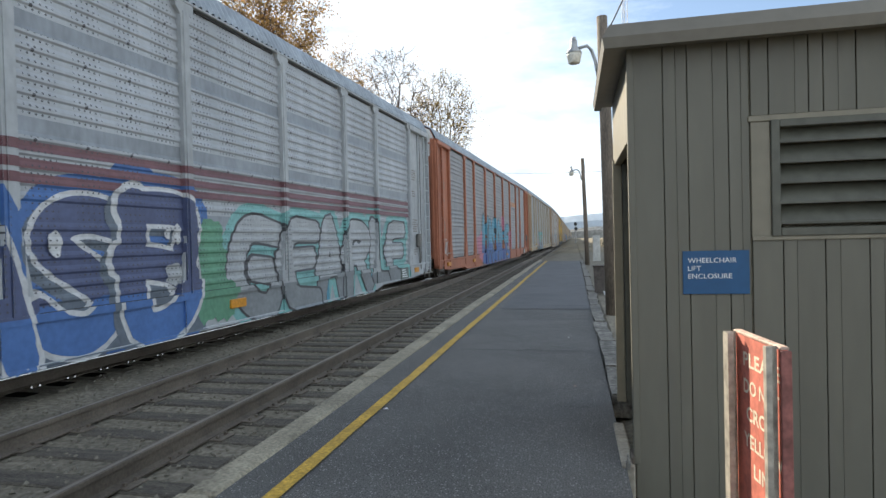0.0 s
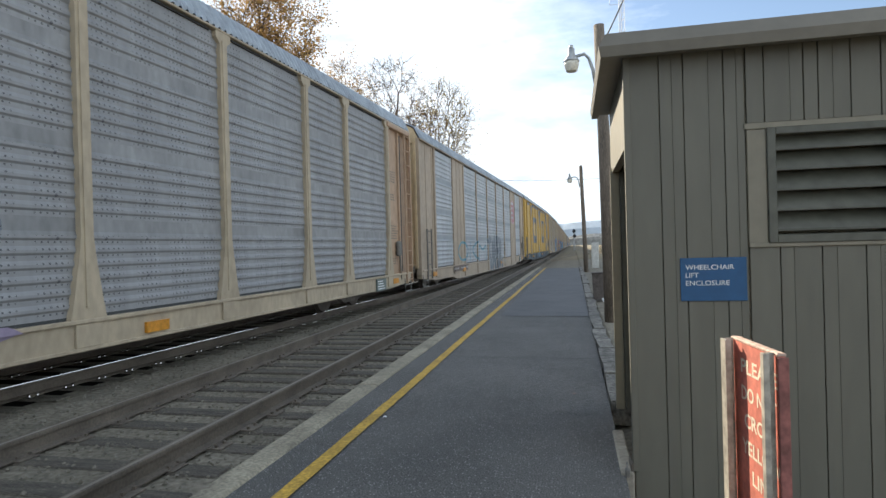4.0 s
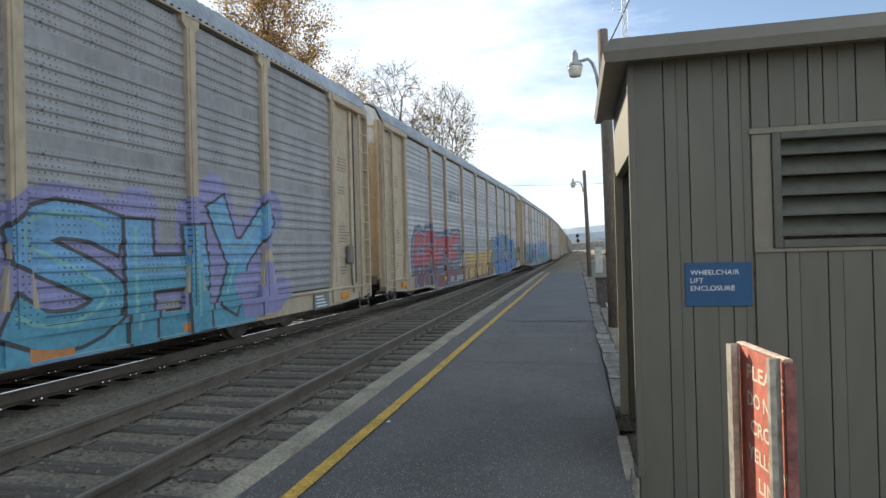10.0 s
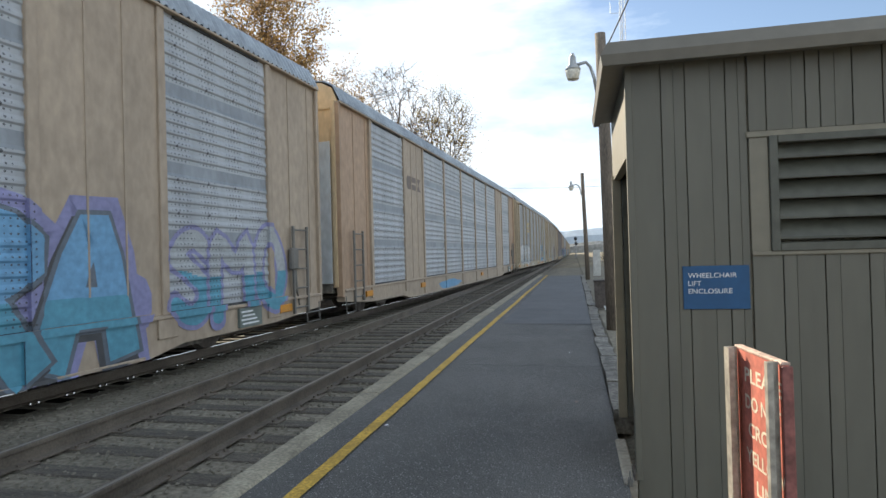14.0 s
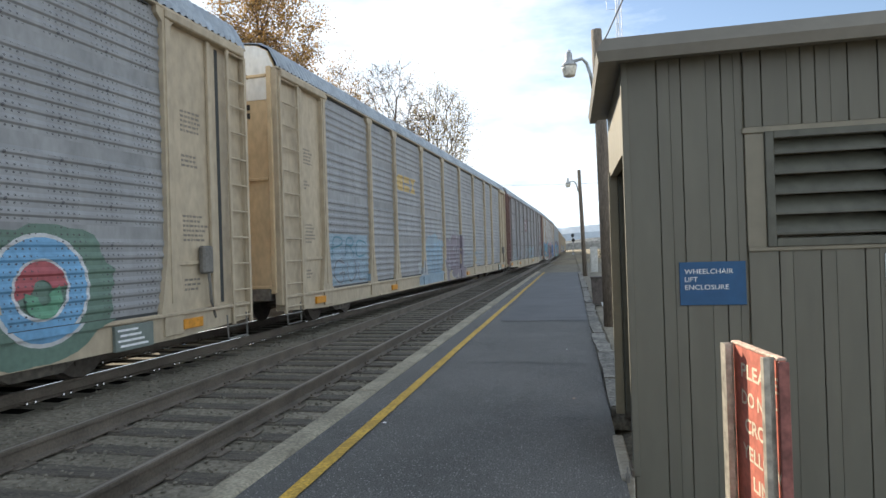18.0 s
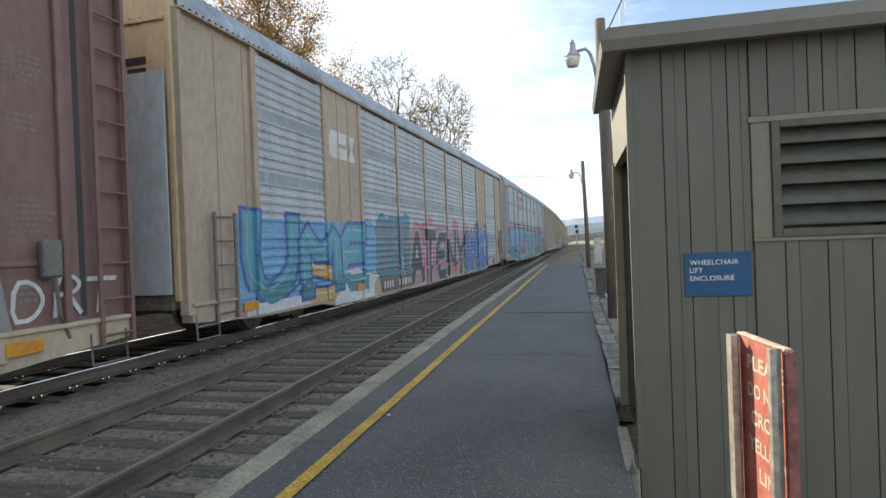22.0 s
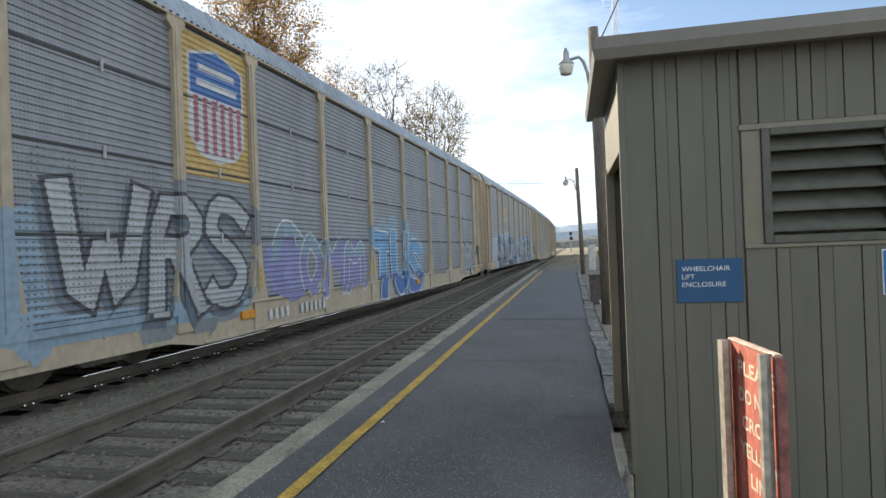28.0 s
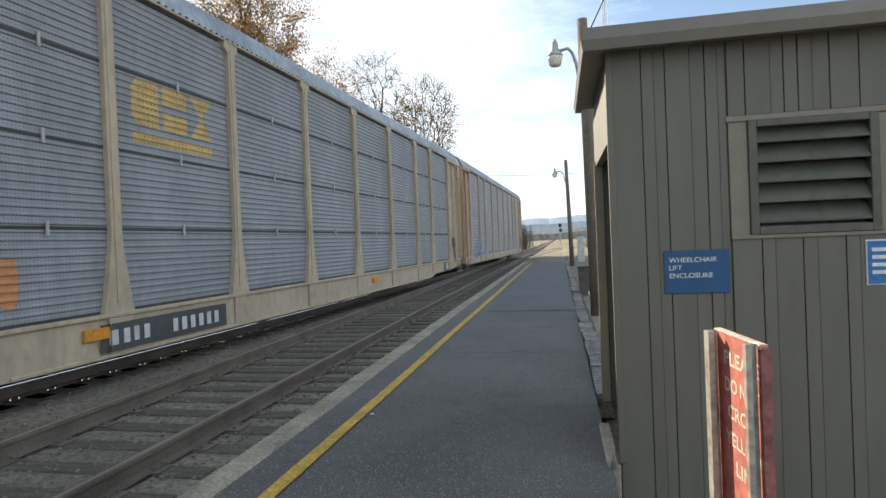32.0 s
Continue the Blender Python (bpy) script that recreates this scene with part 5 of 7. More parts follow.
# ---------------------------------------------------------------- shed
def build_shed():
    X0, X1, Y0, Y1, ZT = 0.352, 3.1, 4.0, 5.62, 2.66
    top = empty("shed", pose(0, 0, 0), "olive metal-sided lift enclosure shed with a louvred vent", "shed")
    # concrete footing
    g = Geo().bev(0.262, X0 - .008, Y0 - 0.05, 4.86, -0.35, 0.014, 0.01)
    part("footing", g.mesh("footing", M_FOOT), top, "pale concrete footing")
    LX0, LX1, LZ0, LZ1 = 1.22, 1.84, 1.50, 2.145
    # backing wall with the vent's opening left free
    g = Geo()
    b0, b1 = Y0 + 0.022, Y0 + 0.09
    g.box(X0 + .02, LX0 - .02, b0, b1, -0.35, ZT).box(LX1 + .02, X1, b0, b1, -0.35, ZT)
    g.box(LX0 - .02, LX1 + .02, b0, b1, -0.35, LZ0 - .02).box(LX0 - .02, LX1 + .02, b0, b1, LZ1 + .02, ZT)
    part("front_wall", g.mesh("front_wall", M_GROOVE), top)
    faint = (0.632, 0.848, 1.008, 1.31, 1.545, 1.775)

    def gapw(x):
        return 0.0006 if x in faint else 0.003
    # siding boards of the front, with recessed grooves between them
    cuts = [X0, 0.556, 0.632, 0.70, 0.848, 0.935, 1.008, 1.055]
    for a in range(len(cuts) - 1):
        g = Geo().bev(cuts[a] + gapw(cuts[a]), cuts[a + 1] - gapw(cuts[a + 1]), Y0, Y0 + 0.022, -0.35, ZT, 0.002)
        part("siding_board", g.mesh("siding_board", M_SIDING), top)
    up = [1.062, 1.165, 1.31, 1.385, 1.465, 1.545, 1.64, 1.80, 2.03, 2.11, 2.33, 2.55, 2.77, X1]
    for a in range(len(up) - 1):
        g = Geo().bev(up[a] + gapw(up[a]), up[a + 1] - gapw(up[a + 1]), Y0, Y0 + 0.022, 2.19, ZT, 0.002)
        part("siding_board", g.mesh("siding_board", M_SIDING), top)
    low = [1.062, 1.235, 1.31, 1.465, 1.545, 1.70, 1.775, 1.93, 2.16, 2.39, 2.62, 2.85, X1]
    for a in range(len(low) - 1):
        g = Geo().bev(low[a] + gapw(low[a]), low[a + 1] - gapw(low[a + 1]), Y0, Y0 + 0.022, -0.35, 1.435 if low[a] < 1.9 else 2.185, 0.002)
        part("siding_board", g.mesh("siding_board", M_SIDING), top)
    # corner post, vent trim
    g = Geo().bev(X0 - 0.012, X0 + 0.03, Y0 - 0.012, Y0 + 0.045, 0.0125, ZT, 0.004)
    part("corner_trim", g.mesh("corner_trim", M_SIDING), top)
    for nm, b in (("trim_strip", (1.045, 2.05, Y0 - .012, Y0 + .02, 2.15, 2.188)), ("trim_strip", (1.06, LX0 - .05, Y0 - .004, Y0 + .02, LZ0 - .05, 2.15)), ("trim_strip", (1.06, 1.96, Y0 - .012, Y0 + .02, 1.425, 1.452)), ("trim_strip", (LX1 + .05, 1.96, Y0 - .004, Y0 + .02, LZ0 - .05, 2.15))):
        part(nm, Geo().bev(*b, 0.004).mesh(nm, M_TRIM), top)
    vent = part("vent", Geo().bev(LX0 - .05, LX0, Y0 - .02, Y0 + .06, LZ0 - .05, LZ1 + .01, .004).bev(LX1, LX1 + .05, Y0 - .02, Y0 + .06, LZ0 - .05, LZ1 + .01, .004).bev(LX0, LX1, Y0 - .02, Y0 + .06, LZ0 - .05, LZ0, .004).bev(LX0, LX1, Y0 - .02, Y0 + .06, LZ1 - .035, LZ1 + .01, .004).mesh("vent", M_LOUVRE), top, "olive metal vent frame")
    n = 5
    for a in range(n):
        z = LZ0 + (a + 0.18) * (LZ1 - LZ0 - .03) / n
        v = [(x, y, zz) for x in (LX0, LX1) for y, zz in ((Y0 - .012, z), (Y0 - .012, z + .014), (Y0 + .075, z + .125), (Y0 + .075, z + .111))]
        g = Geo().add(v, [(0, 1, 2, 3), (7, 6, 5, 4), (0, 4, 5, 1), (1, 5, 6, 2), (2, 6, 7, 3), (3, 7, 4, 0)])
        part("slat", g.mesh("slat", M_LOUVRE), vent)
    part("vent_backing", Geo().box(LX0 - .02, LX1 + .02, Y0 + .1, Y0 + .12, LZ0 - .05, LZ1 + .02).mesh("vent_backing", M_GROOVE), vent)
    # side wall with the open doorway
    D0, D1, DZ = 4.055, 5.48, 2.10
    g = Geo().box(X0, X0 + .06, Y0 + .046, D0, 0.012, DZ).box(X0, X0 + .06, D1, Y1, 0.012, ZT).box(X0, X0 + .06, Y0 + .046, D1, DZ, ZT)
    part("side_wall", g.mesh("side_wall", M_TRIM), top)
    part("rear_wall", Geo().box(X0 + .06, X1, Y1 - .06, Y1, 0.012, ZT).mesh("rear_wall", M_SIDING), top)
    part("end_wall", Geo().box(X1 - .06, X1, Y0 + .09, Y1 - .06, 0.012, ZT).mesh("end_wall", M_SIDING), top)
    # the door stands open, swung inwards against the far side of its opening
    part("door", Geo().bev(X0 + .062, X0 + .93, D1 - .05, D1 - .008, 0.03, DZ - .004, .004).mesh("door", M_DOOR), top, "dark green door swung open")
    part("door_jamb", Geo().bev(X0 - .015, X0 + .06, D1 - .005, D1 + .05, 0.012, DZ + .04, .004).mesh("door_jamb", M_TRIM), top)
    # hasp and padlock at the foot of the corner
    hasp = part("hasp", Geo().bev(.322, .338, 3.93, 4.10, 0.03, 0.075, .004).mesh("hasp", M_RAIL), top, "steel hasp")
    lock = Geo().bev(.285, .312, 3.915, 3.965, -0.005, 0.045, .006)
    lock.tube([(.298, 3.922, .043), (.298, 3.922, .068), (.298, 3.93, .082), (.298, 3.95, .082), (.298, 3.958, .068), (.298, 3.958, .043)], .005, 6)
    part("padlock", lock.mesh("padlock", M_RUNG), hasp, "small steel padlock")
    # roof and folded fascia
    RX, RY0, RY1 = 0.20, 3.86, 5.76
    g = Geo().box(RX + .02, X1 + .2, RY0 + .02, RY1, ZT + .005, ZT + .03)
    part("soffit", g.mesh("soffit", M_FASCIA), top)
    prof = [(0.0, 2.635), (-0.012, 2.70), (0.0, 2.722), (0.035, 2.79), (0.06, 2.795), (0.06, 2.635)]
    g = Geo()
    # front run mitred into the side run
    front = [(RX + d, RY0 + d, z) for d, z in prof] + [(X1 + .2, RY0 + d, z) for d, z in prof]
    n = len(prof)
    g.add(front, [(a, (a + 1) % n, n + (a + 1) % n, n + a) for a in range(n)] + [tuple(range(n, 2 * n))])
    part("front_fascia", g.mesh("front_fascia", M_FASCIA), top)
    g = Geo()
    sidep = [(RX + d, RY0 + d, z) for d, z in prof] + [(RX + d, RY1, z) for d, z in prof]
    g.add(sidep, [(a, n + a, n + (a + 1) % n, (a + 1) % n) for a in range(n)] + [tuple(range(n, 2 * n))])
    part("side_fascia", g.mesh("side_fascia", M_FASCIA), top)
    part("roof", Geo().box(RX + .06, X1 + .2, RY0 + .06, RY1, ZT + .05, ZT + .12).mesh("roof", M_FASCIA), top)


build_shed()


def flat_text(body, height, material, name="lettering", width=None, bold=0.0):
    """A text in the x-z plane that faces -y, its lower left corner at the origin."""
    v, f = letters(body, bold)
    xs, ys = [p[0] for p in v], [p[1] for p in v]
    s = height / 0.72
    sx = s if width is None else width / (max(xs) - min(xs))
    vv = [((p[0] - min(xs)) * sx, 0.0, p[1] * s) for p in v]
    return mesh_of(name, vv, f, [material])


def sign_wheelchair():
    top = empty("wall_sign", pose(0.655, 3.998, 1.10), "blue wall sign with white lettering on the shed", "sign")
    part("board", Geo().bev(0, 0.386, -0.008, 0, 0, 0.27, .002).mesh("board", M_BLUE), top)
    for row, (txt, w) in enumerate((("WHEELCHAIR", .283), ("LIFT", .076), ("ENCLOSURE", .255))):
        part("lettering", flat_text(txt, 0.031, M_WHITE, width=w, bold=0.004), top, m=pose(0.03, -0.0125, 0.196 - row * 0.049))


sign_wheelchair()


def sign_notice():
    top = empty("notice_plate", pose(1.80, 3.998, 1.125), "bright blue notice plate with white border on the shed", "sign")
    part("board", Geo().bev(0, 0.25, -0.006, 0, 0, 0.27, .003).mesh("board", M_WHITE), top)
    part("panel", Geo().bev(0.008, 0.242, -0.009, -0.006, 0.008, 0.262, .001).mesh("panel", M_BLUE2), top, "blue printed field")
    for row, w in enumerate((.16, .10, .14, .12)):
        part("text_bar", Geo().box(0.03, 0.03 + w, -0.0115, -0.009, 0.20 - row * 0.045, 0.222 - row * 0.045).mesh("text_bar", M_WHITE), top)


sign_notice()


def sign_red():
    # panel runs from its far top corner to its near top corner
    A, B = Vector((0.678, 2.863, 0)), Vector((0.731, 2.42, 0))
    ang = math.degrees(math.atan2((B - A).y, (B - A).x))
    w = (B - A).length
    top = empty("platform_sign", pose(A.x, A.y, 0, 0, 0, ang), "faded red warning board held between two steel channels", "sign")
    # local x runs along the board, local -y faces the track
    H = 1.05
    part("board", Geo().bev(0, w, 0.0, 0.028, 0.12, H, .004).mesh("board", M_RED), top)
    part("board_cap", Geo().bev(-.001, w + .001, -0.003, 0.031, H - .012, H + .002, .004).mesh("board_cap", M_PEEL), top, "peeling pale top edge")
    part("board_edge", Geo().bev(w - .001, w + .009, -0.004, 0.036, 0.12, H - .012, .003).mesh("board_edge", M_RED_SHADED), top, "near board edge, shade painted in as dark maroon")

    def channel(x0, x1, m, h, flange, out):
        g = Geo()
        g.prism([(x0, -out), (x1, -out), (x1, -.03), (x1 - .005, -.03), (x1 - .005, .006 - out), (x0 + .005, .006 - out), (x0 + .005, flange), (x0, flange)], -0.3, h)
        return g.mesh("channel_post", m)
    part("channel_post", channel(0.02, 0.075, M_STEEL, H - .004, -.002, .055), top, "galvanised steel channel")
    part("channel_post", channel(w - 0.028, w - 0.002, M_STEEL, H + .002, -.004, .052), top, "rust-streaked steel channel")
    part("foot", Geo().bev(-.06, w + .06, -.12, .09, -.30, -.24, .01).mesh("foot", M_GALV), top)
    for row, txt in enumerate(("PLEASE", "DO NOT", "CROSS", "YELLOW", "LINE")):
        x0, wd = {"PLEASE": (.10, .34), "DO NOT": (.10, .33), "CROSS": (.125, .28), "YELLOW": (.095, .36), "LINE": (.19, .20)}[txt]
        part("lettering", flat_text(txt, 0.060, M_CREAM, width=wd, bold=0.02), top, m=pose(x0, -0.0012, H - 0.135 - row * 0.113))



sign_red()


# ---------------------------------------------------------------- poles, lamps, wires
def lamp_pole(base, tip, arm_z, arm, r, name, label, detail=True):
    top = empty(name, pose(*base), label, "lamp post")
    d = Vector(tip) - Vector(base)
    part("pole", Geo().tube([(0, 0, -0.3), d * 0.5, d], [r * 1.15, r, r * 0.85], 14).mesh("pole", M_POLE, True), top, "weathered timber pole")
    s = arm_z / d.z
    p = d * s
    arm_pts = [p + Vector((-r * .9, -r * .4, -0.42)), p + Vector((-r - .03, -r * .5, -0.14)), p + Vector((-r - .10, -r * .6, 0.08)), p + Vector((-0.55 * arm, -r, 0.16)), p + Vector((-arm, -r, 0.11))]
    part("arm", Geo().tube(arm_pts, 0.032, 8).mesh("arm", M_LAMP, True), top, "curved steel arm")
    e = p + Vector((-arm, -r, 0.08))
    head = Geo().tube([e + Vector((0, 0, .2)), e + Vector((0, 0, .06)), e + Vector((0, 0, .0)), e + Vector((0, 0, -.05))], [.065, .07, .13, .155], 14)
    head.tube([e + Vector((0, 0, .2)), e + Vector((0, 0, .27))], [.045, .035], 8)
    hd = part("lamp_head", head.mesh("lamp_head", M_LAMP, True), top, "grey metal lamp head")
    part("lens", Geo().tube([e + Vector((0, 0, -.05)), e + Vector((0, 0, -.10)), e + Vector((0, 0, -.22)), e + Vector((0, 0, -.24))], [.145, .145, .115, .10], 14).mesh("lens", M_GLASS, True), hd, "clear ribbed lens")
    return top


lamp_pole((0.70, 12.07, -0.06), (0.60, 12.07, 5.72), 5.05, 0.55, 0.12, "street_lamp", "timber lamp pole with a curved arm beside the platform")
lamp_pole((0.66, 33.3, -0.06), (0.50, 33.3, 5.70), 5.0, 0.62, 0.11, "street_lamp", "leaning timber lamp pole at the platform's far end")


def wire(name, a, b, sag, r, label):
    a, b = Vector(a), Vector(b)
    pts = [a.lerp(b, t / 14) - Vector((0, 0, sag * 4 * (t / 14) * (1 - t / 14))) for t in range(15)]
    thing(name, Geo().tube(pts, r, 5).mesh(name, M_CABLE), label, "cable")


wire("power_cable", (0.62, 12.0, 5.25), (2.2, 14.5, 9.3), 0.15, 0.016, "black cable rising from the lamp pole")
wire("overhead_wire", (-22, 119.4, 15.2), (10.2, 119.4, 14.0), 0.5, 0.03, "thin black wire strung across the line")
thing("utility_pole", Geo().tube([(-22, 119.4, -0.4), (-22, 119.4, 15.6)], [.17, .12], 10).bev(-22.9, -21.1, 119.3, 119.5, 15.0, 15.15, .02).mesh("utility_pole", M_POLE), "timber utility pole that carries the overhead wire", "pole")


def build_mast():
    g = Geo()
    x, y, w = 10.2, 120.0, 0.5
    for dx, dy in ((-w, -w), (w, -w), (0, w)):
        g.tube([(x + dx, y + dy, 0), (x + dx, y + dy, 58)], 0.06, 5)
    for a in range(48):
        z = 1.2 * a
        c = [(x - w, y - w), (x + w, y - w), (x, y + w)]
        for b in range(3):
            p, q = c[b], c[(b + 1) % 3]
            g.tube([(*p, z), (*q, z + 1.2)], 0.03, 4, cap=False).tube([(*p, z), (*q, z)], 0.025, 4, cap=False)
    top = empty("radio_mast", pose(0, 0, -0.15), "slim grey lattice radio mast far behind the shed", "mast")
    part("lattice", g.mesh("lattice", M_LAMP), top)
    for z, s in ((50.5, -1), (47.2, -1)):
        part("antenna", Geo().tube([(x - w, y - w, z), (x - 2.2, y - w, z), (x - 2.2, y - w, z + 2.2)], 0.05, 5).mesh("antenna", M_LAMP), top)


build_mast()


def build_signal():
    x, y = 0.25, 150.0
    top = empty("rail_signal", pose(x, y, -0.15), "dark two-headed railway signal on a mast", "signal")
    part("mast", Geo().tube([(0, 0, 0), (0, 0, 5.1)], 0.09, 8).mesh("mast", M_LAMP), top)
    for dx, z in ((0.0, 4.75), (0.12, 3.55)):
        g = Geo().tube([(dx, -.10, z), (dx, -.16, z)], [.40, .40], 16).bev(dx - .2, dx + .2, -.1, .15, z - .45, z + .45, .03)
        part("signal_head", g.mesh("signal_head", M_BLACK), top)
    part("ladder", Geo().tube([(-.25, .2, 0), (-.15, .15, 4.8)], .03, 5).tube([(.25, .2, 0), (.15, .15, 4.8)], .03, 5).mesh("ladder", M_LAMP), top)


build_signal()


def build_clutter():
    # relay cabinet and its mast beyond the platform
    top = empty("relay_cabinet", pose(1.32, 38.6, -0.14), "tall pale relay cabinet beyond the platform", "cabinet")
    part("body", Geo().bev(-.22, .22, -.2, .2, 0.05, 1.66, .02).mesh("body", M_CABINET), top)
    part("door", Geo().bev(-.19, .19, -.215, -.20, 0.15, 1.58, .006).mesh("door", M_CABINET), top)
    part("plinth", Geo().bev(-.28, .28, -.26, .26, -.1, 0.05, .02).mesh("plinth", M_CURB), top)
    thing("thin_mast", Geo().tube([(0.98, 52, -.15), (0.95, 52, 3.6)], [.07, .05], 8).bev(.87, 1.05, 51.93, 52.02, 1.6, 2.3, .02).mesh("thin_mast", M_POLE), "thin dark mast beside the relay cabinet", "mast")
    # grey utility box hung on the foot of the lamp pole
    top = empty("utility_box", pose(0.66, 16.3, -0.07), "battered grey metal utility box beside the kerb", "box")
    part("body", Geo().prism([(-.17, 0.06), (.11, 0.06), (.13, .74), (-.20, .76)], -.16, .16, axis="y").mesh("body", M_RUSTBOX), top)
    part("lid", Geo().bev(-.22, .15, -.19, .19, .755, .785, .01).mesh("lid", M_RUSTBOX), top)
    part("conduit", Geo().tube([(.05, -.2, .12), (.1, -.22, .0), (.12, -.24, -.1)], .025, 6).tube([(.16, -.1, .9), (.17, -.1, .5), (.15, -.12, -.1)], .02, 6).mesh("conduit", M_WHITE), top, "pale conduit")
    for s in (-.15, .15):
        part("leg", Geo().box(s - .02, s + .02, -.02, .02, -.05, .13).mesh("leg", M_POLE), top)
    thing("guy_wire", Geo().tube([(0.62, 12.1, 3.2), (2.2, 33.0, -.05)], .012, 5).mesh("guy_wire", M_CABLE), "taut guy wire of the lamp pole", "cable")


build_clutter()


# ---------------------------------------------------------------- distance
def build_hills():
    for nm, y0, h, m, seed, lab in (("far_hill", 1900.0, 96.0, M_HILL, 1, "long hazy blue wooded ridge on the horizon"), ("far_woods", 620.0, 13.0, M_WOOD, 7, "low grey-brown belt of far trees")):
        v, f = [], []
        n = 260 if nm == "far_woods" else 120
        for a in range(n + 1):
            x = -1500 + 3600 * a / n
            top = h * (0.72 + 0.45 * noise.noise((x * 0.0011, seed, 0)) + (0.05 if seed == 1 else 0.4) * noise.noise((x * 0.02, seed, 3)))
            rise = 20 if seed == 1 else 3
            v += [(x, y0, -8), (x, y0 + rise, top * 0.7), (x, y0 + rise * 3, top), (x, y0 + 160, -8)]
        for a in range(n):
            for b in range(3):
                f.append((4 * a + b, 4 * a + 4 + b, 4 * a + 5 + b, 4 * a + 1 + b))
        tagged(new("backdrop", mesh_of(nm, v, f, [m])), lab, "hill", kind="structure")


build_hills()


# ---------------------------------------------------------------- trees
def branch(g, rng, p, r, goals, twigs, level):
    """Splits the goals of a limb into clusters and grows one limb to each, until single twigs are left."""
    if len(goals) <= 2 or level > 9:
        for q in goals:
            m = p.lerp(q, 0.55) + Vector((rng.gauss(0, .07), rng.gauss(0, .07), rng.gauss(0, .07))) * (q - p).length
            g.tube([p, m, q], [max(0.020, r), 0.015, 0.009], 3, cap=False)
            twigs += [q, m]
            for a in range(3):
                b = m.lerp(q, rng.random())
                e = b + Vector((rng.gauss(0, .32), rng.gauss(0, .32), rng.gauss(0.12, .28)))
                g.tube([b, e], [0.012, 0.007], 3, cap=False)
                twigs.append(e)
        return
    n = 2 if level else min(4, 2 + len(goals) // 80)
    seeds = rng.sample(goals, n)
    groups = [[] for s in seeds]
    for q in goals:
        groups[min(range(n), key=lambda a: (q - seeds[a]).length)].append(q)
    for grp in groups:
        if not grp:
            continue
        c = sum(grp, Vector()) / len(grp)
        step = rng.uniform(0.34, 0.5) if level else rng.uniform(0.3, 0.42)
        e = p.lerp(c, step)
        e.z += 0.05 * (e - p).length
        m = p.lerp(e, 0.5) + Vector((rng.gauss(0, .06), rng.gauss(0, .06), rng.gauss(0, .04))) * (e - p).length
        r2 = max(0.022, r * (len(grp) / len(goals)) ** 0.42)
        g.tube([p, m, e], [r2 * 1.08, r2, r2 * 0.9], 8 if level < 2 else (5 if level < 4 else 3), cap=False)
        branch(g, rng, e, r2 * 0.9, grp, twigs, level + 1)


def tree(base, fork, crown, radii, goals, seed, label, leaf, count, spread, size, trunk=0.28):
    """A tree whose limbs fill an egg-shaped crown: fork height, crown centre (x, y, z) and radii."""
    rng = random.Random(seed)
    top = empty("tree", pose(*base), label, "tree")
    pts = []
    while len(pts) < goals:
        d = Vector((rng.uniform(-1, 1), rng.uniform(-1, 1), rng.uniform(-1, 1)))
        if 0.15 < d.length < 1 + 0.22 * noise.noise(d * 1.7 + Vector((seed, 0, 0))):
            pts.append(Vector((crown[0] + d.x * radii[0], crown[1] + d.y * radii[1], crown[2] + d.z * radii[2])))
    g, twigs = Geo(), []
    foot = Vector((0, 0, -0.4))
    split = Vector((crown[0] * 0.3, crown[1] * 0.3, fork))
    g.tube([foot, foot.lerp(split, .1), foot.lerp(split, .55) + Vector((.12, .05, 0)), split], [trunk * 1.5, trunk * 1.1, trunk * .95, trunk * .85], 10, cap=False)
    branch(g, rng, split, trunk * 0.8, pts, twigs, 0)
    part("trunk", g.mesh("trunk", M_BARK), top, "grey-brown trunk and branches")
    lv, lf = [], []
    for a in range(count):
        c = twigs[rng.randrange(len(twigs))] + Vector((rng.gauss(0, spread), rng.gauss(0, spread), rng.gauss(0, spread)))
        s = rng.uniform(0.5, 1.2) * size
        u = Vector((rng.uniform(-1, 1), rng.uniform(-1, 1), rng.uniform(-1, 1))).normalized()
        w = u.cross(Vector((rng.uniform(-1, 1), rng.uniform(-1, 1), rng.uniform(-1, 1)))).normalized()
        n = len(lv)
        lv += [c - u * s, c + w * s * 0.6, c + u * s, c - w * s * 0.6]
        lf.append((n, n + 1, n + 2, n + 3))
    part("crown", mesh_of("crown", lv, lf, [leaf]), top, "thin autumn foliage")
    return top


tree((-17.6, 33, -0.35), 5.0, (0, 0, 12.2), (3.5, 3.5, 8.2), 700, 21, "tall broadleaf tree with rusty autumn leaves behind the track", M_LEAF, 34000, 0.25, 0.085, 0.34)
tree((-16.6, 43, -0.35), 5.0, (0, 0, 12.0), (2.4, 2.4, 4.8), 200, 5, "half-bare tree with sparse rusty leaves behind the track", M_LEAF, 6000, 0.3, 0.075, 0.22)
tree((-14.6, 50, -0.35), 6.0, (-0.3, 0, 13.0), (3.4, 3.4, 6.0), 620, 9, "bare grey tree with a few rusty leaves behind the track", M_LEAF, 2600, 0.3, 0.07, 0.28)
tree((-11.9, 54, -0.35), 5.5, (0.4, 0, 12.0), (3.3, 3.3, 5.5), 600, 14, "bare spreading tree with a few yellow leaves behind the track", M_LEAF2, 7000, 0.3, 0.075, 0.27)


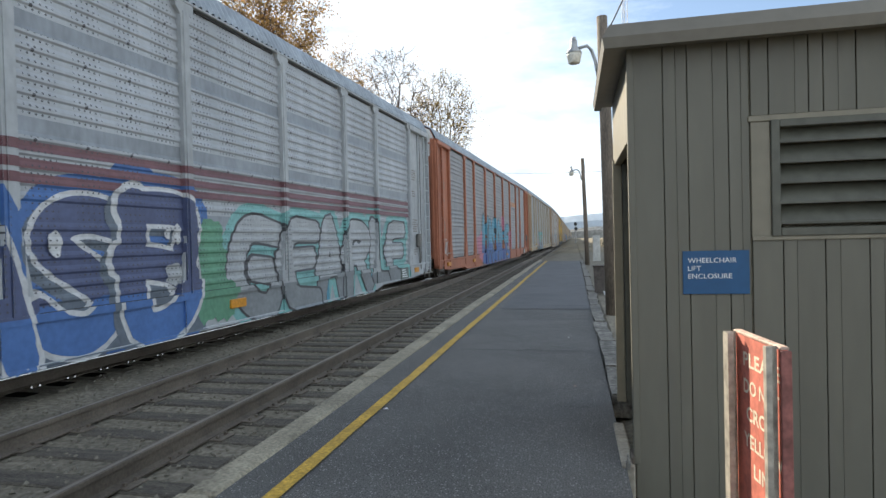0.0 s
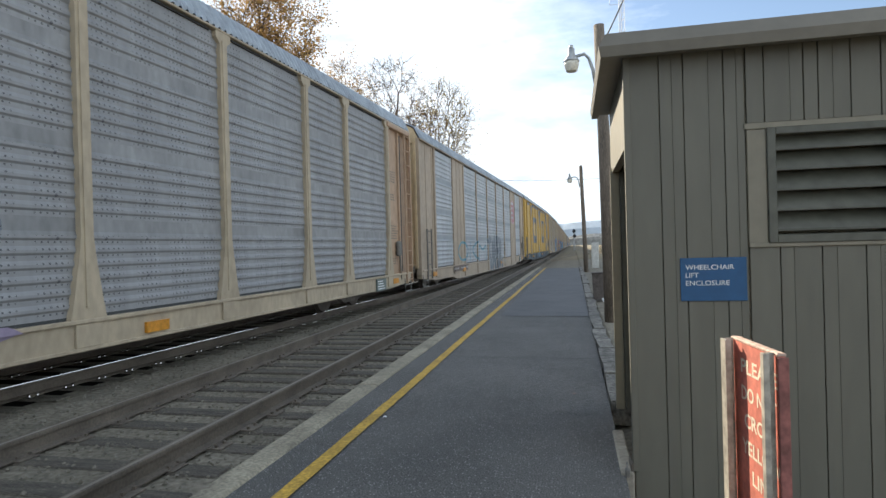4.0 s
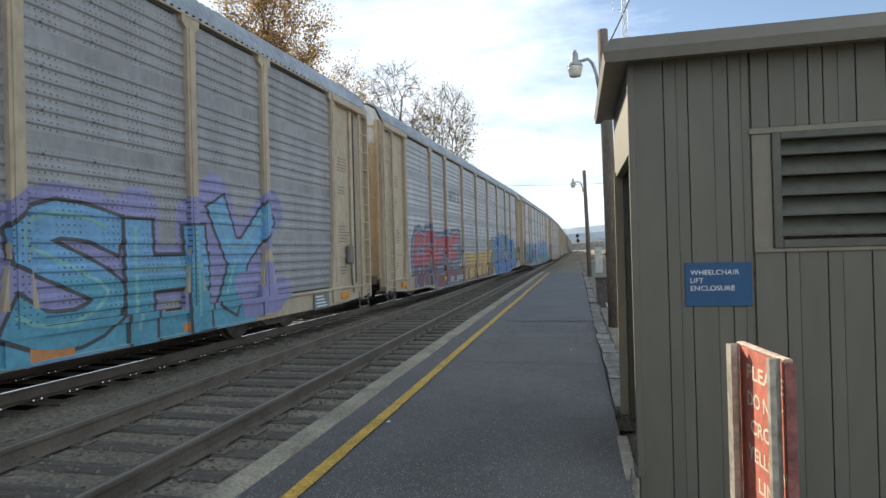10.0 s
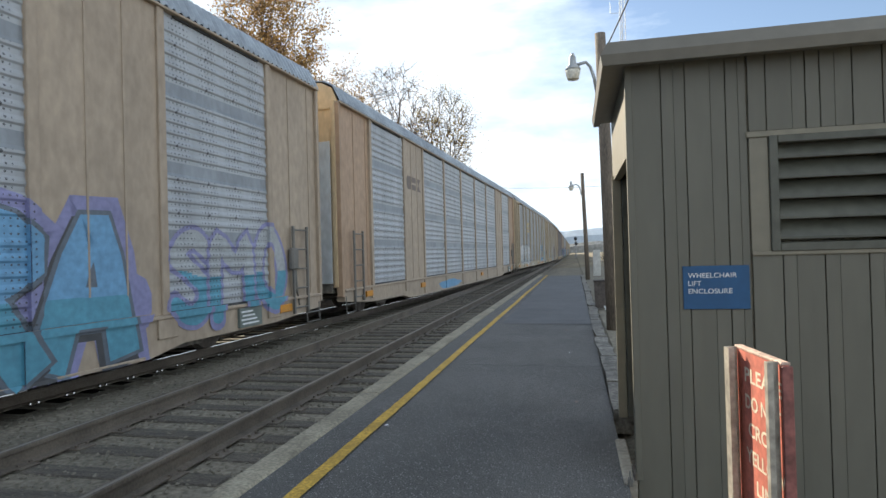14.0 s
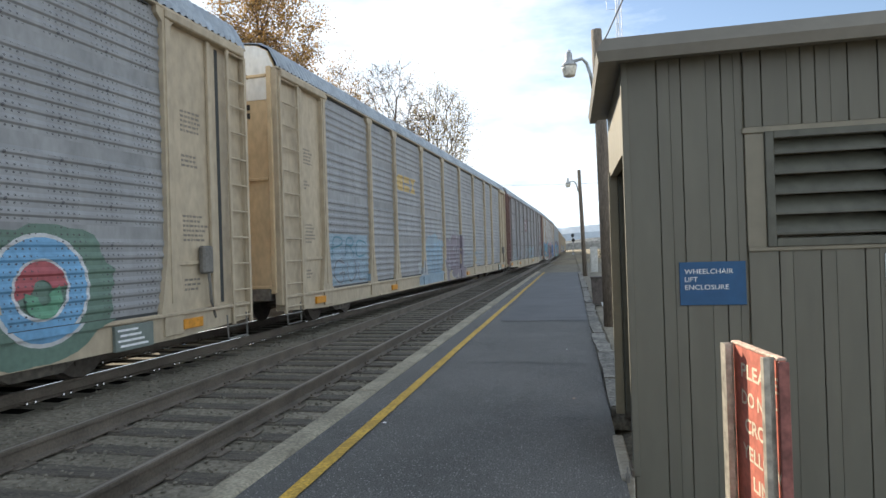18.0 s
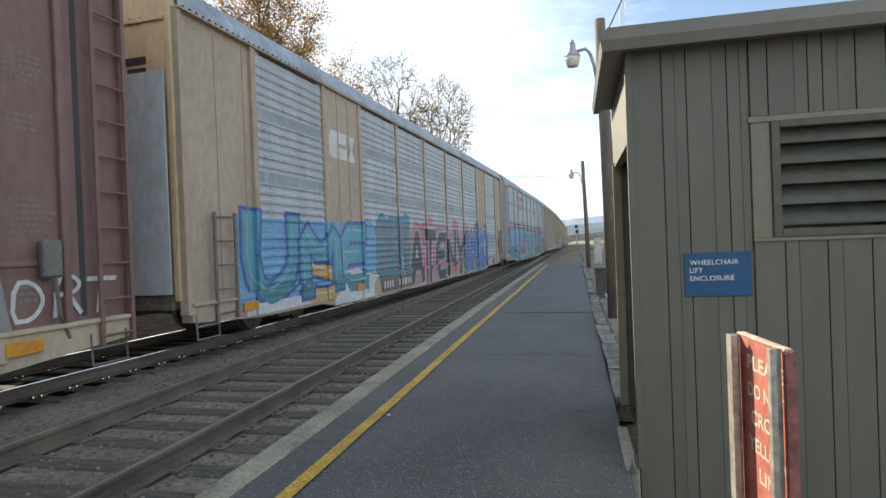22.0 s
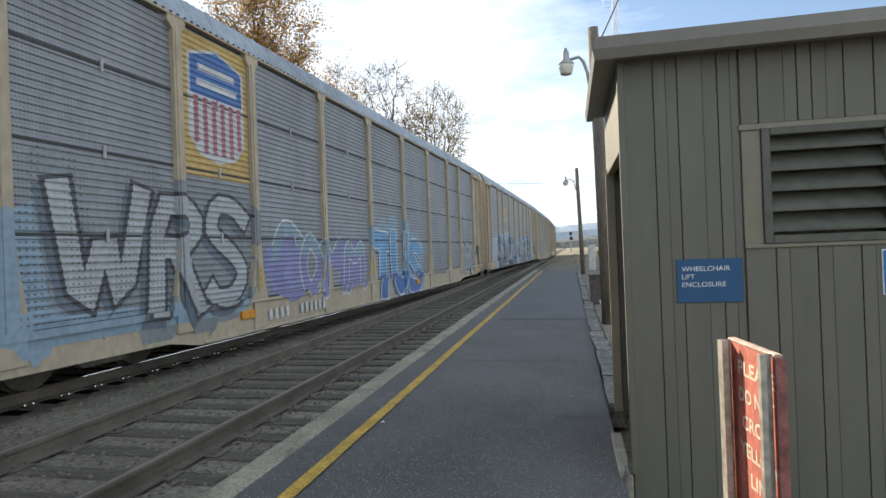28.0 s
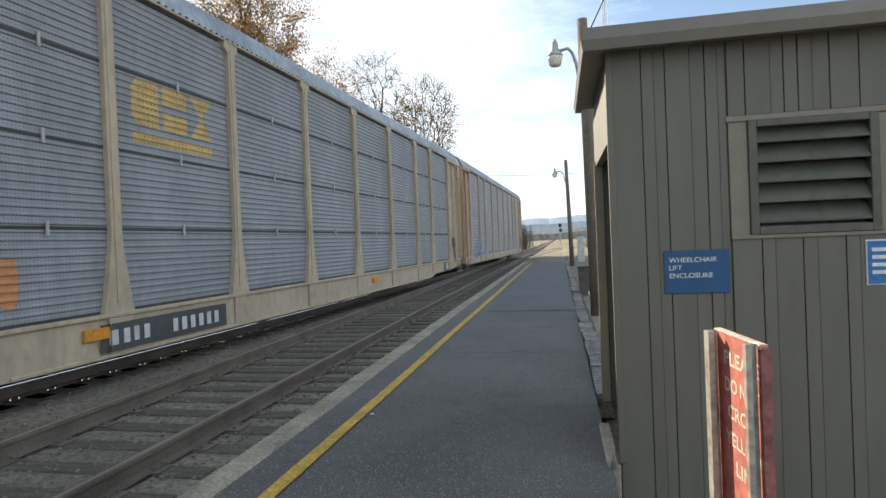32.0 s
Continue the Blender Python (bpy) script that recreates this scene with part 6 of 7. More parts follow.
def brush(base, w, h, seed):
    rng = random.Random(seed)
    g = Geo()
    for a in range(150):
        p = Vector((rng.gauss(0, w), rng.gauss(0, w * 2), -0.2))
        q = p + Vector((rng.gauss(0, .6), rng.gauss(0, .6), h * rng.uniform(0.4, 1)))
        m = p.lerp(q, 0.5) + Vector((rng.gauss(0, .25), rng.gauss(0, .25), 0))
        g.tube([p, m, q], [.04, .025, .008], 3, cap=False)
        for b in range(5):
            s = m.lerp(q, rng.random())
            g.tube([s, s + Vector((rng.gauss(0, .5), rng.gauss(0, .5), rng.uniform(0.1, .8)))], [.015, .006], 3, cap=False)
    thing("bush", g.mesh("bush", M_BUSH), "leafless grey-brown brush beside the track", "bush", m=pose(*base), group="brush along the line")


for a, (bx, by, bh) in enumerate(((-8.4, 84, 5.5), (-8.2, 96, 5.0), (-8.0, 110, 4.6), (-9.5, 128, 5.5), (-9.0, 150, 6.0), (5.5, 84, 1.6), (8.5, 110, 2.4))):
    brush((bx, by, -0.3), 1.2, bh, 40 + a)
def panel_mesh(kind, w):
    g = Geo()
    pr = PROFILE[kind]
    a, b = -w / 2 + 0.05, w / 2 - 0.05
    v, f, k = [], [], []
    for z, x in pr:
        v += [(x, a, z), (x, b, z)]
    for i in range(len(pr) - 1):
        f.append((2 * i, 2 * i + 1, 2 * i + 3, 2 * i + 2))
        k.append(1 if abs(pr[i][1] - X_SIDE - 0.004) < 1e-6 or abs(pr[i + 1][1] - X_SIDE - 0.004) < 1e-6 else 0)
    g.add(v, f)
    g.i = k
    return g.mesh("panel", [M_GALV, M_GALV])


# folded edge of a sheet, open slots above, below and between the sheets, and the clips of the slots
EDGE_STRIP = Geo().bev(X_SIDE - .03, X_SIDE + .04, -.02, .02, Z_LOW, Z_EAVE, .005).mesh("edge_strip", [M_GALV])
CLIP = Geo().bev(X_SIDE + .02, X_SIDE + .05, -.02, .02, -.09, .09, .006).mesh("clip", [M_CLIP])
SEAMS, PANELS = {}, {}
for ww in (2.85, 2.05, 2.88):
    a_, b_ = -ww / 2 + 0.05, ww / 2 - 0.05
    SEAMS[ww] = [Geo().box(X_SIDE - .02, X_SIDE + .006, a_, b_, Z_LOW - .04, Z_LOW).mesh("seam", [M_SEAM]),
                 Geo().box(X_SIDE - .02, X_SIDE + .036, a_ + .25, b_ - .25, Z_EAVE - .035, Z_EAVE).mesh("seam", [M_SEAM]),
                 Geo().box(X_SIDE - .02, X_SIDE + .014, a_, b_, -.022, .022).mesh("seam", [M_SEAM])]
    for kk in ("T", "C", "F"):
        PANELS[kk, ww] = panel_mesh(kk, ww)


def post_mesh(flared):
    g = Geo()
    if flared:
        h = 0.095
        poly = [(-.27, Z_LOW - .05), (.27, Z_LOW - .05), (.22, Z_LOW + .18), (.12, 1.62), (h, 1.85), (h, 5.14), (.2, 5.24), (.2, 5.36), (-.2, 5.36), (-.2, 5.24), (-h, 5.14), (-h, 1.85), (-.12, 1.62), (-.22, Z_LOW + .18)]
        g.prism(poly, X_SIDE - .05, X_SIDE + .085, axis="x")
        g.box(X_SIDE + .085, X_SIDE + .10, -.05, .05, Z_LOW + .1, 5.2)
    else:
        g.bev(X_SIDE - .05, X_SIDE + .06, -.075, .075, Z_LOW - .04, 5.36, .01)
    return g.mesh("post", [M_GALV])


POSTS = {True: post_mesh(True), False: post_mesh(False)}


def roof_mesh():
    """Ribbed roof sheets: eaves, steep shoulder, low crown; ribs run across the car."""
    prof = [(1.63, 5.37), (1.62, 5.44), (1.45, 5.76), (1.22, 5.88), (0.6, 5.96), (0, 5.98), (-0.6, 5.96), (-1.22, 5.88), (-1.45, 5.76), (-1.62, 5.44), (-1.63, 5.37)]
    v, f, n = [], [], len(prof)
    y, a = -14.12, 0
    ys = []
    while y < 14.12:
        ys.append((y, 0.0 if a % 4 in (0, 1) else 0.036))
        y += 0.03 if a % 2 == 0 else 0.05
        a += 1
    ys.append((14.12, 0.0))
    for y, d in ys:
        v += [(x + (d * 0.6 if x > 0 else -d * 0.6), y, z + d) for x, z in prof]
    for a in range(len(ys) - 1):
        f += [(a * n + b, a * n + b + 1, (a + 1) * n + b + 1, (a + 1) * n + b) for b in range(n - 1)]
    return mesh_of("roof", v, f, [M_ROOFING])


ROOF = roof_mesh()


def eave_mesh():
    g = Geo()
    for s in (1, -1):
        a, b = sorted((s * 1.45, s * 1.645))
        g.bev(a, b, -14.12, 14.12, 5.345, 5.385, .008)
    return g.mesh("eave_rail", [M_GALV])


EAVE = eave_mesh()


def sill_mesh(low):
    g = Geo()
    poly = [(-14.02, .50), (-12.2, max(.36, low)), (-9.6, max(.34, low)), (-8.9, low), (8.9, low), (9.6, max(.34, low)), (12.2, max(.36, low)), (14.02, .50), (14.02, .80), (-14.02, .80)]
    g.prism(poly, 1.40, 1.60, axis="x")
    g.bev(1.38, 1.645, -14.02, 14.02, .745, .80, .01)
    g.bev(1.40, 1.63, -8.8, 8.8, low, low + .05, .008)
    for y in EDGES:
        g.bev(1.60, 1.635, y - .2, y + .2, low + .05 if abs(y) < 8.8 else .46, .745, .008)
    return g.mesh("sill", [M_GALV])


SILL, SILL_SHALLOW = sill_mesh(Z_SILL), sill_mesh(0.40)


def under_mesh():
    g = Geo()
    g.box(-1.40, 1.40, -13.92, 13.92, .80, .86)
    g.box(-.2, .2, -13.92, 13.92, .56, .80).box(-1.6, -1.4, -13.92, 13.92, .68, .86)
    for y in (-7.5, -4.5, 4.5, 7.5):
        g.box(-1.38, 1.38, y - .1, y + .1, .66, .80)
    g.box(-.9, .2, -1.2, 1.4, .55, .80).tube([(.6, -4, .62), (.6, -2, .62)], .16, 10)
    return g.mesh("underframe", [M_UNDER])


UNDER = under_mesh()


def far_wall_mesh():
    return Geo().box(-1.56, -1.50, -14.02, 14.02, .84, 5.35).mesh("far_side", [M_GALV])


FAR = far_wall_mesh()


def zone_meshes(s, kind):
    """Plain plate that closes the side at the end of the car, with its corner post, ribs and header."""
    a, b = (-14.07, -12.0) if s < 0 else (12.0, 14.07)
    e = a if s < 0 else b
    out = [Geo().box(X_SIDE - .06, X_SIDE - .01, a, b, .80, 5.345).mesh("end_plate", [M_GALV]),
           ("corner_post", Geo().bev(X_SIDE - .10, X_SIDE + .06, e - .05, e + .05, .62, 5.345, .01).mesh("corner_post", [M_GALV]))]
    if kind != "C":
        m = a + .95 if s < 0 else b - .95
        out.append(("rib", Geo().bev(X_SIDE - .01, X_SIDE + .05, m - .05, m + .05, .80, 5.2, .01).mesh("rib", [M_GALV])))
        out.append(("header", Geo().bev(X_SIDE - .06, X_SIDE + .13, a + .05, b - .05, 5.2, 5.345, .02).mesh("header", [M_GALV])))
        inner = b if s < 0 else a
        out.append(("rib", Geo().bev(X_SIDE - .01, X_SIDE + .02, min(m, inner) + .06, max(m, inner) - .12, 1.5, 1.56, .006).mesh("rib", [M_GALV])))
    else:
        for q in (a + .9, a + 1.7):
            out.append(("joint_strip", Geo().box(X_SIDE - .01, X_SIDE + .004, q - .012, q + .012, .84, 5.3).mesh("joint_strip", [M_GALV])))
    return out


ZONES = {(s, k): zone_meshes(s, k) for s in (-1, 1) for k in ("T", "C")}


def ladder_mesh(s, full):
    g = Geo()
    y0 = (-14.04 if s < 0 else 13.55) if full else (-13.45 if s < 0 else 12.85)
    y1 = y0 + ((.72 if s < 0 else .5) if full else .56)
    z0, z1 = (.45, 5.2) if full else (.45, 2.25)
    for y in (y0, y1):
        g.bev(X_SIDE + .06, X_SIDE + .11, y - .03, y + .03, z0, z1, .008)
    z = z0 + .12
    while z < z1:
        g.tube([(X_SIDE + .085, y0, z), (X_SIDE + .085, y1, z)], .018, 6)
        z += .46 if full else .40
    return g.mesh("ladder", [M_RUNG])


LADDERS = {(s, b): ladder_mesh(s, b) for s in (-1, 1) for b in (True, False)}


def end_mesh(s):
    g = Geo()
    y0, y1 = (-14.10, -14.02) if s < 0 else (14.02, 14.10)
    prof = [(-1.52, .84), (1.52, .84), (1.55, 5.42), (1.42, 5.72), (1.18, 5.85), (0.5, 5.94), (-.5, 5.94), (-1.18, 5.85), (-1.42, 5.72), (-1.55, 5.42)]
    g.prism(prof, y0, y1, axis="y")
    return g.mesh("end_door", [M_GALV])


def end_bars(s):
    """Rails, centre seam and hinge posts that stand proud of the end doors."""
    f0, f1 = (-14.14, -14.10) if s < 0 else (14.10, 14.14)
    out = [("door_rail", Geo().bev(-1.38, 1.38, f0, f1, z, z + .06, .008)) for z in (.95, 3.12, 5.2)]
    out.append(("door_seam", Geo().bev(-.03, .03, f0 - .01, f1 + .01, 1.02, 5.19, .008)))
    out += [("hinge_post", Geo().bev(x - .05, x + .05, f0 - .02, f1 + .02, .86, 5.4, .01)) for x in (-1.45, 1.45)]
    out += [("lock_rod", Geo().tube([(x, s * 14.17, 1.0), (x, s * 14.17, 5.1)], .02, 6)) for x in (-.25, .25)]
    return [(n, g.mesh(n, [M_GALV])) for n, g in out]


ENDS = {s: end_mesh(s) for s in (-1, 1)}
END_BARS = {s: end_bars(s) for s in (-1, 1)}
LOWPLATE = {s: Geo().bev(.15, 1.38, (-14.20 if s < 0 else 14.18), (-14.18 if s < 0 else 14.20), .95, 4.4, .006).mesh("door_plate", [M_GALV]) for s in (-1, 1)}


def truck_mesh():
    g = Geo()
    for s in (1, -1):
        a, b = sorted((s * .98, s * 1.10))
        g.prism([(-1.25, .36), (-1.25, .52), (-.6, .66), (.6, .66), (1.25, .52), (1.25, .36), (.55, .30), (.35, .18), (-.35, .18), (-.55, .30)], a, b, axis="x")
        for y in (-.9, .9):
            g.tube([(s * 1.08, y, .42), (s * 1.20, y, .42)], [.11, .09], 10)
        for y in (-.2, 0, .2):
            g.tube([(s * 1.04, y, .24), (s * 1.04, y, .60)], .075, 8)
    g.box(-1.0, 1.0, -.25, .25, .35, .60)
    return g.mesh("truck", [M_UNDER])


TRUCK = truck_mesh()


def wheel_mesh():
    g = Geo().tube([(-1.05, 0, 0), (1.05, 0, 0)], .075, 8)
    for s in (1, -1):
        x = s * .75
        g.tube([(x - s * .07, 0, 0), (x - s * .069, 0, 0), (x - s * .05, 0, 0), (x - s * .045, 0, 0), (x + s * .06, 0, 0), (x + s * .062, 0, 0)], [.445, .45, .45, .42, .415, .33], 22)
        g.tube([(x + s * .055, 0, 0), (x + s * .09, 0, 0)], [.14, .12], 12)
        for a in range(6):
            t = a * math.pi / 3
            g.box(x + s * .05, x + s * .07, .22 * math.cos(t) - .03, .22 * math.cos(t) + .03, .22 * math.sin(t) - .03, .22 * math.sin(t) + .03)
    return g.mesh("wheelset", [M_WHEEL])


WHEELS = wheel_mesh()


def coupler_mesh(s):
    g = Geo()
    a, b = sorted((s * 13.82, s * 14.5))
    g.bev(-.1, .1, a, b, .80, .98, .02)
    a, b = sorted((s * 14.38, s * 14.60))
    g.bev(-.17 + s * .05, .13 + s * .05, a, b, .72, 1.04, .03)
    g.tube([(.35, s * 14.02, .7), (.32, s * 14.35, .45), (.2, s * 14.55, .4)], .03, 6)
    g.bev(-1.35, 1.35, *sorted((s * 13.95, s * 14.14)), .70, .95, .02)
    return g.mesh("coupler", [M_UNDER])


COUPLERS = {s: coupler_mesh(s) for s in (-1, 1)}


def dress(ob, *mats):
    """Gives this one object its own paints on a shared mesh."""
    for a, m in enumerate(mats):
        ob.material_slots[a].link = "OBJECT"
        ob.material_slots[a].material = m
    return ob


def paint(name, color, rough=0.6, dark=0.82, patch=0.8):
    return mat(name, color, rough, dark=dark, grain=9, patch=patch, bump=0.05, stretch=(1, 1, 0.5), vary=0.08)


SHEET = dotted(dotted(mat("perforated_sheet", (0.425, 0.445, 0.465), 0.5, metal=0.12, dark=0.80, grain=6, patch=0.6, bump=0.04, stretch=(1, 1.6, 0.5), vary=0.05), 0.084, 0.086, 0.0145, 0.6, 0.672, 0.62), 0.72, 0.516, 0.024, 0.9, 1.0, 2.0)
SHEET_WARM = dotted(dotted(mat("dusty_perforated_sheet", (0.305, 0.308, 0.312), 0.55, metal=0.1, dark=0.80, grain=6, patch=0.6, bump=0.04, stretch=(1, 1.6, 0.5), vary=0.06), 0.084, 0.086, 0.0135, 0.7, 0.672, 0.62), 0.72, 0.516, 0.022, 1.1, 1.0, 2.0)
SHEET_DULL = dotted(mat("dull_mauve_sheet", (0.275, 0.262, 0.268), 0.55, metal=0.1, dark=0.75, grain=6, patch=0.7, bump=0.05, stretch=(1, 1.6, 0.5), vary=0.07), 0.049, 0.049, 0.009, 0.35, 1.0, 2.0)
SHEET_FINE = dotted(mat("fine_perforated_sheet", (0.28, 0.294, 0.308), 0.5, metal=0.12, dark=0.78, grain=6, patch=0.7, bump=0.05, stretch=(1, 1.4, 0.5), vary=0.06), 0.049, 0.049, 0.0085, 0.9, 1.0, 2.0)
SHEET_YEL = dotted(paint("yellow_sheet", (0.55, 0.345, 0.06)), 0.084, 0.086, 0.0125, 0.9, 0.672, 0.62)
BAND = mat("smooth_band", (0.28, 0.305, 0.33), 0.5, metal=0.12, dark=0.75, grain=7, patch=0.9, bump=0.04, stretch=(1, 1.4, 0.6), vary=0.08)
BAND_WARM = mat("dusty_band", (0.285, 0.288, 0.29), 0.55, metal=0.1, dark=0.7, grain=7, patch=0.9, bump=0.04, stretch=(1, 1.4, 0.6), vary=0.08)
P_BEIGE = paint("beige_paint", (0.45, 0.375, 0.265))
P_TAN = paint("faded_tan_paint", (0.41, 0.33, 0.245))
P_DOOR = paint("tan_door_paint", (0.60, 0.46, 0.28))
P_PLUM = paint("dull_plum_paint", (0.20, 0.115, 0.10))
P_BROWN = paint("rusty_brown_paint", (0.42, 0.29, 0.19))
P_ORANGE = paint("faded_orange_paint", (0.39, 0.145, 0.078))
P_GREY = paint("silver_grey_paint", (0.42, 0.44, 0.45))
P_DULL = paint("dull_grey_paint", (0.27, 0.25, 0.245))
P_YEL = paint("yellow_paint", (0.55, 0.345, 0.06))
P_SLATE = paint("slate_blue_paint", (0.10, 0.145, 0.20))
P_DEEP = paint("dark_slate_paint", (0.05, 0.068, 0.085))
P_PALE = paint("pale_blue_white_paint", (0.52, 0.56, 0.58))
P_WHITE = paint("white_paint", (0.66, 0.66, 0.64), dark=0.85)

# kind, sheet, band, posts and sill, end plates, end doors, lower end plate
CARS = [
    ("T", SHEET, BAND, P_GREY, P_GREY, P_GREY, None, "silver-grey covered car carrier with red stripes and blue graffiti"),
    ("T", SHEET_WARM, BAND_WARM, P_ORANGE, P_ORANGE, P_ORANGE, None, "covered car carrier with faded orange frame and cyan graffiti"),
    ("T", SHEET_WARM, BAND_WARM, P_BEIGE, P_BROWN, P_DOOR, None, "dusty beige covered car carrier with pale graffiti"),
    ("C", SHEET, BAND, P_TAN, P_TAN, P_DOOR, None, "tan covered car carrier with a pink emblem plate"),
    ("C", SHEET_YEL, P_YEL, P_YEL, P_YEL, P_DOOR, P_SLATE, "yellow covered car carrier with giant slate-blue lettering"),
    ("T", SHEET_WARM, BAND_WARM, P_BEIGE, P_BEIGE, P_DOOR, None, "beige-framed covered car carrier with white line drawings"),
    ("T", SHEET, BAND, P_TAN, P_BEIGE, P_DOOR, None, "covered car carrier with red and blue graffiti along its foot"),
    ("C", SHEET, BAND, P_TAN, P_TAN, P_DOOR, P_PALE, "tan covered car carrier with dark cyan graffiti"),
    ("C", SHEET, BAND, P_TAN, P_BROWN, P_DOOR, P_PALE, "plain tan covered car carrier with pale sheets"),
    ("T", SHEET_WARM, BAND_WARM, P_BEIGE, P_BEIGE, P_DOOR, None, "beige covered car carrier with white throw-up graffiti"),
    ("T", SHEET_WARM, BAND_WARM, P_BEIGE, P_BEIGE, P_DOOR, None, "beige covered car carrier with light blue and violet graffiti"),
    ("F", SHEET_DULL, BAND_WARM, P_DULL, P_PLUM, P_PLUM, None, "grey covered car carrier with maroon ends and an emblem board"),
    ("C", SHEET, BAND, P_TAN, P_TAN, P_DOOR, P_PALE, "tan covered car carrier with blue, black and white graffiti"),
    ("T", SHEET, BAND, P_GREY, P_GREY, P_GREY, None, "silver-grey covered car carrier with cyan and pink graffiti"),
    ("T", SHEET_WARM, BAND_WARM, P_TAN, P_TAN, P_DOOR, None, "tan covered car carrier with weathered sheets"),
    ("F", SHEET_FINE, BAND, P_BEIGE, P_BEIGE, P_DOOR, None, "beige-framed covered car carrier with a shield emblem and grey graffiti"),
    ("T", SHEET_WARM, BAND_WARM, P_BEIGE, P_BEIGE, P_DOOR, None, "beige-framed covered car carrier with blue and white graffiti"),
    ("F", SHEET_FINE, BAND, P_BEIGE, P_BEIGE, P_DOOR, None, "clean beige-framed covered car carrier with yellow emblem letters"),
    ("T", SHEET_WARM, BAND_WARM, P_BEIGE, P_BROWN, P_DOOR, None, "last covered car carrier of the train, tan with blue graffiti"),
]


END_CAP = {s: Geo().prism([(-1.5, 4.75), (1.5, 4.75), (1.53, 5.42), (1.40, 5.72), (1.16, 5.84), (0.5, 5.92), (-.5, 5.92), (-1.16, 5.84), (-1.40, 5.72), (-1.53, 5.42)], *sorted((s * 14.101, s * 14.112)), axis="y").mesh("end_cap", [P_WHITE]) for s in (-1, 1)}
DOOR_GAP = {s: Geo().box(X_SIDE - .012, X_SIDE - .004, *sorted((s * 13.33, s * 13.41)), .85, 5.15).mesh("door_gap", [M_SEAM]) for s in (-1, 1)}


def stencil_mesh(s):
    g, rng = Geo(), random.Random(5 + s)
    a = 12.35 if s > 0 else -13.2
    for z0, n, w in ((3.9, 5, .5), (3.2, 3, .32), (2.25, 6, .55), (1.25, 3, .4)):
        for r in range(n):
            y = a + .1
            while y < a + .1 + w * rng.uniform(.7, 1):
                l = rng.uniform(.03, .09)
                g.box(X_SIDE - .011, X_SIDE - .007, y, y + l, z0 - r * .075, z0 - r * .075 + .035)
                y += l + .025
    return g.mesh("stencil", [P_STENCIL])


def grab_mesh(s):
    """Steps and a bent grab rail under the corner of the car, and the brake gear behind it."""
    g = Geo()
    y0, y1 = sorted((s * 13.4, s * 13.95))
    g.tube([(1.6, y0, .62), (1.62, y0, .22), (1.62, y1, .22), (1.6, y1, .62)], .018, 6)
    g.tube([(1.62, y0, .42), (1.62, y1, .42)], .016, 6)
    if s > 0:
        g.bev(1.56, 1.68, 12.75, 13.0, 1.35, 1.80, .03).tube([(1.64, 12.9, 1.4), (1.64, 12.95, .9), (1.6, 13.1, .62)], .025, 6)
    return g.mesh("grab_rail", [M_RUNG])


P_STENCIL = paint("faded_stencil", (0.20, 0.175, 0.14))
STENCIL = {s: stencil_mesh(s) for s in (-1, 1)}
GRABS = {s: grab_mesh(s) for s in (-1, 1)}
BOARD = Geo().bev(1.60, 1.653, -.34, .34, -.17, .17, .004).mesh("data_board", [paint("grey_green_board", (0.16, 0.19, 0.17))])
BOARD_BARS = Geo()
for r in range(4):
    BOARD_BARS.box(1.653, 1.655, -.30 + (r % 2) * .04, .05 + .06 * r, .09 - r * .07, .12 - r * .07)
BOARD_BARS = BOARD_BARS.mesh("board_marks", [M_WHITE])


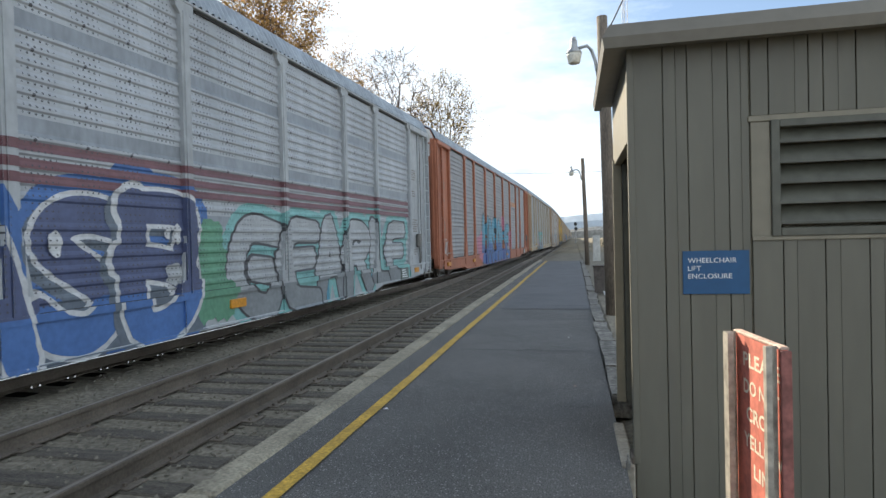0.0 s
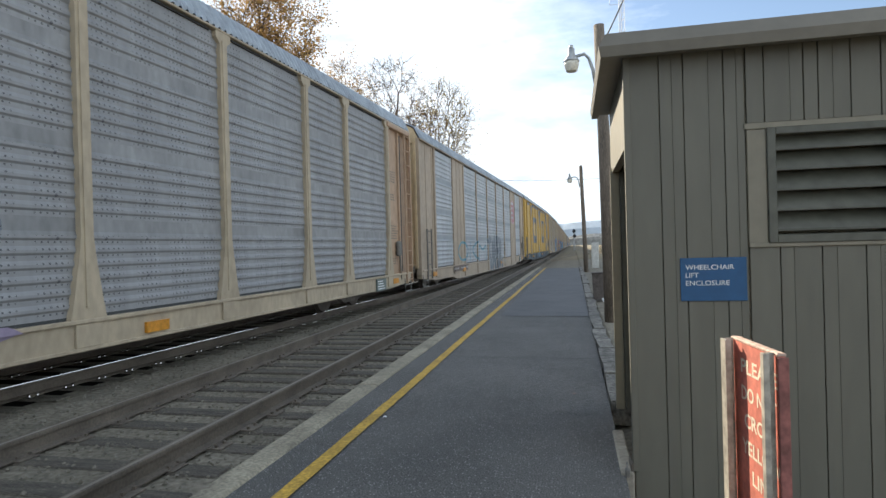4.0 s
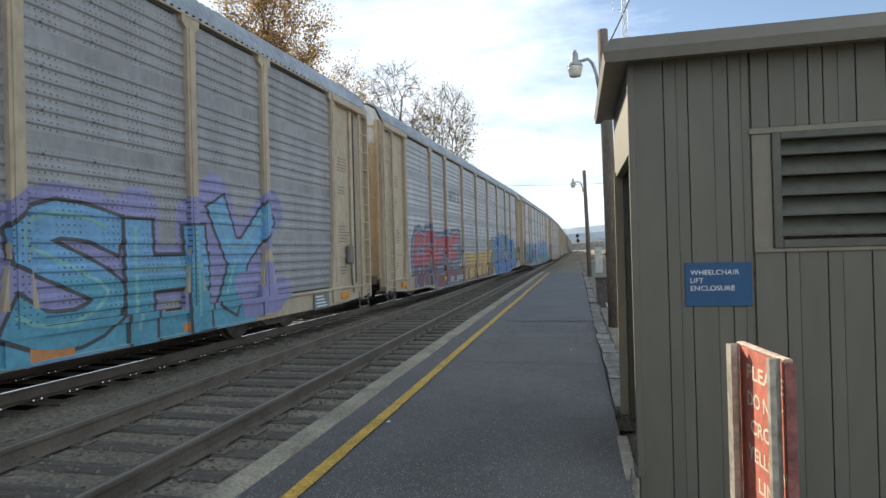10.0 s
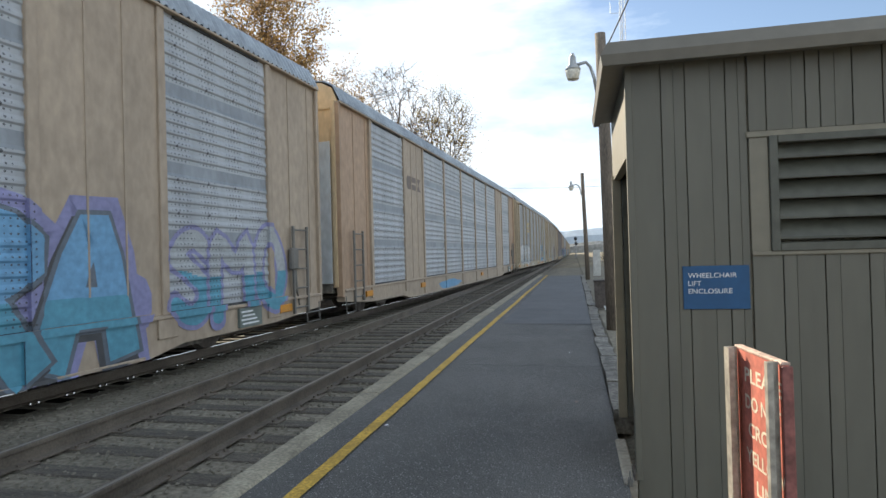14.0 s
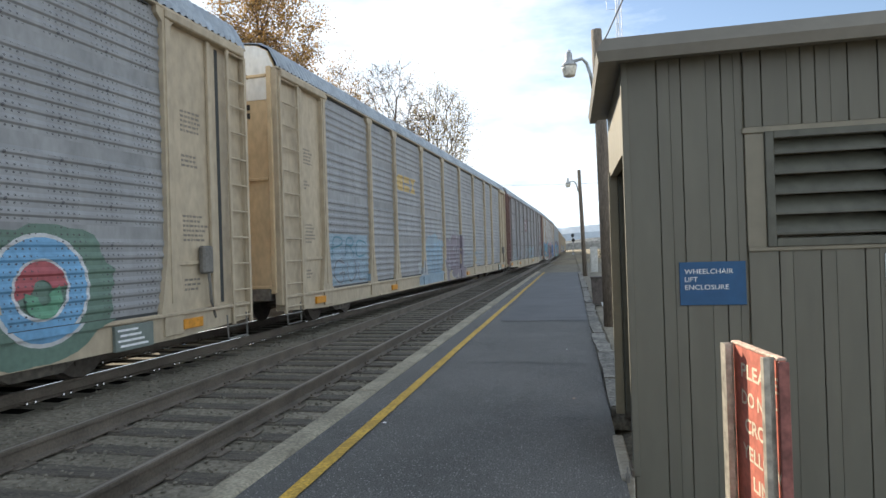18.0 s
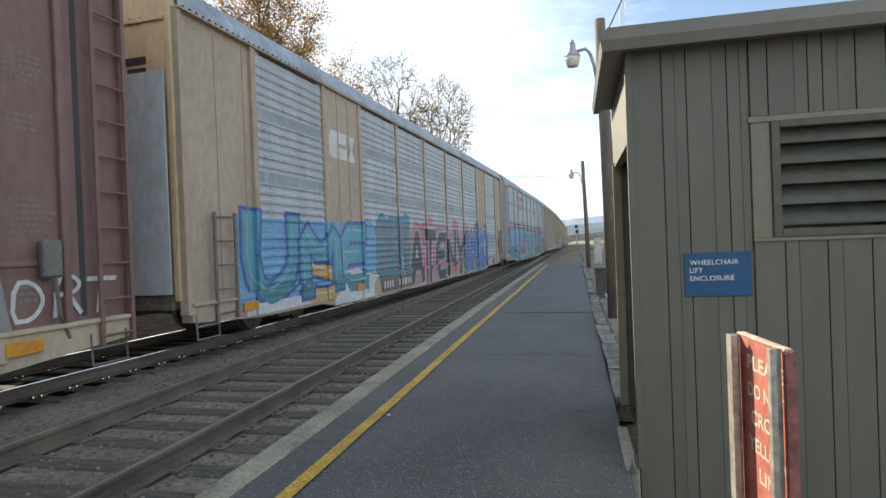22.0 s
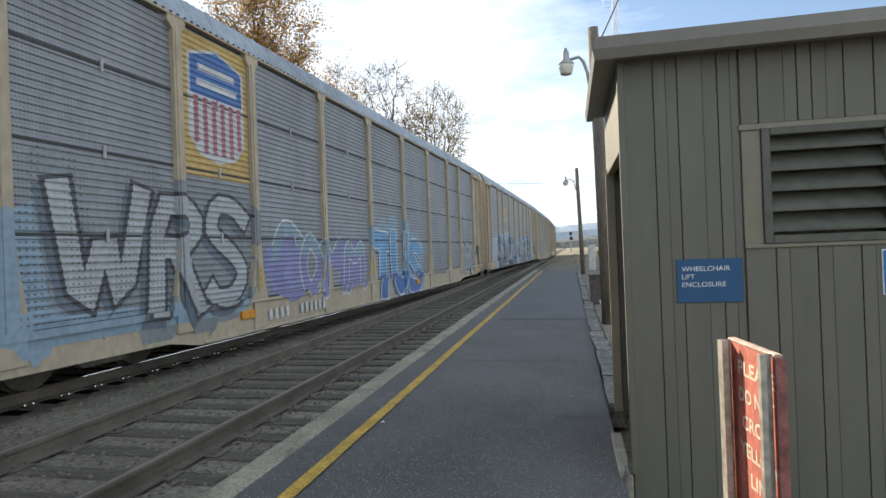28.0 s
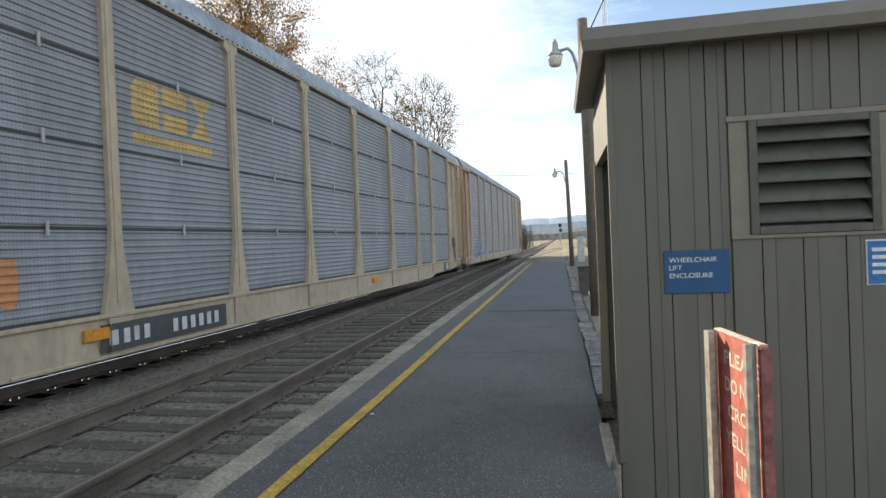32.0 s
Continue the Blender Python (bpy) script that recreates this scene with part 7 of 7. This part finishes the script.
def build_car(k):
    kind, sheet, band, posts, plates, doors, low, label = CARS[k]
    car = empty("rail_car", pose(0, 0, 0), label, "rail car", group="covered car carriers of the freight train")
    for a in range(9):
        y0, y1 = EDGES[a], EDGES[a + 1]
        w = round(y1 - y0, 2)
        if kind == "C" and a in (1, 7):
            g = Geo().box(X_SIDE - .04, X_SIDE + .02, y0 + .06, y1 - .06, Z_LOW - .04, Z_EAVE)
            pl = part("plate", g.mesh("plate", posts), car)
            for q in (0.36, 0.66):
                part("joint_strip", Geo().box(X_SIDE + .02, X_SIDE + .032, y0 + w * q - .015, y0 + w * q + .015, Z_LOW, Z_EAVE).mesh("joint_strip", posts), pl)
            continue
        p = part("panel", PANELS[kind, w], car, m=pose(0, (y0 + y1) / 2, 0))
        dress(p, sheet, band)
        for y in (-w / 2 + .041, w / 2 - .041):
            dress(part("edge_strip", EDGE_STRIP, p, m=pose(0, y, 0)), band)
        part("seam", SEAMS[w][0], p)
        part("seam", SEAMS[w][1], p)
        for z in BANDS if kind == "F" else ():
            part("seam", SEAMS[w][2], p, m=pose(0, 0, z))
            for y in (-w / 2 + .07, 0, w / 2 - .07):
                part("clip", CLIP, p, m=pose(0, y, z))
    for y in EDGES:
        dress(part("post", POSTS[kind != "C"], car, m=pose(0, y, 0)), posts)
    dress(part("sill", SILL_SHALLOW if k in SHALLOW else SILL, car), P_DEEP if k == 4 else P_BEIGE if k == 11 else posts)
    dress(part("eave_rail", EAVE, car), posts if kind != "T" or k not in (0, 13) else P_GREY)
    part("roof", ROOF, car)
    part("underframe", UNDER, car)
    dress(part("far_side", FAR, car), band)
    zk = "C" if kind == "C" else "T"
    for s in (-1, 1):
        ep = dress(part("end_plate", ZONES[s, zk][0], car), plates)
        for nm, me in ZONES[s, zk][1:]:
            dress(part(nm, me, ep), plates)
        dress(part("ladder", LADDERS[s, kind != "C"], car), plates if kind != "C" else M_RUNG)
        e = dress(part("end_door", ENDS[s], car), doors)
        for nm, me in END_BARS[s]:
            dress(part(nm, me, e), doors)
        if kind != "C" and k != 11:
            part("end_cap", END_CAP[s], e, "dirty white upper end")
        if kind != "C":
            if s > 0:
                part("door_gap", DOOR_GAP[s], ep)
            part("stencil", STENCIL[s], ep, "rows of small dark stencilled marks")["kind"] = "stuff"
        if low:
            dress(part("door_plate", LOWPLATE[s], e), low)
        part("coupler", COUPLERS[s], car)
        part("grab_rail", GRABS[s], car)
        part("truck", TRUCK, car, m=pose(0, s * 10.3, 0))
    wheels = [part("wheelset", WHEELS, car, m=pose(0, y, 0.42)) for y in (-11.2, -9.4, 9.4, 11.2)]
    for y in (-12.5, -7.6, 2.6, 12.5):
        part("reflector", REFLECTOR, car, m=pose(0, y, 0.6 if abs(y) > 9 else 0.56))
    b = part("data_board", BOARD, car, "small grey-green data board", m=pose(0, 11.3, 0.56))
    part("board_mark", BOARD_BARS, b)
    return car, wheels


REFLECTOR = Geo().bev(1.60, 1.652, -.22, .22, -.075, .075, .004).mesh("reflector", M_AMBER)
TRAIN = [build_car(k) for k in range(19)]

for k, name, me, label in PAINTED:
    part(name, me, TRAIN[k][0], label)
for k in (5, 6, 9, 10, 12, 13, 14, 16, 17):
    part("notice_text", flat_text("HEIGHT CAR", 0.11, M_BLACK), TRAIN[k][0], m=pose(0.10, -14.118, 5.18))
    for a in range(2):
        part("notice_bar", Geo().box(.45 + .2 * a, 1.0, -14.118, -14.113, 4.56 - a * .17, 4.67 - a * .17).mesh("notice_bar", M_BLACK), TRAIN[k][0])
for k in (7, 8):
    for a, txt in enumerate(("HEIGHT", "CAR")):
        part("notice_text", flat_text(txt, 0.14, M_BLACK), TRAIN[k][0], m=pose(0.35, -14.21, 5.15 - a * .22))


# ---------------------------------------------------------------- motion of the train
def motions():
    for k, (car, wheels) in enumerate(TRAIN):
        rows = []
        for a in range(65):
            t = a * 0.5
            y = car_y(k, t)
            xf, xr = t2_x(y - 10.3), t2_x(y + 10.3)
            rows.append((t, pose((xf + xr) / 2, y, RAIL_TOP, 0, 0, -math.degrees(math.atan2(xr - xf, 20.6)))))
        walk(car, rows)
        t0 = max(0.0, (C_0 + LENGTH * k - 40) / SPEED)
        t1 = min(32.0, (C_0 + LENGTH * k + 16) / SPEED)
        n0, n1 = int(t0 * FPS), int(math.ceil(t1 * FPS))
        for w in wheels if n1 > n0 else ():
            y = w.location.y
            spin = [(n / FPS, pose(0, y, 0.42, math.degrees(SPEED * n / FPS / 0.42) % 360)) for n in range(n0, n1 + 1)]
            if n0 > 0:
                spin.insert(0, (0.0, spin[0][1]))
            if n1 < 32 * FPS:
                spin.append((32.0, spin[-1][1]))
            walk(w, spin)


motions()
